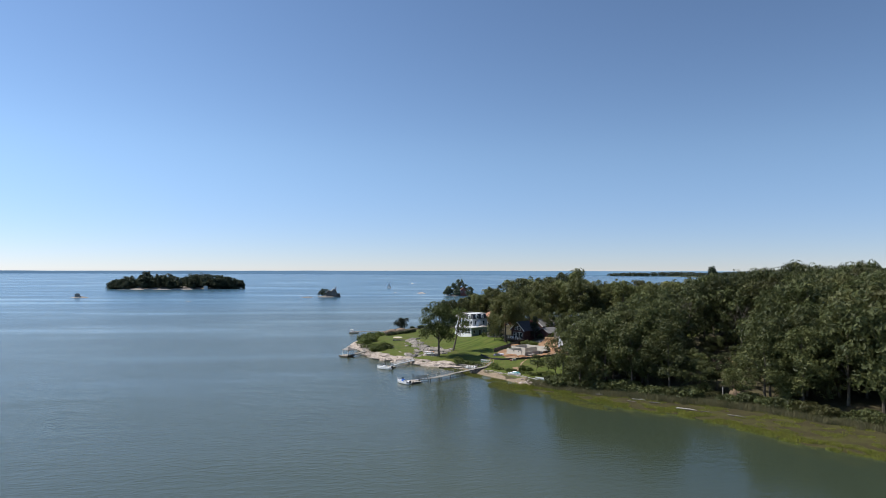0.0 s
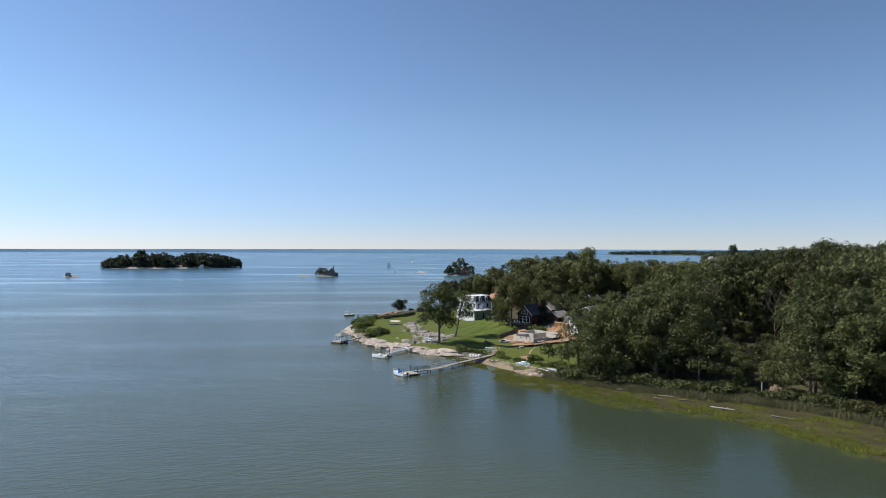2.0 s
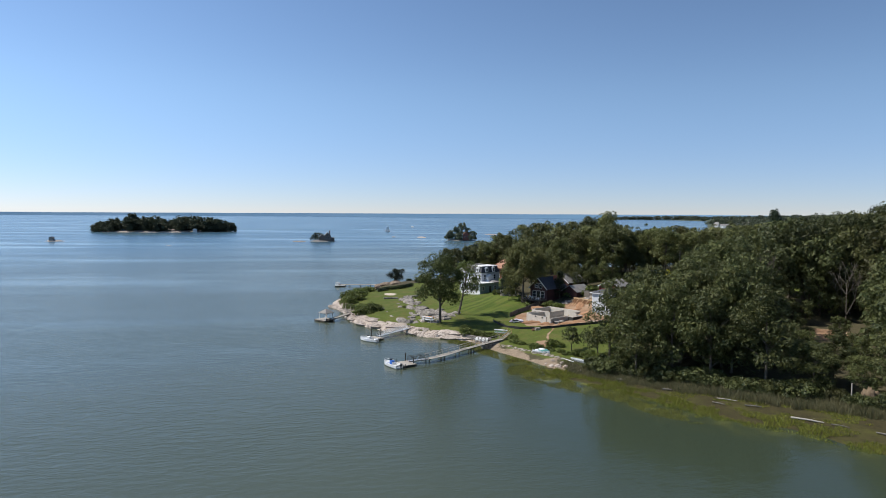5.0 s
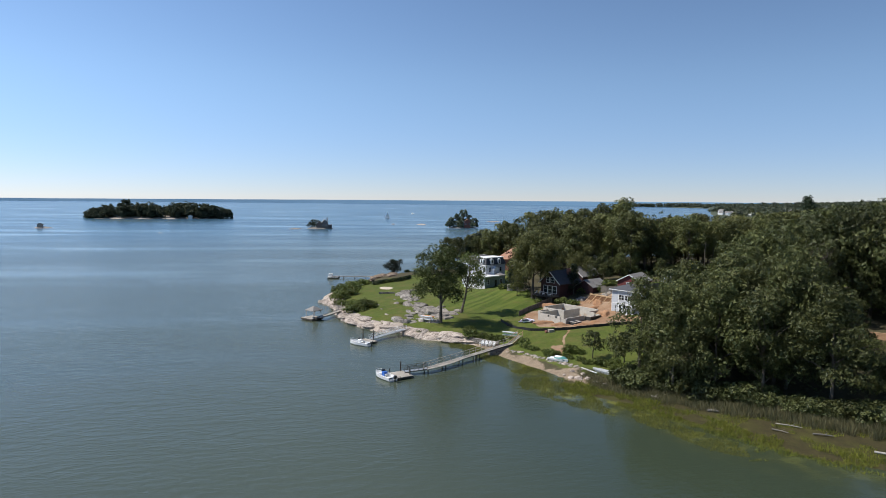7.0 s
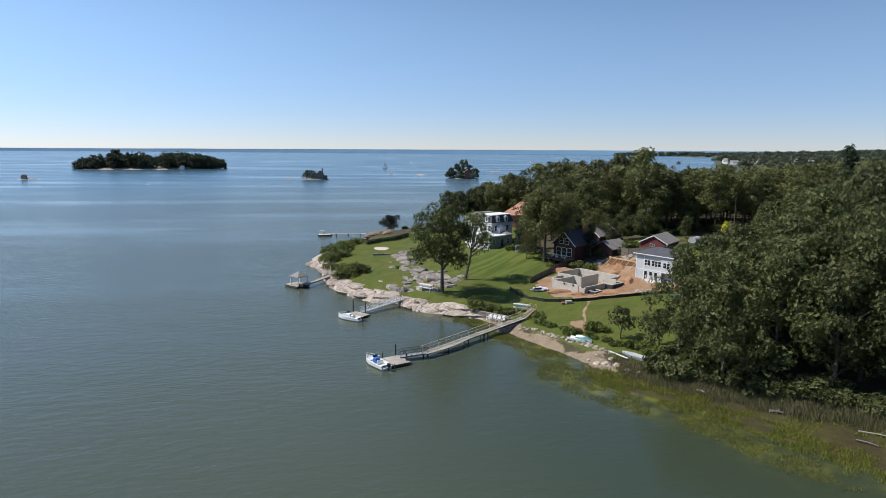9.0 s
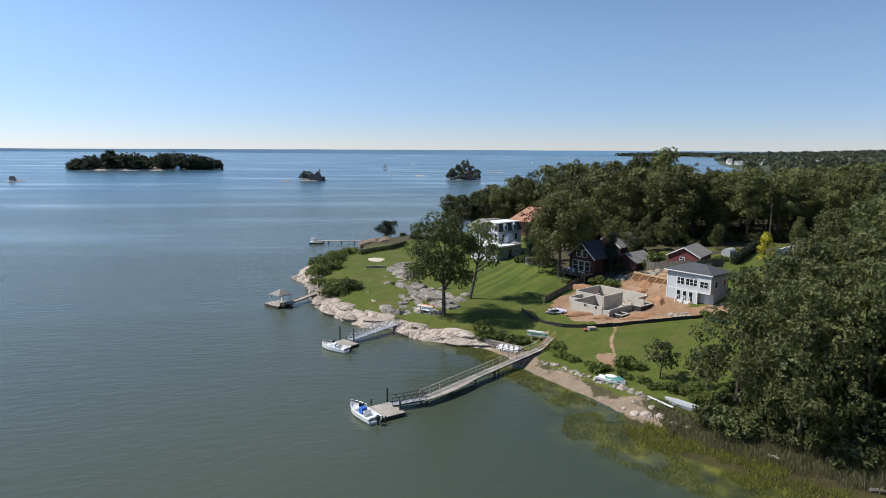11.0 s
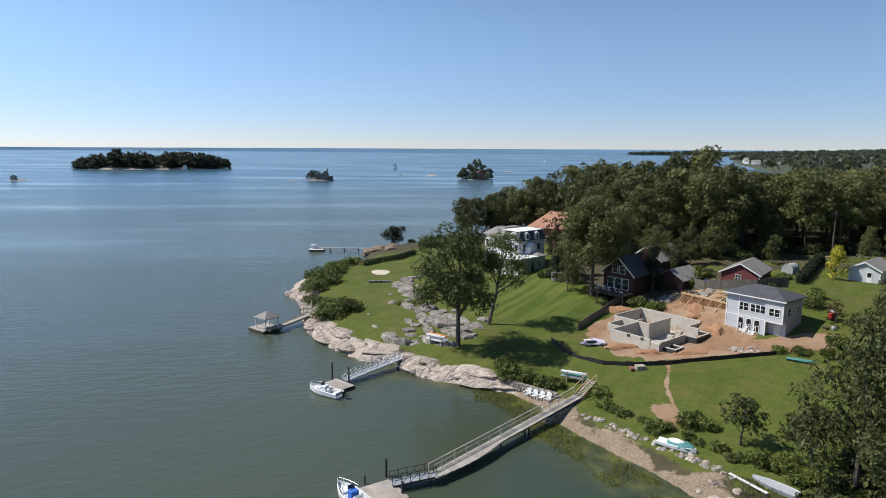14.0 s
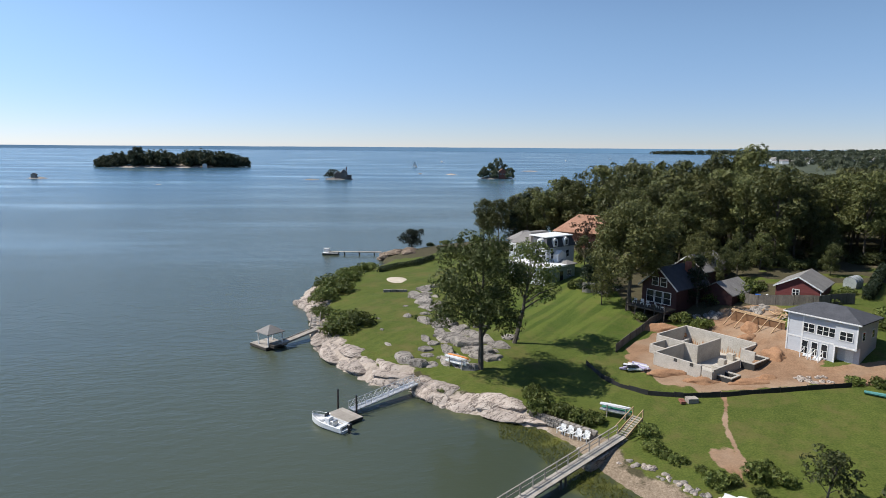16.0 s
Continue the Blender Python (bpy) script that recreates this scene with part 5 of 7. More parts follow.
def long_pier():
    a, b = Vector((-2.3, 189.4, 0.8)), Vector((15.9, 209.0, 1.4))
    d = b - a
    L, w = d.length, 1.2
    m = Matrix.Translation(a) @ d.to_track_quat("X", "Z").to_matrix().to_4x4()
    ob = thing("pier", m, "long weathered timber pier with a handrail on one side", "pier")
    n = 26
    for k in range(n):
        wide = 0.0 if k > 9 else 0.5 * math.sin(math.pi * (k + 0.5) / 10)
        sag = -0.10 * math.sin(math.pi * min(1, k / 12))
        part("deck_panel", boxes((L * k / n + 0.01, L * (k + 1) / n - 0.01, -w / 2 - wide, w / 2, -0.05 + sag * 0.2, 0.03 + sag * 0.2)), WOOD_GREY, ob)
    for y0 in (-w / 2 + 0.1, w / 2 - 0.1):
        bm = bmesh.new()
        beam(bm, (0, y0, -0.12), (L, y0, -0.12), 0.1, 0.12)
        part("stringer", bm, WOOD_DARK, ob)
    bm = bmesh.new()
    beam(bm, (0, w / 2 - 0.05, 1.05), (L, w / 2 - 0.05, 1.05), 0.13, 0.06)
    part("handrail", bm, WOOD_GREY, ob)
    bm = bmesh.new()
    beam(bm, (0, w / 2 - 0.05, 0.55), (L, w / 2 - 0.05, 0.55), 0.05, 0.08)
    part("handrail", bm, WOOD_GREY, ob)
    for k in range(15):
        x = L * k / 14
        bm = bmesh.new()
        beam(bm, (min(max(x, 0.06), L - 0.06), w / 2 - 0.12, -0.2), (min(max(x, 0.06), L - 0.06), w / 2 - 0.12, 1.03), 0.09, 0.09)
        part("rail_post", bm, WOOD_GREY, ob)
    for x in (0.3, 5.2, 10.2, 14.6, 15.4, 20.2):
        for y0 in (-w / 2 + 0.1, w / 2 - 0.1):
            bm = bmesh.new()
            rod(bm, (x, y0, -3.4), (x, y0, -0.1), 0.12, 0.11, 8)
            part("pile", bm, WOOD_DARK, ob)
    part("stone_abutment", boxes((19.5, L + 0.3, -w / 2 - 0.15, w / 2 + 0.1, -2.2, -0.3), bevel=0.1), ROCK_GREY, ob, "grey stone abutment")
    for s in (-1, 1):
        bm = bmesh.new()
        beam(bm, (L + 0.02, s * 0.6, 0.0), (L + 3.5, s * 0.6, 1.05), 0.08, 0.3)
        beam(bm, (L - 0.5, s * 0.62, 1.0), (L + 3.5, s * 0.62, 2.1), 0.08, 0.08)
        beam(bm, (L + 3.45, s * 0.62, 0.6), (L + 3.45, s * 0.62, 2.1), 0.09, 0.09)
        part("stair_side", bm, WOOD_NEW, ob)
    for k in range(9):
        part("step", boxes((L + 0.15 + 0.38 * k, L + 0.45 + 0.38 * k, -0.55, 0.55, 0.02 + 0.125 * k, 0.08 + 0.125 * k)), WOOD_GREY, ob)
    return ob


long_pier()

# the second float, its boat, posts and aluminium ramp
float_dock("floating_dock", pose(-18.6, 214.4, 0, 0, 0, -40), 3.9, 3.0, "grey-decked float beside the rock ledge", 0.45)
motor_boat("motor_boat", pose(-15.0, 210.7, 0.0, 0, 0, 149), 5.5, 2.0, "white open motor boat moored at the float", False)
pile(-17.3, 217.0, 2.7, 0.13)
pile(-14.7, 215.5, 2.6, 0.13)
gangway((-15.4, 215.9, 0.55), (-8.0, 223.6, 1.35), 1.15, "pale aluminium gangway with trussed rails", METAL_PALE, METAL_PALE, 0.9)
ab = thing("stone_landing", pose(-7.7, 223.4, 0, 0, 0, 45), "stone block landing at the ramp's head", "landing")
part("block", boxes((-0.2, 1.5, -0.9, 0.9, -0.6, 1.25), bevel=0.08), ROCK_GREY, ab)


def gazebo_dock():
    float_dock("floating_dock", pose(-37.0, 241.5, 0, 0, 0, -38), 4.4, 4.0, "dark timber float that carries a gazebo", 0.55)
    ob = thing("gazebo", pose(-33.5, 241.2, 0.55, 0, 0, 52), "white-posted gazebo with a grey pyramid roof on a float", "gazebo")
    R = 1.35
    for sx in (-1, 1):
        for sy in (-1, 1):
            part("post", boxes((sx * R - 0.08, sx * R + 0.08, sy * R - 0.08, sy * R + 0.08, -0.05, 2.0)), WHITE, ob)
    part("roof", hip_roof(-R, R, -R, R, 2.0, 1.2, 0.35, None, 0.1), SHINGLE_GREY, ob, "grey pyramid roof")
    part("beam", boxes((-R - 0.1, R + 0.1, -R - 0.06, -R + 0.06, 1.86, 1.98), (-R - 0.1, R + 0.1, R - 0.06, R + 0.06, 1.86, 1.98)), WHITE, ob)
    b = thing("dock_bench", pose(-32.6, 239.2, 0.55, 0, 0, -38), "dark bench and locker on the float", "bench")
    part("seat", boxes((-0.9, 0.9, -0.3, 0.3, 0.3, 0.45), bevel=0.02), WOOD_DARK, b)
    part("locker", boxes((-0.85, 0.85, -0.25, 0.25, 0, 0.3)), WOOD_DARK, b)
    gangway((-32.0, 240.9, 0.62), (-27.6, 247.2, 1.35), 1.5, "broad timber ramp from gazebo float to shore", WOOD_GREY, WOOD_GREY, 0.12, False)
    st = thing("bank_stair", pose(-27.8, 247.6, 1.0, 0, 0, 100), "weathered timber stair with rails up the bank", "stair")
    for k in range(9):
        part("step", boxes((0.55 * k, 0.55 * k + 0.5, -0.7, 0.7, 0.12 * k, 0.12 * k + 0.07)), WOOD_GREY, st)
    for s in (-0.75, 0.75):
        bm = bmesh.new()
        beam(bm, (0, s, 0.85), (5, s, 1.95), 0.08, 0.08)
        for k in range(5):
            beam(bm, (1.2 * k, s, -0.3 + 0.27 * k), (1.2 * k, s, 0.88 + 0.265 * k), 0.08, 0.08)
        part("handrail", bm, WOOD_GREY, st)
    return ob


gazebo_dock()


def point_dock():
    ob = thing("point_dock", pose(-44.2, 331.0, 0, 0, 0, 2), "low grey dock reaching out from the rocky point", "dock")
    for k in range(9):
        part("deck_panel", boxes((k * 1.8 + 0.01, k * 1.8 + 1.79, -0.75, 0.75, 0.75, 0.9)), WOOD_GREY, ob)
    for x in (0.5, 5, 9.5, 14):
        for y in (-0.6, 0.6):
            bm = bmesh.new()
            rod(bm, (x, y, -2), (x, y, 0.74), 0.12, n=8)
            part("pile", bm, WOOD_DARK, ob)
    fl = float_dock("floating_dock", pose(-45.6, 329.2, 0, 0, 0, 2), 4.6, 3.4, "white-edged float at the end of the point dock", 0.6, WHITE)
    bx = thing("dock_box", pose(-44.6, 331.4, 0.6), "white dock locker on the float", "locker")
    part("body", boxes((-0.8, 0.8, -0.6, 0.6, 0, 1.1), bevel=0.04), WHITE, bx)
    part("lid", boxes((-0.86, 0.86, -0.66, 0.66, 1.1, 1.2), bevel=0.03), WHITE, bx)
    return ob


point_dock()


def hull_thing(name, m, L, B, H, hull_mat, label, category="boat"):
    ob = thing(name, m, label, category)
    part("hull", hull_bm(L, B, H, 0.6, 10), hull_mat, ob)
    return ob


# beached boats
tb = hull_thing("skiff", pose(22.2, 197.0, gz(23.5, 194.9) + 0.12, 0, 0, -42), 5.4, 1.7, 0.7, WHITE_HULL, "beached white skiff under a teal net and tarpaulin")
bm = bmesh.new()
bmesh.ops.create_icosphere(bm, subdivisions=3, radius=1, matrix=Matrix.Translation((3.2, 0.25, 0.55)) @ Matrix.Diagonal((1.9, 1.05, 0.62, 1)))
for v in bm.verts:
    v.co += Vector((0, 0, 0.16 * noise.noise(v.co * 1.7))) + 0.1 * noise.noise_vector(v.co * 3)
tb.scale = (0.8, 0.8, 0.75)
part("net_tarp", bm, TEAL_TARP, tb, "crumpled teal netting", True)
bm = bmesh.new()
bmesh.ops.create_icosphere(bm, subdivisions=3, radius=1, matrix=Matrix.Translation((2.7, 0.15, 0.95)) @ Matrix.Diagonal((1.15, 0.6, 0.36, 1)))
part("white_cover", bm, WHITE, tb, "white tarpaulin", True)
cn = thing("rowing_boat", pose(31.7, 185.9, gz(30.5, 187.4) + 0.1, 0, 3, 125), "pale grey flat rowing boat lying on the bank", "boat")
part("hull", hull_bm(4.4, 1.45, 0.5, 0.7, 10), plain("pale_grey_hull", (0.36, 0.39, 0.41), (0.48, 0.5, 0.52), 0.8, 0.6, 0, 8, 0.1), cn)
pl = thing("timber_plank", pose(27.2, 190.2, gz(27.9, 188.6) + 0.25, 0, 0, -62), "long pale weathered plank on the beach stones", "plank")
part("board", boxes((0, 4.2, -0.16, 0.16, -0.06, 0.05), bevel=0.01), WHITE, pl)


def kayak_rack(x, y, turn, hulls, label):
    z = gz(x, y)
    ob = thing("kayak_rack", pose(x, y, z, 0, 0, turn), label, "rack")
    for px in (0.0, 2.2):
        for py in (-0.55, 0.55):
            part("upright", boxes((px - 0.05, px + 0.05, py - 0.05, py + 0.05, -0.3, 1.5)), WOOD_GREY, ob)
        for pz in (0.5, 1.2):
            part("arm", boxes((px - 0.04, px + 0.04, -0.6, 0.6, pz, pz + 0.08)), WOOD_GREY, ob)
    for k, (mat, what) in enumerate(hulls):
        kk = hull_thing("kayak", ob.matrix_basis @ pose(-0.9, -0.3 + 0.62 * (k % 2), 0.70 + 0.66 * (k // 2)), 3.7, 0.5, 0.2, mat, what, "kayak")
        kk.scale = (1, 1, 0.55)
    return ob


kayak_rack(-3.4, 227.6, -38, [(WHITE_HULL, "white kayak on the rack under the big tree"), (WHITE_HULL, "second white kayak on the rack"), (WHITE_HULL, "white canoe on top of the rack"), (ORANGE_PAINT, "orange kayak on the rack under the big tree")], "timber kayak rack under the big shore tree")
kayak_rack(15.6, 214.6, -30, [(METAL_PALE, "pale grey kayak on the rack at the pier"), (GREEN_PAINT, "green kayak on the rack at the pier"), (WHITE_HULL, "white kayak on top of the rack")], "timber kayak rack beside the pier stair")


def deck_chair(x, y, turn):
    ob = thing("adirondack_chair", pose(x, y, gz(x, y), 0, 0, turn), "white slatted Adirondack chair on the small beach", "chair", "chairs on the beach")
    for k in range(5):
        bm = bmesh.new()
        beam(bm, (-0.28 + 0.14 * k, 0.2, 0.25), (-0.3 + 0.15 * k, 0.5, 1.0 + 0.06 * (2 - abs(k - 2))), 0.12, 0.025)
        part("back_slat", bm, WHITE, ob)
    bm = bmesh.new()
    beam(bm, (0, -0.35, 0.4), (0, 0.3, 0.24), 0.62, 0.04)
    part("seat", bm, WHITE, ob)
    for s in (-0.36, 0.36):
        part("armrest", boxes((s - 0.08, s + 0.08, -0.42, 0.35, 0.58, 0.62)), WHITE, ob)
        part("leg", boxes((s - 0.03, s + 0.03, -0.4, -0.3, 0, 0.58)), WHITE, ob)
        part("leg", boxes((s - 0.03, s + 0.03, 0.2, 0.3, 0, 0.58)), WHITE, ob)
    return ob


for k in range(4):
    deck_chair(9.7 + 0.78 * k, 211.6 - 0.72 * k, 318)


def beach_wall():
    ob = thing("retaining_wall", pose(6.6, 214.9, 0.4, 0, 0, -38), "low grey stone retaining wall behind the small beach", "wall")
    rng = random.Random(9)
    for row in range(3):
        x = -0.3 * row
        while x < 8.0:
            w = rng.uniform(0.6, 1.1)
            part("stone", boxes((x + 0.015, x + w - 0.015, -0.25 + rng.uniform(-0.04, 0.04), 0.35, 0.36 * row, 0.36 * row + 0.345), bevel=0.04), ROCK_GREY, ob)
            x += w
    return ob


beach_wall()
lw = thing("garden_wall", pose(-18.8, 269.3, gz(-17, 269.6) - 0.2, 0, 0, 2), "low dark stone edging wall across the lawn", "wall")
for k in range(6):
    part("stone", boxes((0.82 * k + 0.01, 0.82 * k + 0.81, -0.2, 0.2, 0, 0.75), bevel=0.04), ROCK_GREY, lw)
sp = thing("sand_bunker", pose(-17.2, 280.6, gz(-17.2, 280.6) + 0.02, 0, 0, 20), "oval patch of white sand set in the lawn", "sand patch")
bm = bmesh.new()
bmesh.ops.create_icosphere(bm, subdivisions=3, radius=1, matrix=Matrix.Diagonal((2.4, 3.4, 0.16, 1)))
for v in bm.verts:
    v.co += Vector((0.3 * noise.noise(v.co * 0.6), 0.3 * noise.noise(v.co * 0.6 + Vector((5, 0, 0))), 0))
part("sand", bm, SAND, sp, "", True)

# ---- single trees, shrubs and hedges ----
plant(MAPLE, 0.6, 226.2, 1.0, 40)
plant(SLIM, 5.9, 236.6, 1.05, 10, 1.0, (-2, 13))
for k, (x, y, s) in enumerate([(13.5, 339, 1.0), (16.5, 343, 1.05), (12, 335, 0.8)]):
    plant(CONIFERS[k % 2], x, y, s, 70 * k)
for k, (x, y, s) in enumerate(((21.5, 263.0, 0.36), (24.0, 259.8, 0.4), (26.0, 262.5, 0.34), (22.5, 266.5, 0.42))):
    plant(CONIFERS[k % 2], x, y, s, 90 * k, 1.5, label="dark bushy evergreen beside the porch screen")
plant(PINE, -19.2, 335, 1.0, 30)
plant(GOLD, 70.6, 247.2, 1.25, 0)
plant(YOUNG, 30.5, 195.2, 1.0, 0)
plant(YOUNG, 35.2, 190.4, 1.15, 120)
plant(RUSSET, 27.5, 299, 1.0, 0)
plant(RUSSET, 58.6, 226.5, 0.34, 60, 1.3)
for k, (x, y, t, w) in enumerate([(22.6, 254.5, 14.5, 0.6), (24.8, 266.5, 14.5, 0.8), (38.5, 255.5, 17.5, 0.62), (25.0, 286.0, 13.0, 0.9), (33.5, 281.0, 24.0, 1.0), (36, 268, 20, 0.8), (45.5, 259, 15, 0.7), (50, 264, 17, 0.8), (43.5, 266, 17, 0.9), (56, 268, 17, 0.9), (47, 272, 19, 0.9), (61, 271, 18, 0.9), (70, 270, 19, 0.9),
                                  (16, 334, 18.5, 0.9), (24, 334, 20, 1.0), (66.5, 262.5, 15.5, 0.8), (86, 262, 17.5, 0.8), (95, 268, 16, 0.8), (100, 258, 18, 0.9), (93, 243, 17, 0.9), (108, 262, 22, 1), (118, 270, 24, 1)]):
    g = gz(x, y)
    plant(OAKS[k % 4], x, y, (t - g) / 16, 77 * k, w)
plant(TALLS[0], 64.5, 296, (34.0 - gz(64.5, 296)) / 20, 20, 1.0, label="tallest woodland tree standing above the canopy")
plant(TALLS[1], 58.5, 298, (31.5 - gz(58.5, 298)) / 20, 120, 1.0)
plant(CONIFERS[1], 38.2, 251.0, 0.62, 40, 1.15, label="dark evergreen between the red house and the garage")
plant(BIGOAK, 26.8, 251.8, (23.4 - gz(27, 252)) / 18.5, 200, 1.0)
for k, (x, y, t, w) in enumerate(((36.6, 185.6, 19.0, 0.9), (40.5, 180.5, 19.5, 0.95), (43.5, 188.0, 20.5, 0.9), (39.6, 177.0, 15.5, 0.9), (46.5, 176.5, 19.5, 0.95), (50.5, 183.5, 21.5, 1.0), (52.5, 172.8, 18.5, 0.95), (57.0, 178.0, 22.0, 1.0), (61.0, 168.5, 19.5, 1.0), (67.5, 164.5, 10.5, 1.3), (74.5, 161.5, 8.5, 1.4), (48.5, 194.0, 21.0, 0.95), (80, 156.5, 19.5, 1.0), (86.5, 151.5, 20.5, 1.0))):
    plant(OAKS[k % 4], x, y, (t - gz(x, y)) / 16, 61 * k, w, group="island woods")
plant(CONIFERS[0], 122, 283, (35.5 - gz(122, 283)) / 15, 0, 0.85, label="tall dark conifer standing above the canopy")

for k, (x, y, s) in enumerate([(7.4, 218.6, 1.15), (7.6, 215.6, 1.25), (10.2, 214.8, 1.1), (12.0, 213.8, 1.2), (13.6, 212.9, 1.0), (18.6, 209.4, 1.0), (18.6, 206.2, 0.85), (20.3, 203.5, 0.7), (22.8, 199.6, 0.95),
                              (27.3, 200.4, 1.3), (28.6, 199.2, 0.9), (36.2, 243.0, 1.2), (33.8, 246.0, 1.3), (27.6, 247.5, 0.9), (46.5, 219.0, 0.8), (49, 218.0, 0.9), (52, 216.5, 1.0), (55, 219.5, 1.3), (58, 233, 1.4), (60.5, 236, 1.3),
                              (-10.5, 249.5, 0.5), (-4.5, 221.0, 0.45), (56.5, 243, 1.0), (59.5, 246, 1.1), (62.0, 249.0, 1.0), (20.0, 266.0, 1.3), (22.8, 263.0, 1.5), (27.0, 254.0, 1.1), (44.8, 250.8, 1.5), (47.0, 253.5, 1.6), (49.5, 255.0, 1.5), (41.0, 252.0, 1.3),
                              (-13.5, 338.0, 1.0), (-9.0, 341.0, 1.2), (-4.5, 343, 1.2), (1, 345, 1.4), (28.5, 192.5, 0.5), (25.8, 197.4, 0.6), (33, 188.5, 0.9), (36.5, 186.0, 1.0), (39, 183.5, 1.0), (24.2, 199.6, 0.6), (26.4, 196.0, 0.5), (28.0, 194.6, 0.7), (29.6, 192.6, 0.6), (31.2, 191.6, 0.9), (32.6, 190.2, 1.0), (33.8, 191.8, 0.8), (34.6, 188.2, 1.1), (22.0, 201.6, 0.5), (19.6, 204.6, 0.6)]):
    plant(SHRUBS[k % 3], x, y, s, 50 * k, 1.0)
for k, (x, y, s) in enumerate([(-23.4, 245.4, 0.85), (-22.6, 243.4, 0.8), (-20.0, 246.4, 0.85), (-23.2, 249.2, 0.8), (-29.0, 258.0, 0.55), (-30.4, 266.0, 0.95), (-29.0, 271.5, 1.0), (-31.5, 276.5, 0.95), (-29.0, 281.0, 0.9), (-29.2, 288.0, 0.8), (-27.6, 294.0, 0.75), (-26.6, 299.0, 0.65), (-27.0, 304, 0.6), (-27.5, 254.5, 0.6)]):
    plant(BAYBERRY[k % 2], x, y, s * 1.25, 65 * k, 1.15, group="thicket above the rocks")


def understory():
    """Low bushes at the foot of the near wood, where it meets the reeds."""
    rng = random.Random(21)
    for k in range(46):
        x = 33 + k * 1.45
        y = lerp_line(MARSH_IN, x) + rng.uniform(1.8, 4.2)
        plant(UNDERGROWTH[k % 2], x, y + 0.8, rng.uniform(0.7, 1.5), rng.uniform(0, 360), rng.uniform(0.9, 1.2), group="bushes at the wood's foot")
    for k in range(24):
        x = 36 + k * 2.3
        y = lerp_line(NEAR_WOOD, x) - rng.uniform(-0.5, 2.0)
        plant(UNDERGROWTH[k % 2], x, y, rng.uniform(0.6, 1.1), rng.uniform(0, 360), 1.1, group="bushes at the wood's foot")
    for k in range(34):
        x = 40 + k * 2.4
        y = lerp_line(BACK_WOOD, x) + rng.uniform(-1.0, 14.0)
        plant(UNDERGROWTH[k % 2], x, y, rng.uniform(0.6, 1.5), rng.uniform(0, 360), 1.1, group="bushes at the wood's foot")


understory()


def hedge(pts, w, h, label, leaf, seed):
    rng = np.random.default_rng(seed)
    x0, y0 = pts[0]
    ob = thing("hedge", pose(x0, y0, 0), label, "hedge")
    clumps = []
    for (ax, ay), (bx, by) in zip(pts, pts[1:]):
        n = max(2, int(math.hypot(bx - ax, by - ay) / 0.32))
        for k in range(n):
            t = (k + 0.5) / n
            x, y = ax + (bx - ax) * t, ay + (by - ay) * t
            g = gz(x, y)
            for c in range(4):
                clumps.append(((x - x0 + (c % 2 - 0.5) * w * 0.5, y - y0 + (c % 2 - 0.5) * w * 0.3 + rng.normal() * 0.05, g + h * (0.22 if c < 2 else 0.62)), h * 0.34))
            if k % 3 == 0:
                bm = bmesh.new()
                rod(bm, (x - x0, y - y0, g - 0.2), (x - x0, y - y0, g + h * 0.6), 0.05, 0.02, 5)
                part('stem', bm, BARK, ob)
    v, f = leaf_cards(rng, clumps, 40, 0.2)
    part("foliage", (v.tolist(), [], f.tolist()), leaf, ob)
    return ob


hedge([(-22.8, 291.0), (-19.8, 296.0), (-14.8, 300.5), (-10.8, 309.0)], 1.3, 1.5, "dark clipped hedge round the lawn", LEAF_DARK, 1)
hedge([(62.6, 244.5), (66.5, 249.5), (71.5, 256.5), (78, 265)], 1.4, 2.2, "tall dark clipped hedge between the gardens", LEAF_DARK, 2)
hedge([(-10, 322), (-2, 318), (4, 312)], 1.2, 1.8, "dark clipped hedge behind the lawn", LEAF_DARK, 3)
hedge([(40, 286), (52, 288), (64, 288)], 1.2, 2.2, "row of dark evergreen hedge under the trees", LEAF_DARK, 4)


def bare_tree(x, y, tall, seed, label):
    rng = random.Random(seed)
    ob = thing("bare_tree", pose(x, y, gz(x, y)), label, "tree")
    bm = bmesh.new()

    def grow(p, d, length, r, depth):
        q = p + d * length
        rod(bm, p, q, r, r * 0.65, 5)
        if depth:
            for _ in range(3 if depth > 1 else 4):
                nd = (d + Vector((rng.uniform(-0.7, 0.7), rng.uniform(-0.7, 0.7), rng.uniform(-0.05, 0.5)))).normalized()
                grow(q, nd, length * rng.uniform(0.55, 0.8), r * 0.6, depth - 1)
    grow(Vector((0, 0, -0.3)), Vector((0.03, 0, 1)), tall * 0.36, 0.22, 4)
    part("branches", bm, BARK, ob)
    return ob


bare_tree(74, 201, 19.5, 2, "grey leafless tree standing in the wood")
bare_tree(78, 205, 19.0, 7, "grey leafless tree standing in the wood")
bare_tree(93, 196, 17.0, 5, "dead pale tree with broken limbs in the wood")

# ---- rocks ----


FACETS = [[Vector(d).normalized() for d in group] for group in (
    ((0.5, 0.3, 0.8), (-0.6, 0.5, 0.5), (0.2, -0.8, 0.4), (0.1, 0.1, 1), (1, -0.4, 0.2), (-0.9, -0.5, 0.3)),
    ((0.3, 0.6, 0.7), (-0.8, 0.1, 0.5), (0.6, -0.6, 0.4), (-0.15, 0.1, 1), (0.2, 1, 0.1), (-0.4, -0.9, 0.2)),
    ((0.7, 0.0, 0.6), (-0.3, 0.8, 0.4), (-0.2, -0.7, 0.6), (0.0, -0.2, 1), (0.9, 0.5, 0.1), (-1, 0.2, 0.1)))]


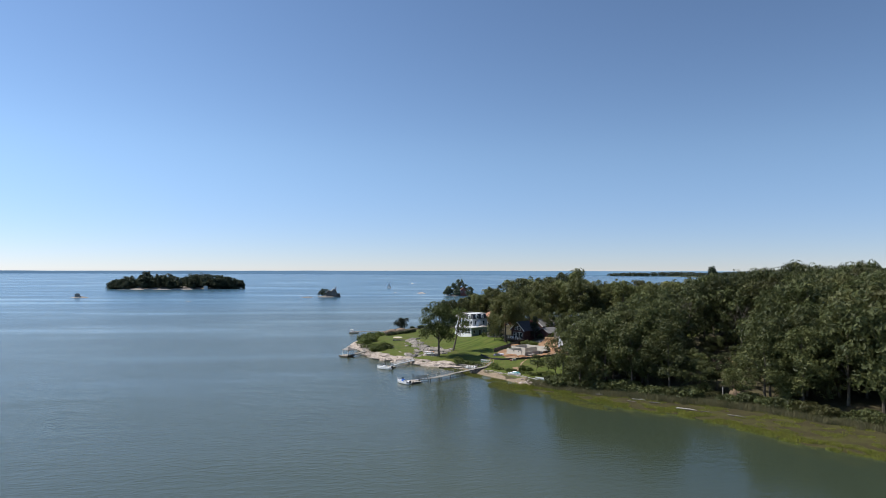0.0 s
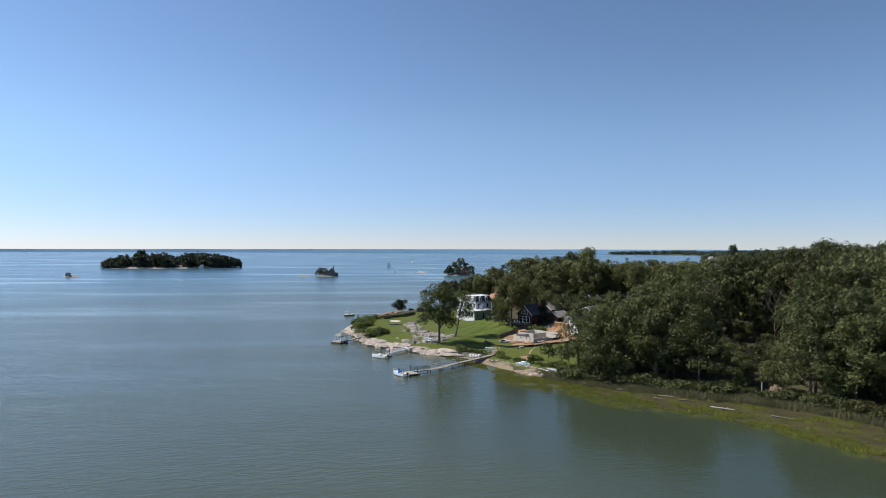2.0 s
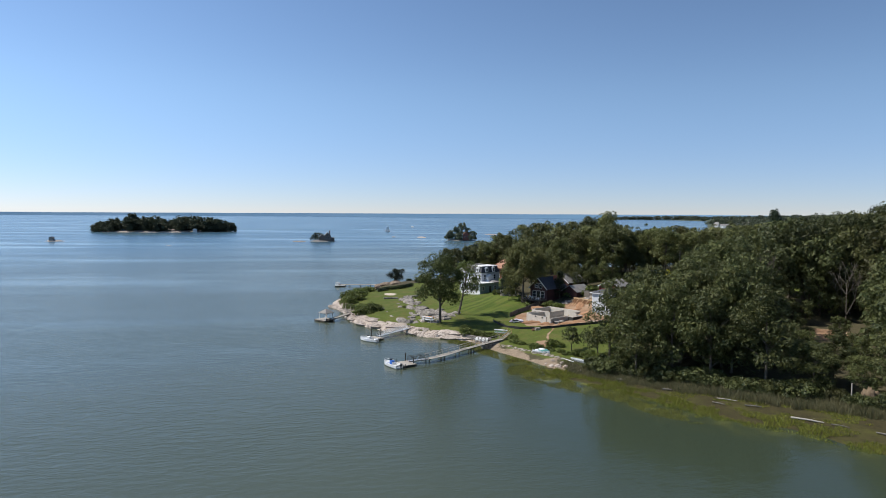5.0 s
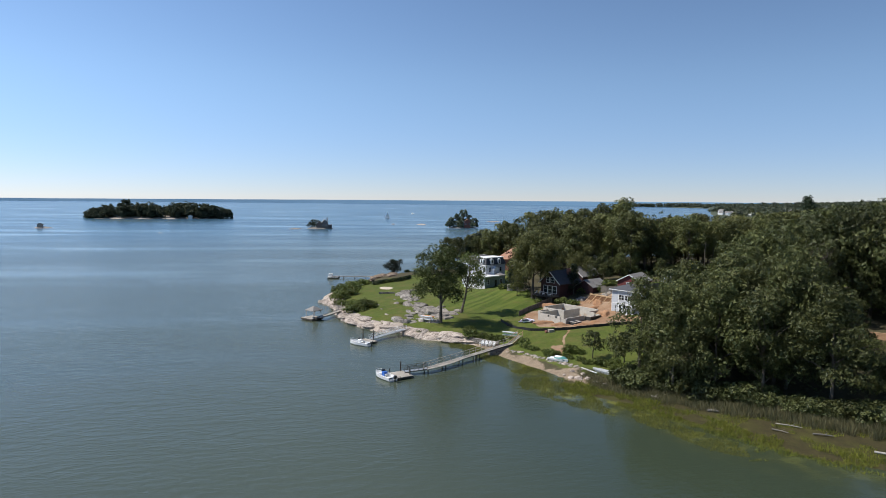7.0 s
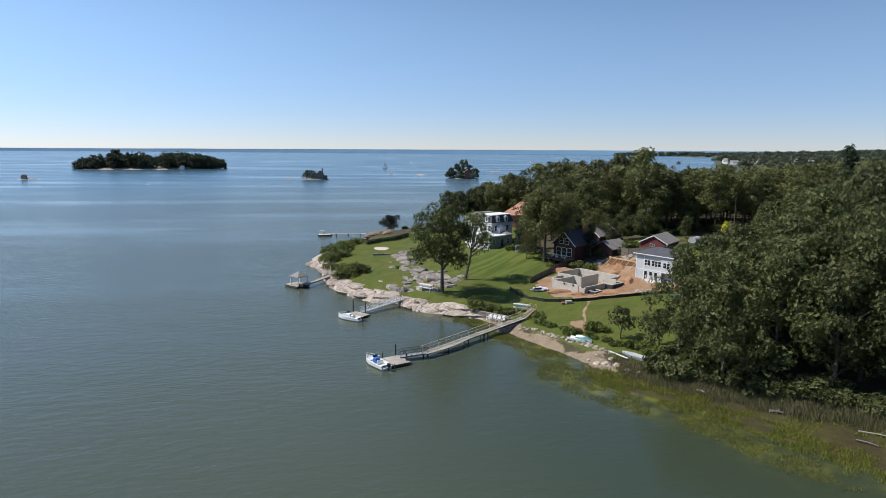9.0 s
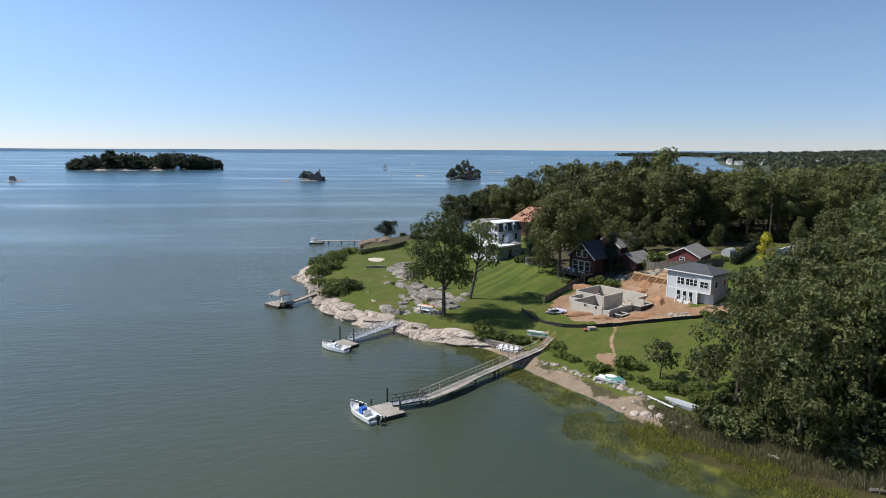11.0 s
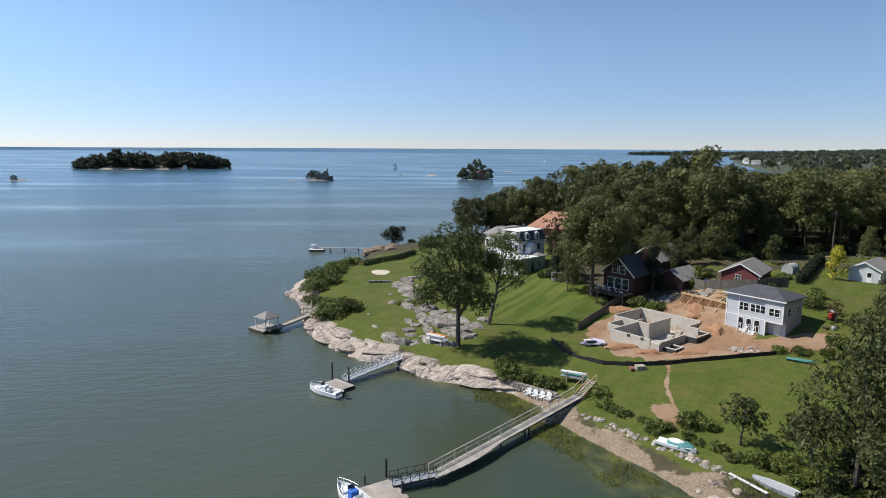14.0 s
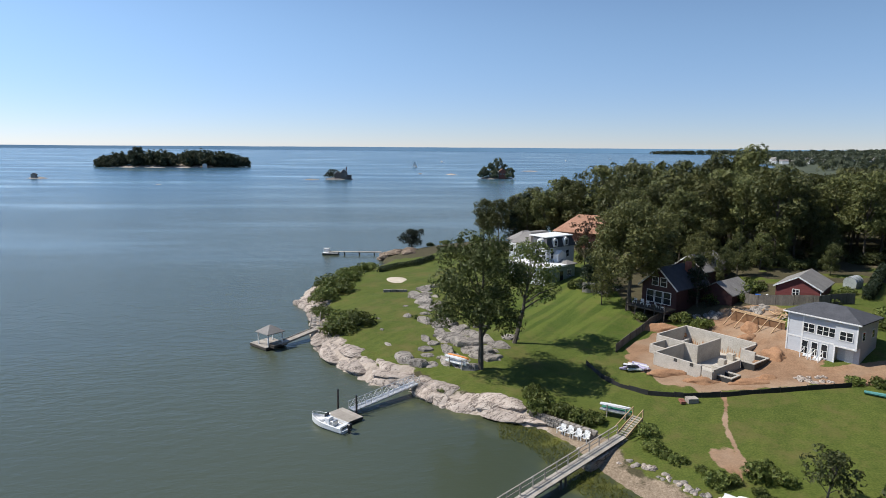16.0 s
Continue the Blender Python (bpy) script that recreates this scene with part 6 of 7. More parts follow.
def rock_kind(seed, label, mat, flat=0.55, name="boulder"):
    bm = bmesh.new()
    bmesh.ops.create_icosphere(bm, subdivisions=3, radius=1)
    off = Vector((seed * 7.3, seed * 3.1, 0))
    for v in bm.verts:
        c = v.co.copy()
        k = 1 + 0.30 * noise.noise(c * 0.9 + off) + 0.13 * noise.noise(c * 2.6 + off) + 0.05 * noise.noise(c * 6 + off)
        # planes split off the round form
        for d in FACETS[seed % 3]:
            e = c.dot(d) * k
            if e > 0.62:
                k *= 0.62 / e * 0.88 + 0.12
        v.co = Vector((c.x * k, c.y * k, c.z * k * flat))
    ob = part(name, bm, mat)
    ob.location = (0, 0, -400)
    return tagged(ob, label, "rock")


PINKS = [rock_kind(k, "pale pinkish granite boulder at the waterline", ROCK, 0.55) for k in range(5)]
LEDGES = [rock_kind(10 + k, "smooth pale granite ledge sloping into the water", ROCK, 0.30, "rock_ledge") for k in range(4)]
GREYS = [rock_kind(20 + k, "grey flat-topped rock in the grass", ROCK_GREY, 0.38) for k in range(4)]


def slab_kind(seed, label, mat):
    """A split slab: an uneven many-sided block with a worn rim and a sloping top."""
    rng = random.Random(seed)
    n = rng.choice((5, 6, 7))
    ring = [((k + rng.uniform(-0.28, 0.28)) * 6.283 / n, rng.uniform(0.72, 1.12)) for k in range(n)]
    sx, sy = rng.uniform(-0.12, 0.12), rng.uniform(-0.12, 0.12)
    bm = bmesh.new()
    rows = []
    for z, r in ((-0.6, 1.06), (0.16, 1.0), (0.27, 0.93), (0.32, 0.8)):
        rows.append([bm.verts.new((math.cos(a) * q * r, math.sin(a) * q * r, z + (sx * math.cos(a) + sy * math.sin(a) + rng.uniform(-0.02, 0.02)) * (z > 0))) for a, q in ring])
    for lo, hi in zip(rows, rows[1:]):
        for k in range(n):
            bm.faces.new((lo[k], lo[(k + 1) % n], hi[(k + 1) % n], hi[k]))
    top = bm.verts.new((rng.uniform(-0.2, 0.2), rng.uniform(-0.2, 0.2), 0.31 + rng.uniform(0, 0.05)))
    for k in range(n):
        bm.faces.new((rows[-1][k], rows[-1][(k + 1) % n], top))
    ob = part("rock", bm, mat)
    ob.location = (0, 0, -400)
    return tagged(ob, label, "rock")


SLABS = [slab_kind(40 + k, "grey flat-topped slab cropping out of the lawn", ROCK_GREY) for k in range(6)]
BROWNS = [rock_kind(60 + k, "brown weathered rock in the bank below the pine", ROCK_BROWN, 0.5) for k in range(3)]


def lay(kind, x, y, sx, sy, sz, turn=0, z=None, tilt=0, label="", group=""):
    ob = copy_thing(kind, pose(x, y, gz(x, y) if z is None else z, tilt, 0, turn))
    ob.scale = (sx, sy, sz)
    return tagged(ob, label, group=group)


def shore_rocks():
    rng = random.Random(14)
    pts = SHORE[:11]
    for (ax, ay), (bx, by) in zip(pts, pts[1:]):
        L = math.hypot(bx - ax, by - ay)
        dx, dy = (bx - ax) / L, (by - ay) / L
        turn = math.degrees(math.atan2(dy, dx))
        n = max(2, round(L / 2.1))
        for k in range(n):
            t = (k + 0.5) / n
            for row in (0, 1, 2):
                off = (1.4, 2.6, 3.7)[row] + rng.uniform(-0.3, 0.3)
                if rng.random() < (0.15, 0.3, 0.55)[row] or (row == 2 and ax > -10):
                    continue
                x, y = ax + (bx - ax) * t - dy * -off * -1 + rng.uniform(-0.4, 0.4), ay + (by - ay) * t + dx * off + rng.uniform(-0.4, 0.4)
                s = rng.uniform(1.5, 2.8)
                g = gz(x, y)
                lay(LEDGES[rng.randrange(4)], x, y, s * 1.35, s * 0.85, s * rng.uniform(0.9, 1.4), turn + rng.uniform(-14, 14), max(g, 0.0) - 0.42, rng.uniform(-12, 2), group="rock ledge along the shore")
    for k in range(14):
        x = rng.uniform(-36, 8)
        y = lerp_line(SHORE[:11], x) + rng.uniform(-0.8, 0.6)
        s = rng.uniform(0.35, 0.9)
        lay(PINKS[k % 5], x, y, s, s * rng.uniform(0.7, 1), s, rng.uniform(0, 360), 0.05, group="boulders at the waterline")
    # big rounded boulders between the ramp and the cove
    for x, y, s in ((-4.6, 220.6, 2.2), (-2.6, 219.2, 1.5), (0.2, 217.9, 1.3), (2.6, 216.6, 1.9), (5.4, 215.2, 1.5), (-7.6, 222.6, 1.4)):
        lay(PINKS[rng.randrange(5)], x, y, s * 1.2, s * 0.8, s * 1.1, rng.uniform(-60, -20), 0.25, group="boulders at the waterline")
    for x, y, s in ((-36.6, 269.8, 1.7), (-34.6, 267.2, 1.8), (-32.6, 264.2, 1.7), (-31.5, 260.4, 1.4)):
        lay(PINKS[rng.randrange(5)], x, y, s * 1.4, s * 0.9, s * 0.9, -50, 0.2, group="boulders at the waterline")
    for k in range(70):
        x = rng.uniform(15.5, 27.5)
        y = lerp_line([(15, 205.5), (19.5, 199.6), (23, 195.5), (28, 189)], x) + rng.uniform(-0.7, 0.9)
        s = rng.uniform(0.18, 0.5)
        lay(GREYS[k % 4] if k % 3 else PINKS[k % 5], x, y, s * 1.2, s, s * 1.5, rng.uniform(0, 360), label="small stone in the bank above the beach", group="stones along the bank")
    for x, y, s in ((24.6, 187.0, 0.9), (26.0, 186.4, 1.1), (27.0, 187.6, 0.7), (27.4, 185.8, 0.8), (25.2, 189.2, 0.7), (28.5, 184.0, 0.6), (29.8, 183.0, 0.5), (23.6, 188.4, 0.5)):
        lay(PINKS[rng.randrange(5)], x, y, s, s * 0.8, s * 0.9, rng.uniform(0, 360), group="boulders on the beach")
    for x, y, s in ((12.5, 206.6, 0.5), (14.6, 204.3, 0.35), (15.8, 203.5, 0.4), (11.2, 208.4, 0.35)):
        lay(PINKS[rng.randrange(5)], x, y, s, s * 0.8, s * 0.8, rng.uniform(0, 360), group="boulders on the beach")


shore_rocks()


def lawn_rocks():
    rng = random.Random(31)
    for x, y, s in ((-12.2, 267.5, 1.4), (-10.6, 264.5, 1.9), (-9.8, 260.5, 2.0), (-9.0, 256.5, 1.6), (-10.2, 270.5, 1.5), (-8.8, 273.5, 1.6), (-12.0, 251.0, 0.9), (-8.4, 247.0, 1.4), (-5.4, 245.0, 2.0), (-3.0, 242.5, 1.9),
                    (-5.6, 241.0, 1.5), (-3.2, 238.0, 2.2), (-0.8, 240.5, 1.8), (-1.4, 236.0, 2.1), (1.0, 237.5, 1.7), (1.0, 232.5, 1.6), (3.4, 235.0, 2.0), (-8.4, 229.2, 1.5), (-10.4, 231.0, 1.9), (-6.2, 228.6, 1.1), (-7.2, 231.5, 1.2), (-2.0, 229.5, 1.0), (2.4, 229.8, 1.1), (-5.0, 230.8, 0.8),
                    (-4.2, 233.0, 1.3), (-6.6, 236.0, 0.9), (5.2, 239.0, 1.3), (-13.5, 236, 0.6), (-15.5, 243.5, 0.5), (-13.0, 258, 0.7), (-17, 250, 0.6), (0.5, 244.5, 1.1)):
        lay(SLABS[rng.randrange(6)] if rng.random() < 0.85 else GREYS[rng.randrange(4)], x, y, s * 1.3, s * rng.uniform(0.65, 0.95), s * rng.uniform(0.9, 1.7), rng.uniform(-70, 20), gz(x, y) - 0.12, rng.uniform(-15, 15), label="grey flat-topped rock cropping out of the lawn", group="rocks in the lawn")
    for k in range(22):
        x, y, s = rng.uniform(-8.5, 2.5), rng.uniform(226.5, 239.5), rng.uniform(0.7, 1.6)
        lay(SLABS[k % 6] if k % 3 else GREYS[k % 4], x, y, s * 1.3, s * 0.8, s * rng.uniform(0.9, 1.8), rng.uniform(-70, 20), gz(x, y) - 0.12, rng.uniform(-18, 18), label="grey angular rock cropping out of the lawn", group="rocks in the lawn")
    for k in range(46):
        t = rng.random()
        x = -9.5 + 9 * t ** 1.5 + rng.uniform(-2.4, 2.4)
        y = 268 - 36 * t + rng.uniform(-2.0, 2.0)
        s = rng.uniform(0.4, 1.15)
        lay(SLABS[k % 6] if k % 4 else GREYS[k % 4], x, y, s * 1.3, s * 0.85, s * rng.uniform(0.7, 1.3), rng.uniform(-80, 30), gz(x, y) - 0.05, rng.uniform(-14, 14), label="grey angular rock cropping out of the lawn", group="rocks in the lawn")
    for k in range(34):
        t = rng.random()
        x, y = -27 + 9 * t + rng.uniform(-1.2, 1.2), 326 - 3 * t + rng.uniform(-3.0, 5.0)
        s = rng.uniform(0.8, 1.9)
        lay(BROWNS[k % 3], x, y, s * 1.4, s * 0.9, s * 0.9, rng.uniform(10, 80), max(gz(x, y), 0.0) + 0.2, rng.uniform(-8, 8), group="rocky bank at the point")
    for k in range(12):
        a = rng.uniform(0, 6.28)
        x, y = 24.6 + 2.6 * math.cos(a), 263.6 + 1.7 * math.sin(a)
        s = rng.uniform(0.5, 1.0)
        lay(LEDGES[k % 4], x, y, s * 1.3, s, s, rng.uniform(0, 360), gz(x, y), label="pale stone of a rough terrace", group="terrace stones")
    for k in range(26):
        x, y = rng.uniform(40.8, 44.4), rng.uniform(220.0, 222.4)
        s = rng.uniform(0.2, 0.5)
        lay(PINKS[k % 5], x, y, s, s, s, rng.uniform(0, 360), gz(x, y) + 0.05, label="broken pale rubble on the bare dirt", group="rubble heap")
    for k in range(48):
        x, y = (rng.uniform(36.5, 40.5), rng.uniform(243.5, 247.8)) if k % 2 else (rng.uniform(43.5, 47.5), rng.uniform(242.5, 246.5))
        s = rng.uniform(0.3, 0.8)
        lay(GREYS[k % 4], x, y, s, s, s * 1.4, rng.uniform(0, 360), gz(x, y) + 0.1, label="stone of the rubble bank by the form wall", group="rubble bank")
    for k, (x, y) in enumerate(((90, 271), (93, 274), (101, 276))):
        lay(GREYS[k], x, y, 1.3, 1.0, 2.0, 40 * k, group="rocks in the lawn")


lawn_rocks()
for k in (*PINKS, *LEDGES, *GREYS, *SLABS, *BROWNS):
    bpy.data.objects.remove(k)


def earth_mound(x, y, sx, sy, sz, label, mat, seed, lumpy=1.0):
    bm = bmesh.new()
    bmesh.ops.create_icosphere(bm, subdivisions=4, radius=1)
    for v in bm.verts:
        c = v.co
        k = 1 + 0.30 * noise.noise(c * 1.3 + Vector((seed, 0, 0))) + lumpy * 0.10 * noise.noise(c * 4 + Vector((seed, 0, 0))) + lumpy * 0.06 * noise.noise(c * 9 + Vector((seed, 0, 0)))
        v.co = Vector((c.x * sx * k, c.y * sy * k, c.z * sz * k * 1.7))
    ob = part("earth_mound", bm, mat, None, "", True)
    ob.matrix_basis = pose(x, y, gz(x, y) - 0.55 * sz)
    return tagged(ob, label, "mound")


EARTH = plain("orange_earth", (0.26, 0.13, 0.065), (0.42, 0.24, 0.13), 0.7, 0.95, 0, 5, 0.7, 0.05)
for k, (x, y, sx, sy, sz) in enumerate(((26.2, 225.4, 3.0, 1.2, 0.5), (29.4, 222.6, 2.6, 1.1, 0.45), (35.5, 221.4, 3.0, 1.0, 0.35), (41.8, 229.6, 1.4, 2.2, 0.8), (30.0, 243.6, 3.6, 1.2, 0.7), (32.5, 242.8, 1.8, 1.1, 0.5), (42.2, 238.8, 1.3, 1.6, 0.9), (41.0, 236.4, 1.5, 1.0, 0.5), (37.5, 222.4, 1.3, 0.9, 0.35))):
    earth_mound(x, y, sx, sy, sz, "heap of bare orange earth beside the foundation", EARTH, k)
earth_mound(73.6, 158.2, 2.2, 1.5, 2.3, "heap of dry brown brush at the marsh edge", plain("dry_brush", (0.09, 0.06, 0.035), (0.22, 0.16, 0.1), 1.6, 0.95, 0, 8, 0.9), 9, 2.6)


def lumber_pile():
    rng = random.Random(3)
    x, y = 21.8, 227.6
    ob = thing("material_pile", pose(x, y, gz(x, y), 0, 0, -30), "wrapped building materials stacked on the grass", "pile")
    for k in range(16):
        mat = (PURPLE_WRAP, WHITE, ENGINE, PURPLE_WRAP, WHITE)[k % 5]
        bm = boxes((-1.0, 1.0, -0.22, 0.22, 0, 0.22), bevel=0.03)
        p = part("bundle", bm, mat, ob)
        p.matrix_basis = pose(rng.uniform(-1.3, 1.3), -0.9 + 0.5 * (k % 4), 0.02 + 0.17 * (k // 4), rng.uniform(-8, 8), rng.uniform(-8, 8), rng.uniform(-50, 50))
    ob = thing("pallet_stack", pose(26.2, 216.8, gz(26.2, 216.8), 0, 0, 10), "weathered pallets and blocks below the silt fence", "pallet")
    for k in range(4):
        part("pallet", boxes((-0.8, 0.5, -0.5, 0.5, 0.16 * k, 0.16 * k + 0.13)), WOOD_GREY, ob)
    for k in range(3):
        part("block", boxes((-1.7 + 0.1 * k, -1.1 + 0.1 * k, -0.4 + 0.4 * k, -0.1 + 0.4 * k, 0, 0.3), bevel=0.02), BRICK_RED, ob)


lumber_pile()

pole = thing("marker_post", pose(71.0, 159.2, gz(71, 159.2)), "bare weathered post at the marsh edge", "post")
bm = bmesh.new()
rod(bm, (0, 0, -0.8), (0, 0, 3.4), 0.13, 0.1, 8)
part("shaft", bm, BARK_PALE, pole)

for k, (x, y, L, a, r) in enumerate(((57.0, 152.6, 4.6, -34, 0.17), (66.0, 145.6, 4.0, -45, 0.12), (42.0, 168.6, 1.6, -20, 0.22), (49.5, 162.8, 3.4, -30, 0.10), (47.8, 160.6, 2.2, -45, 0.10), (52.6, 158.8, 2.6, -20, 0.12), (35.5, 175.5, 1.2, -40, 0.16), (61.5, 149.3, 2.4, -38, 0.09))):
    lg = thing("driftwood_log", pose(x, y, gz(x, y) + 0.22, 0, 0, a), "bleached driftwood log lying in the marsh", "log", "driftwood")
    bm = bmesh.new()
    rod(bm, (0, 0, 0), (L * 0.55, 0.1, 0.03), r, r * 0.85, 8)
    rod(bm, (L * 0.55, 0.1, 0.03), (L, 0, 0), r * 0.85, r * 0.5, 8)
    rod(bm, (L * 0.6, 0.1, 0.05), (L * 0.72, 0.35, 0.35), r * 0.35, r * 0.15, 5)
    part("stem", bm, BARK_PALE if k % 3 == 0 else BARK_GREY, lg)

# ---- marsh grass ----


def blades(rng, px, py, pz, tall, wide, lean=0.35):
    n = len(px)
    a = rng.random(n) * 6.283
    ux, uy = np.cos(a) * wide, np.sin(a) * wide
    lx, ly = rng.normal(size=n) * lean * tall, rng.normal(size=n) * lean * tall
    b = np.stack([px, py, pz], 1)
    v = np.stack([b + np.stack([-ux, -uy, -0.05 * np.ones(n)], 1), b + np.stack([ux, uy, -0.05 * np.ones(n)], 1),
                  b + np.stack([ux * 0.7 + lx * 0.5, uy * 0.7 + ly * 0.5, tall * 0.65], 1), b + np.stack([lx, ly, tall], 1)], 1).reshape(-1, 3)
    return v, np.arange(len(v)).reshape(-1, 4)


def marsh():
    rng = np.random.default_rng(17)
    n = 560000
    x, y = rng.uniform(15, 125, n), rng.uniform(84, 196, n)
    du, dl = poly_dist(x, y, UPLAND), poly_dist(x, y, LAND)
    lump = np.array([noise.noise((a * 0.22, b * 0.22, 3)) for a, b in zip(x, y)])
    edge = np.array([noise.noise((a * 0.5, b * 0.5, 9)) for a, b in zip(x, y)])
    z = height(x, y)
    # bright cordgrass on the wet flat, open mud between
    k = (du < -1.5) & (dl + 2.2 * edge + 0.8 > 0) & (lump + 0.5 * edge > np.where(dl < 4.5, -0.22, 0.10)) & (x > 22)
    tall = rng.uniform(0.2, 0.6, k.sum()) * np.where(dl[k] < 4.5, 1.0, 0.6)
    v, f = blades(rng, x[k], y[k], z[k], tall, rng.uniform(0.015, 0.04, k.sum()))
    tagged(part("cordgrass", (v.tolist(), [], f.tolist()), CORDGRASS), "bright yellow-green cordgrass on the wet marsh", "marsh grass", kind="stuff")
    k = (rng.random(n) < 0.62) & (du > -3.5 + 1.5 * edge) & (du < 3.6 + 1.5 * edge) & (x > 27)
    x2, y2 = np.concatenate([x[k]] * 2), np.concatenate([y[k]] * 2)
    x2, y2 = x2 + rng.normal(size=len(x2)) * 0.3, y2 + rng.normal(size=len(x2)) * 0.3
    tall = rng.uniform(0.6, 1.5, len(x2)) * np.interp(x2, [27, 36, 44, 60], [0.4, 0.55, 0.85, 1.0])
    v, f = blades(rng, x2, y2, height(x2, y2), tall, rng.uniform(0.018, 0.04, len(x2)), 0.16)
    tagged(part("reeds", (v.tolist(), [], f.tolist()), REED), "tall tawny reeds along the edge of the wood", "reeds", kind="stuff")
    # weed standing in the shallows off the beach and in the cove
    n = 150000
    x, y = rng.uniform(-2, 42, n), rng.uniform(150, 216, n)
    du, dl = poly_dist(x, y, UPLAND), poly_dist(x, y, LAND)
    lump = np.array([noise.noise((a * 0.3, b * 0.3, 5)) for a, b in zip(x, y)])
    k = (du < -0.8) & (dl < 1.0) & (dl > np.where(x > 14, -6.0, -4.8)) & (lump > np.where(x > 14, -0.12, -0.6)) & ((x > 14) | (x > 2.5))
    v, f = blades(rng, x[k], y[k], np.full(k.sum(), 0.0), rng.uniform(0.08, 0.32, k.sum()), rng.uniform(0.012, 0.032, k.sum()), 0.7)
    tagged(part("shallow_weed", (v.tolist(), [], f.tolist()), EELGRASS), "yellow-green weed breaking the surface of the shallows", "water weed", kind="stuff")


marsh()

# ---- odds and ends round the houses ----
tk = hull_thing("kayak", pose(46.0, 216.4, gz(47, 215.6) + 0.2, 0, 0, -36), 3.6, 0.55, 0.22, TEAL_TARP, "teal kayak lying in the long grass", "kayak")
tk.scale = (1, 1, 0.6)


def clutter_heap(x, y, mats, label, seed, n=9, spread=1.4):
    rng = random.Random(seed)
    ob = thing("material_pile", pose(x, y, gz(x, y)), label, "pile")
    for k in range(n):
        w, d, h = rng.uniform(0.3, 0.9), rng.uniform(0.2, 0.6), rng.uniform(0.2, 0.6)
        p = part("bundle", boxes((-w / 2, w / 2, -d / 2, d / 2, 0, h), bevel=0.05), mats[k % len(mats)], ob)
        p.matrix_basis = pose(rng.uniform(-spread, spread), rng.uniform(-spread, spread) * 0.6, -0.02, 0, 0, rng.uniform(0, 180))
    return ob


clutter_heap(49.0, 249.6, (BLUE_COVER, WHITE, WOOD_GREY), "blue tarpaulin and white sacks beside the garage", 1)
clutter_heap(57.0, 224.6, (ENGINE, METAL_PALE, WOOD_DARK), "dark bins and tools beside the guest house", 2, 6, 0.9)
clutter_heap(60.2, 229.6, (WHITE, SIDING, ENGINE), "pale boxes at the end of the drive", 4, 4, 0.7)
rb = thing("red_cover", pose(58.6, 227.6, gz(58.6, 227.6), 0, 0, 20), "red covered grill beside the guest house", "grill")
part("cover", boxes((-0.5, 0.5, -0.35, 0.35, 0.1, 1.1), bevel=0.12), plain("red_canvas", (0.4, 0.02, 0.015), (0.6, 0.04, 0.03), 2, 0.6, 0, 10, 0.1), rb)
part("base", boxes((-0.4, 0.4, -0.28, 0.28, -0.05, 0.1)), ENGINE, rb)

up = thing("utility_pole", pose(82.3, 268.5, gz(82.3, 268.5)), "weathered wooden utility pole at the edge of the wood", "pole")
bm = bmesh.new()
rod(bm, (0, 0, -1), (0, 0, 10.5), 0.17, 0.12, 8)
part("shaft", bm, BARK, up)
part("cross_arm", boxes((-1.1, 1.1, -0.06, 0.06, 9.5, 9.65)), BARK, up)
for sx in (-0.95, 0.0, 0.95):
    bm = bmesh.new()
    rod(bm, (sx, 0, 9.65), (sx, 0, 9.85), 0.05, 0.03, 6)
    part("insulator", bm, ENGINE, up)

# ---- distance ----
# distance haze is painted into these leaf colours, lighter and bluer
HAZE_LEAF = leaf_mat("distant_leaves", (0.045, 0.062, 0.042), (0.075, 0.098, 0.06), (0.13, 0.145, 0.08), (0.12, 0.08, 0.03), 0.0, cut=1.0)


def islet(name, cx, cy, turn, a, b, rise, label, rocks=ROCK_GREY):
    """A low rocky island."""
    bm = bmesh.new()
    n, m = 40, 7
    rows = []
    for j in range(m + 1):
        t = j / m
        row = []
        for k in range(n):
            ang = 2 * math.pi * k / n
            w = 1 + 0.16 * noise.noise((2 * math.cos(ang) + cx, 2 * math.sin(ang), 0))
            r = (1 - t) * w
            row.append(bm.verts.new((a * r * math.cos(ang), b * r * math.sin(ang), -0.8 + (rise + 0.8) * (1 - (1 - t) ** 1.6) * (1 + 0.2 * noise.noise((k * 0.5, j, cx))))))
        rows.append(row)
    for r, s in zip(rows, rows[1:]):
        for k in range(n):
            bm.faces.new((r[k], r[(k + 1) % n], s[(k + 1) % n], s[k]))
    bmesh.ops.remove_doubles(bm, verts=bm.verts, dist=0.01)
    ob = part(name, bm, rocks)
    ob.matrix_basis = pose(cx, cy, 0, 0, 0, turn)
    return tagged(ob, label, "island")


def grove(name, spots, label, size=1.0, per=6, leaf=None, seed=1, lumps=22):
    rng = np.random.default_rng(seed)
    vs, fs, n = [], [], 0
    for x, y, z, h, r in spots:
        clumps = [((x + p, y + q, z + c), rr) for (p, q, c), rr in crown_clumps(rng, h, h * 0.02, r, lumps)]
        v, f = leaf_cards(rng, clumps, per, size)
        vs.append(v)
        fs.append(f + n)
        n += len(v)
    return tagged(part(name, (np.concatenate(vs).tolist(), [], np.concatenate(fs).tolist()), leaf or HAZE_LEAF), label, "trees", kind="stuff")


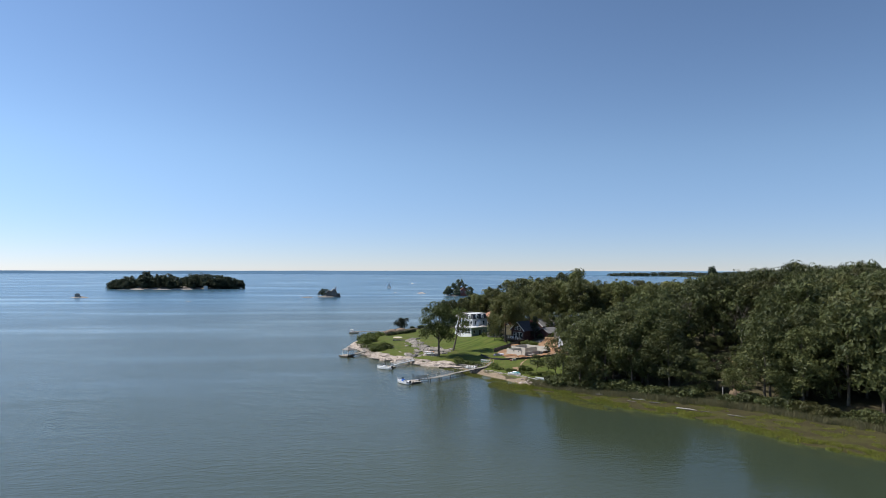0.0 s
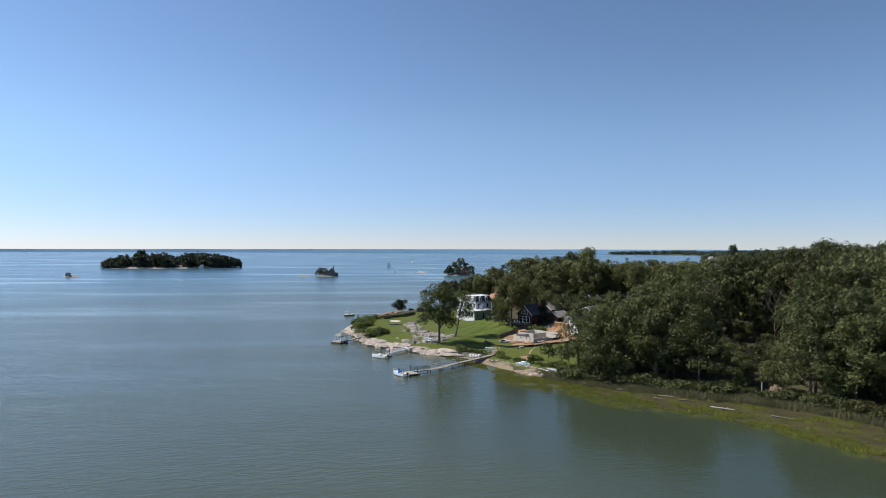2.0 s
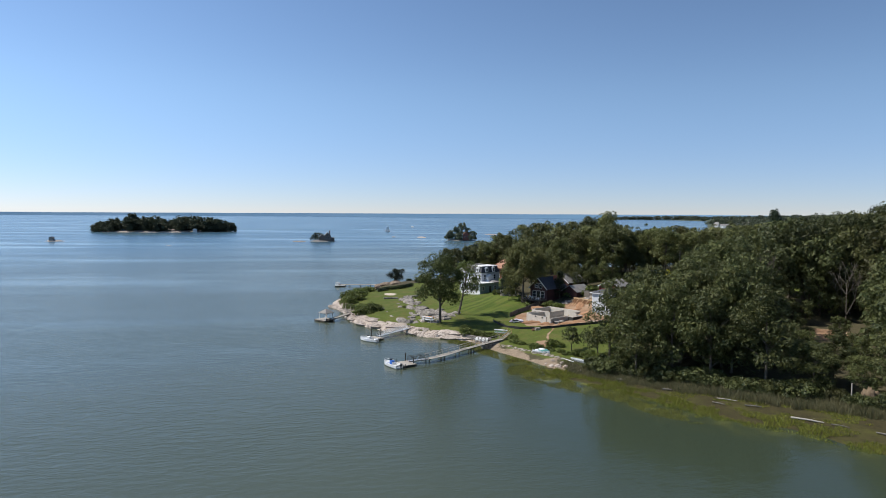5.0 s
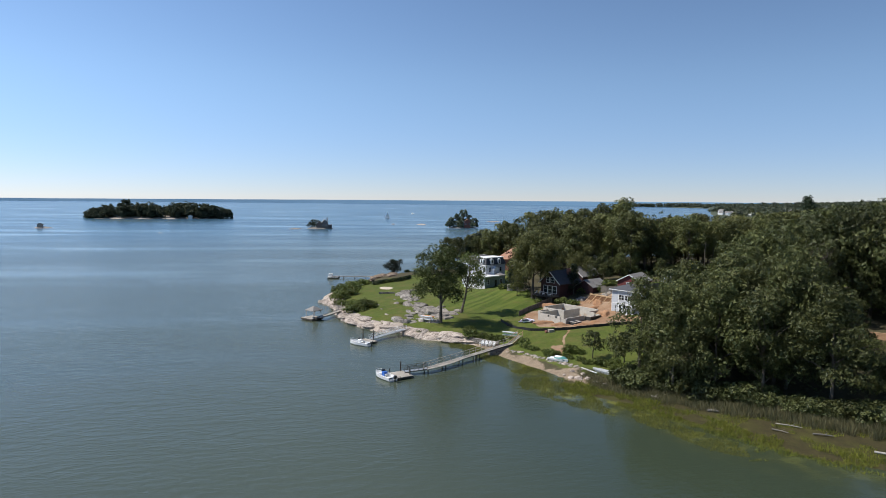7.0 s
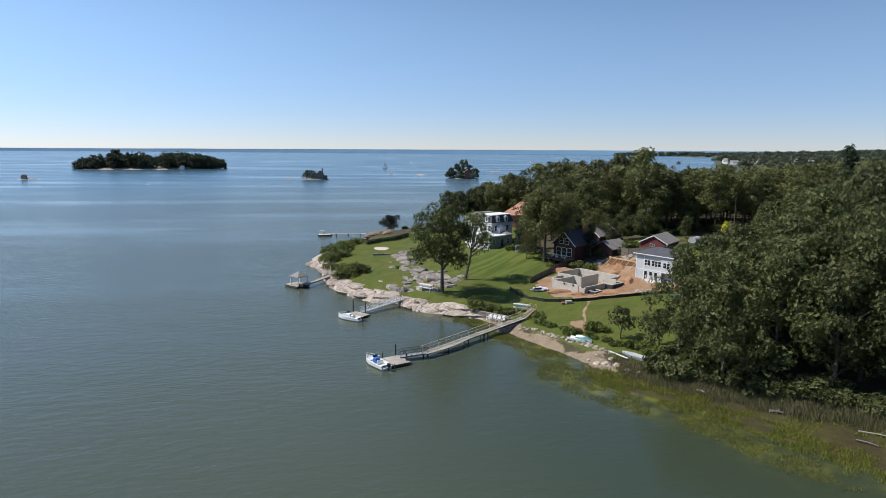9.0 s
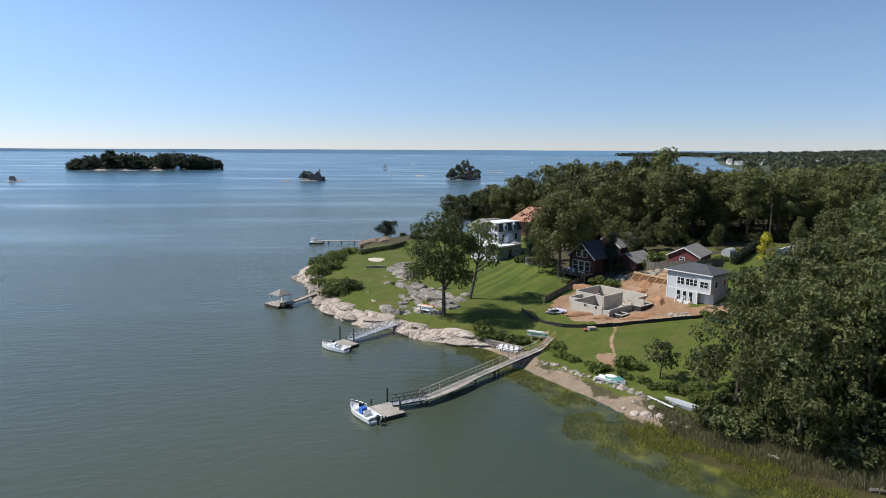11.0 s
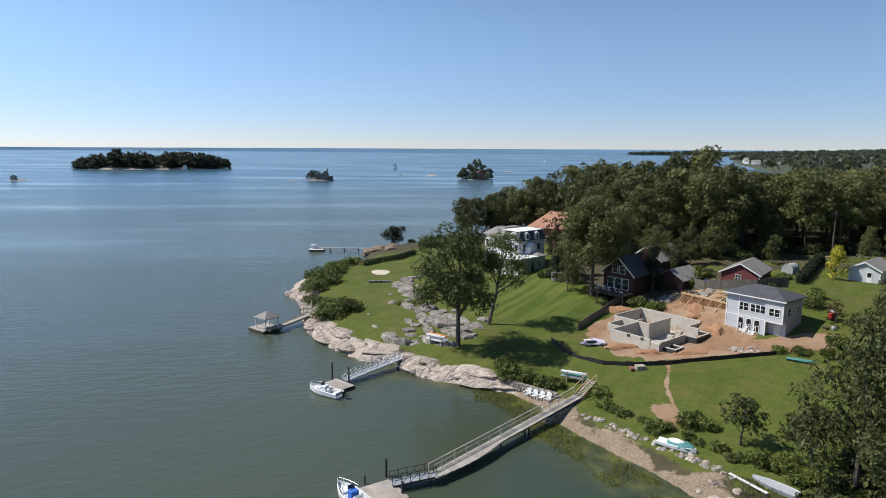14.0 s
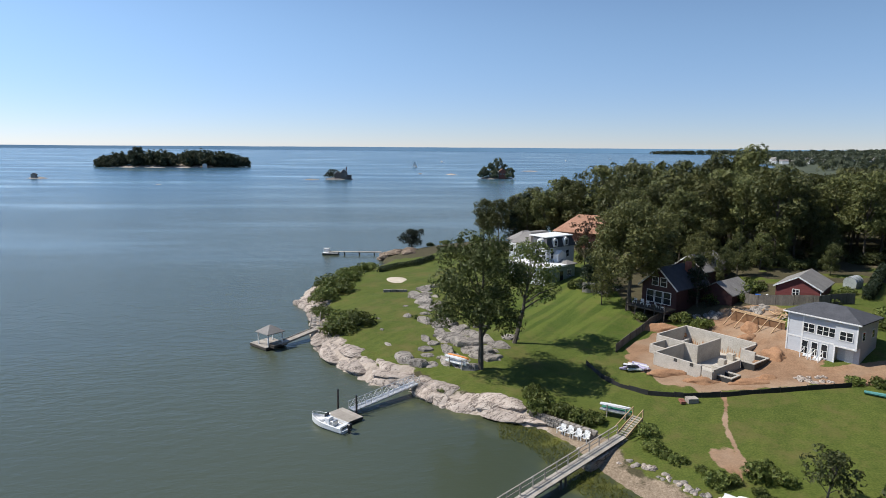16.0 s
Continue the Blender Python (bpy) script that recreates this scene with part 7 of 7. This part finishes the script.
def wooded_island():
    cx, cy, turn = -428, 1046, 15
    islet("island", cx, cy, turn, 108, 42, 4.5, "large low island ringed by pale rocks", ROCK)
    rng = random.Random(6)
    c, s = math.cos(radians(turn)), math.sin(radians(turn))
    prof = [(-104, 11), (-92, 15), (-75, 21), (-60, 19), (-48, 30), (-40, 23), (-15, 25), (5, 22), (25, 27), (40, 26), (60, 25), (80, 20), (96, 17), (104, 11)]
    spots = []
    for k in range(200):
        u = rng.uniform(-102, 102)
        w = rng.uniform(-0.85, 0.85) * 38 * math.sqrt(max(0.02, 1 - (u / 104) ** 2))
        h = lerp_line(prof, u) * rng.uniform(0.62, 1.05) - 2
        spots.append((cx + u * c - w * s, cy + u * s + w * c, 1.0, h, 7.5))
    for k in range(5):
        spots.append((cx + (-47 + rng.uniform(-4, 4)) * c, cy - 47 * s + rng.uniform(-5, 5), 1, 29, 6))
    grove("island_trees", spots, "dense dark green trees covering the large island", 1.4, 5.5, seed=4)
    for k, (u, w) in enumerate(((46, -36),)):
        x, y = cx + u * c - w * s, cy + u * s + w * c
        h = thing("island_cottage", pose(x, y, 2.0, 0, 0, turn + 10), "small white cottage on the island's shore", "house")
        part("wall", gable_body(6, 6, -3, 2.6, 1.5), WHITE, h)
        part("roof", gable_roof(6, 6, 2.6, 1.5), SHINGLE_GREY, h)


wooded_island()


def house_islet():
    islet("islet", -131, 764, 8, 17, 11, 2.6, "small grassy islet with a rocky shore", ROCK_GREY)
    islet("rock_shelf", -154, 748, 25, 11, 5, 0.9, "low rock shelf off the islet", ROCK)
    grove("islet_trees", [(-139, 764, 1.5, 8, 4.5), (-135.5, 761, 1.5, 8.5, 4), (-142, 762, 1.2, 6, 3.5), (-133, 767, 1.5, 8, 4)], "clump of dark trees on the islet", 0.9, 8, seed=5)
    h = thing("islet_house", pose(-125, 758.5, 1.8, 0, 0, 12), "weathered brown gabled house filling the islet", "house")
    part("wall", gable_body(7, 9, -1.5, 4.6, 3.6), plain("brown_shingle_wall", (0.13, 0.10, 0.085), (0.22, 0.18, 0.15), 0.6, 0.85), h)
    part("roof", gable_roof(7, 9, 4.6, 3.6), SHINGLE_GREY, h)
    part("wing", gable_body(6, 9, -1.5, 3.6, 2.6), bpy.data.materials["brown_shingle_wall"], h).matrix_basis = pose(-5.6, 1.2, 0)
    part("wing_roof", gable_roof(6, 9, 3.6, 2.6), SHINGLE_GREY, h).matrix_basis = pose(-5.6, 1.2, 0)
    for xx in (-1.6, 1.6):
        window(h, xx, 1.2, 1.3, 1.6, 2)
    window(h, 0, 4.6, 1.2, 1.5, 1)
    part("chimney", boxes((2.0, 3.0, 4, 5, 5, 10.4)), BRICK_RED, h)
    part("porch", boxes((3.5, 7.5, 1, 8, -1.5, 2.6)), bpy.data.materials["brown_shingle_wall"], h)


house_islet()


def tree_islet():
    islet("islet", 25, 816, 5, 21, 13, 3.0, "small rocky islet crowned with trees", ROCK_GREY)
    islet("rock_shelf", 80, 1036, 0, 17, 6, 1.0, "low pale rock shelf awash in the bay", ROCK)
    islet("rock_shelf", -25, 898, -35, 10, 4, 1.3, "low pale rock shelf awash in the bay", ROCK)
    islet("rock_shelf", -62, 905, 10, 4.5, 2.5, 0.8, "low pale rock shelf awash in the bay", ROCK)
    islet("rock_shelf", -253, 645, 0, 5, 2, 0.35, "low pale rock shelf awash in the bay", ROCK)
    grove("islet_trees", [(19, 812, 2, 15, 5.5), (24, 818, 2.2, 19.5, 5.0), (13, 812, 1.6, 11, 4.5), (29, 822, 2.2, 20, 4.5), (34, 822, 2, 13, 5), (40, 814, 1.5, 10, 4.5), (9, 810, 1.0, 7, 3.5), (22, 806, 1.5, 8, 4.5), (36, 807, 1.5, 5, 3.5)], "tall dark trees on the small islet", 1.0, 14, seed=7, lumps=40)
    h = thing("islet_house", pose(31, 806.5, 3.0, 0, 0, 0), "brick-red gabled house among the islet's trees", "house")
    part("wall", gable_body(7, 7, -2.5, 5.0, 2.6), BRICK_RED, h)
    part("roof", gable_roof(7, 7, 5.0, 2.6), SHINGLE_ORANGE, h)
    for xx in (-1.8, 1.8):
        window(h, xx, 1.4, 1.3, 1.6, 2)


tree_islet()
islet("islet", -400, 712, 10, 12, 5, 1.6, "low rock with a small cabin on it", ROCK)
h = thing("rock_cabin", pose(-402, 709.5, 1.2, 0, 0, 10), "small weathered cabin on the low rock", "cabin")
part("wall", gable_body(4, 4, -1, 2.4, 1.2), WOOD_GREY, h)
part("roof", gable_roof(4, 4, 2.4, 1.2), SHINGLE_DARK, h)


def sailing_boat(x, y):
    ob = thing("sailing_boat", pose(x, y, 0, 0, 0, 12), "white sailing boat under sail far out in the bay", "sailing boat")
    part("hull", hull_bm(8, 2.4, 1.1), WHITE_HULL, ob)
    bm = bmesh.new()
    rod(bm, (4.6, 0, 0.3), (4.6, 0, 11), 0.1, 0.05, 6)
    part("mast", bm, METAL_PALE, ob)
    for name, pts in (("mainsail", [(4.5, 0, 1.6), (0.6, 0.6, 1.6), (4.5, 0, 10.6)]), ("jib", [(7.7, 0, 1.0), (4.8, 0.5, 1.3), (4.7, 0, 9.4)])):
        p = [Vector(v) for v in pts]
        n = (p[1] - p[0]).cross(p[2] - p[0]).normalized() * 0.03
        v = [q - n for q in p] + [q + n for q in p]
        part(name, ([tuple(q) for q in v], [], [(0, 2, 1), (3, 4, 5), (0, 1, 4, 3), (1, 2, 5, 4), (2, 0, 3, 5)]), WHITE, ob)


sailing_boat(-95, 1153)
for k, (x, y) in enumerate(((235, 1750), (-60, 1500), (420, 2100))):
    b = thing("motor_cruiser", pose(x, y, 0, 0, 0, 100 + 40 * k), "white motor boat far out in the bay", "boat")
    part("hull", hull_bm(9, 3, 1.2), WHITE_HULL, b)
    part("cabin", boxes((3, 6.5, -1.1, 1.1, 0.6, 2.6), bevel=0.15), WHITE_HULL, b)


def mainland():
    """The wooded shore across the bay, with its town, and the thin far point."""
    outline = [(460, 1000), (500, 800), (640, 700), (1100, 680), (1700, 700), (2600, 900), (4000, 900), (4300, 1600), (3600, 3000), (2600, 3900), (1700, 4350), (1480, 4200), (1500, 3500), (1250, 2900), (960, 2300), (730, 1750)]
    xs, ys = np.arange(360, 4360, 50.0), np.arange(590, 4420, 50.0)
    gx, gy = np.meshgrid(xs, ys)

    def hill(px, py):
        return np.interp(poly_dist(px, py, outline), [-60, 0, 300, 1000], [-6, 2.2, 12, 44])
    idx = np.arange(gx.size).reshape(gx.shape)
    quads = np.stack([idx[:-1, :-1], idx[:-1, 1:], idx[1:, 1:], idx[1:, :-1]], -1).reshape(-1, 4)
    tagged(part("mainland", (np.stack([gx, gy, hill(gx, gy)], -1).reshape(-1, 3).tolist(), [], quads.tolist()), plain("far_meadow", (0.035, 0.05, 0.026), (0.075, 0.085, 0.042), 0.02, 0.95, 0, 0.1, 0.0, 0.0)), "low wooded mainland across the bay", "land", kind="structure")
    rng = random.Random(12)
    spots = []
    while len(spots) < 1150:
        x, y = rng.uniform(440, 3400), rng.uniform(720, 4300)
        d = math.hypot(x, y)
        if d > 4550 or y < 1.1 * x or poly_dist(np.array([x]), np.array([y]), outline)[0] < 6 or (d < 2300 and rng.random() < 0.45):
            continue
        spots.append((x, y, float(hill(np.array([x]), np.array([y]))[0]) - 1, rng.uniform(12, 19), rng.uniform(15, 24)))
    for k in range(70):
        t = k / 69
        spots.append((1150 + 520 * t + rng.uniform(-20, 20), 4240 - 40 * t + rng.uniform(-20, 20), 0, rng.uniform(12, 19) + 12 * t, 24))
    grove("mainland_trees", spots, "hazy green woods along the far shore", 4.5, 0.12, seed=9, lumps=11)
    n = 0
    base = None
    while n < 170:
        x, y = rng.uniform(600, 1900), rng.uniform(1200, 2700)
        if y < 1.3 * x or poly_dist(np.array([x]), np.array([y]), outline)[0] < 5 or not 1650 < math.hypot(x, y) < 2900:
            continue
        if base is None:
            base = thing("far_house", pose(x, y, float(hill(np.array([x]), np.array([y]))[0])), "small pale house of the town across the bay", "house", "houses across the bay")
            part("wall", gable_body(11, 13, -0.5, 6, 3.6), WHITE, base)
            part("roof", gable_roof(11, 13, 6, 3.6), SHINGLE_GREY, base)
        else:
            c = copy_thing(base, pose(x, y, float(hill(np.array([x]), np.array([y]))[0]), 0, 0, rng.uniform(0, 360)))
            c.scale = (rng.uniform(0.8, 1.3),) * 3
        n += 1
    grove("town_trees", [(x, y, float(hill(np.array([x]), np.array([y]))[0]), rng.uniform(7, 11), 14) for x, y in ((900 + rng.uniform(-60, 700), 1900 + rng.uniform(-250, 600)) for _ in range(60))], "street trees between the far houses", 3.0, 0.3, seed=11)


mainland()


def horizon_strip():
    """A faint coast strip along the horizon, painted hazy sea-blue and fitted to the view."""
    m, nt, b = mat_nodes("horizon_sea_blue")
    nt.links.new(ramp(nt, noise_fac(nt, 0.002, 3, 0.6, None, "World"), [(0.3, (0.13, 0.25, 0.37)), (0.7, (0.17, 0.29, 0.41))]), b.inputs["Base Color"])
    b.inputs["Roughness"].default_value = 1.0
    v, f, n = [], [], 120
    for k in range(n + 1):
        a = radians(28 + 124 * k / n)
        # top raised on the right so the horizon fits the camera's view
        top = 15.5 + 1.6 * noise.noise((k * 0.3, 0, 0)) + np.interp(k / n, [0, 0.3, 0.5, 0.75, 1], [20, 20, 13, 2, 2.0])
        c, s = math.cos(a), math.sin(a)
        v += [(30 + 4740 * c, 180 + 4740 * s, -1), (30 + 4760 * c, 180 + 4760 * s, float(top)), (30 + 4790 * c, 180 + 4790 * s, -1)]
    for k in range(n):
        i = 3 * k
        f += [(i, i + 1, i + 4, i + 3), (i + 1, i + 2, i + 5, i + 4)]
    tagged(part("backdrop", (v, [], f), m), "faint coast strip painted sea-blue, fitted to the horizon in view", "far coast", kind="structure")


horizon_strip()

for kind in (*OAKS, *OAKS_DEEP, *TALLS, MAPLE, SLIM, BIGOAK, *CONIFERS, GOLD, YOUNG, PINE, RUSSET, *SHRUBS, *BAYBERRY, *UNDERGROWTH, *OAKS_BACK):
    drop_thing(kind)
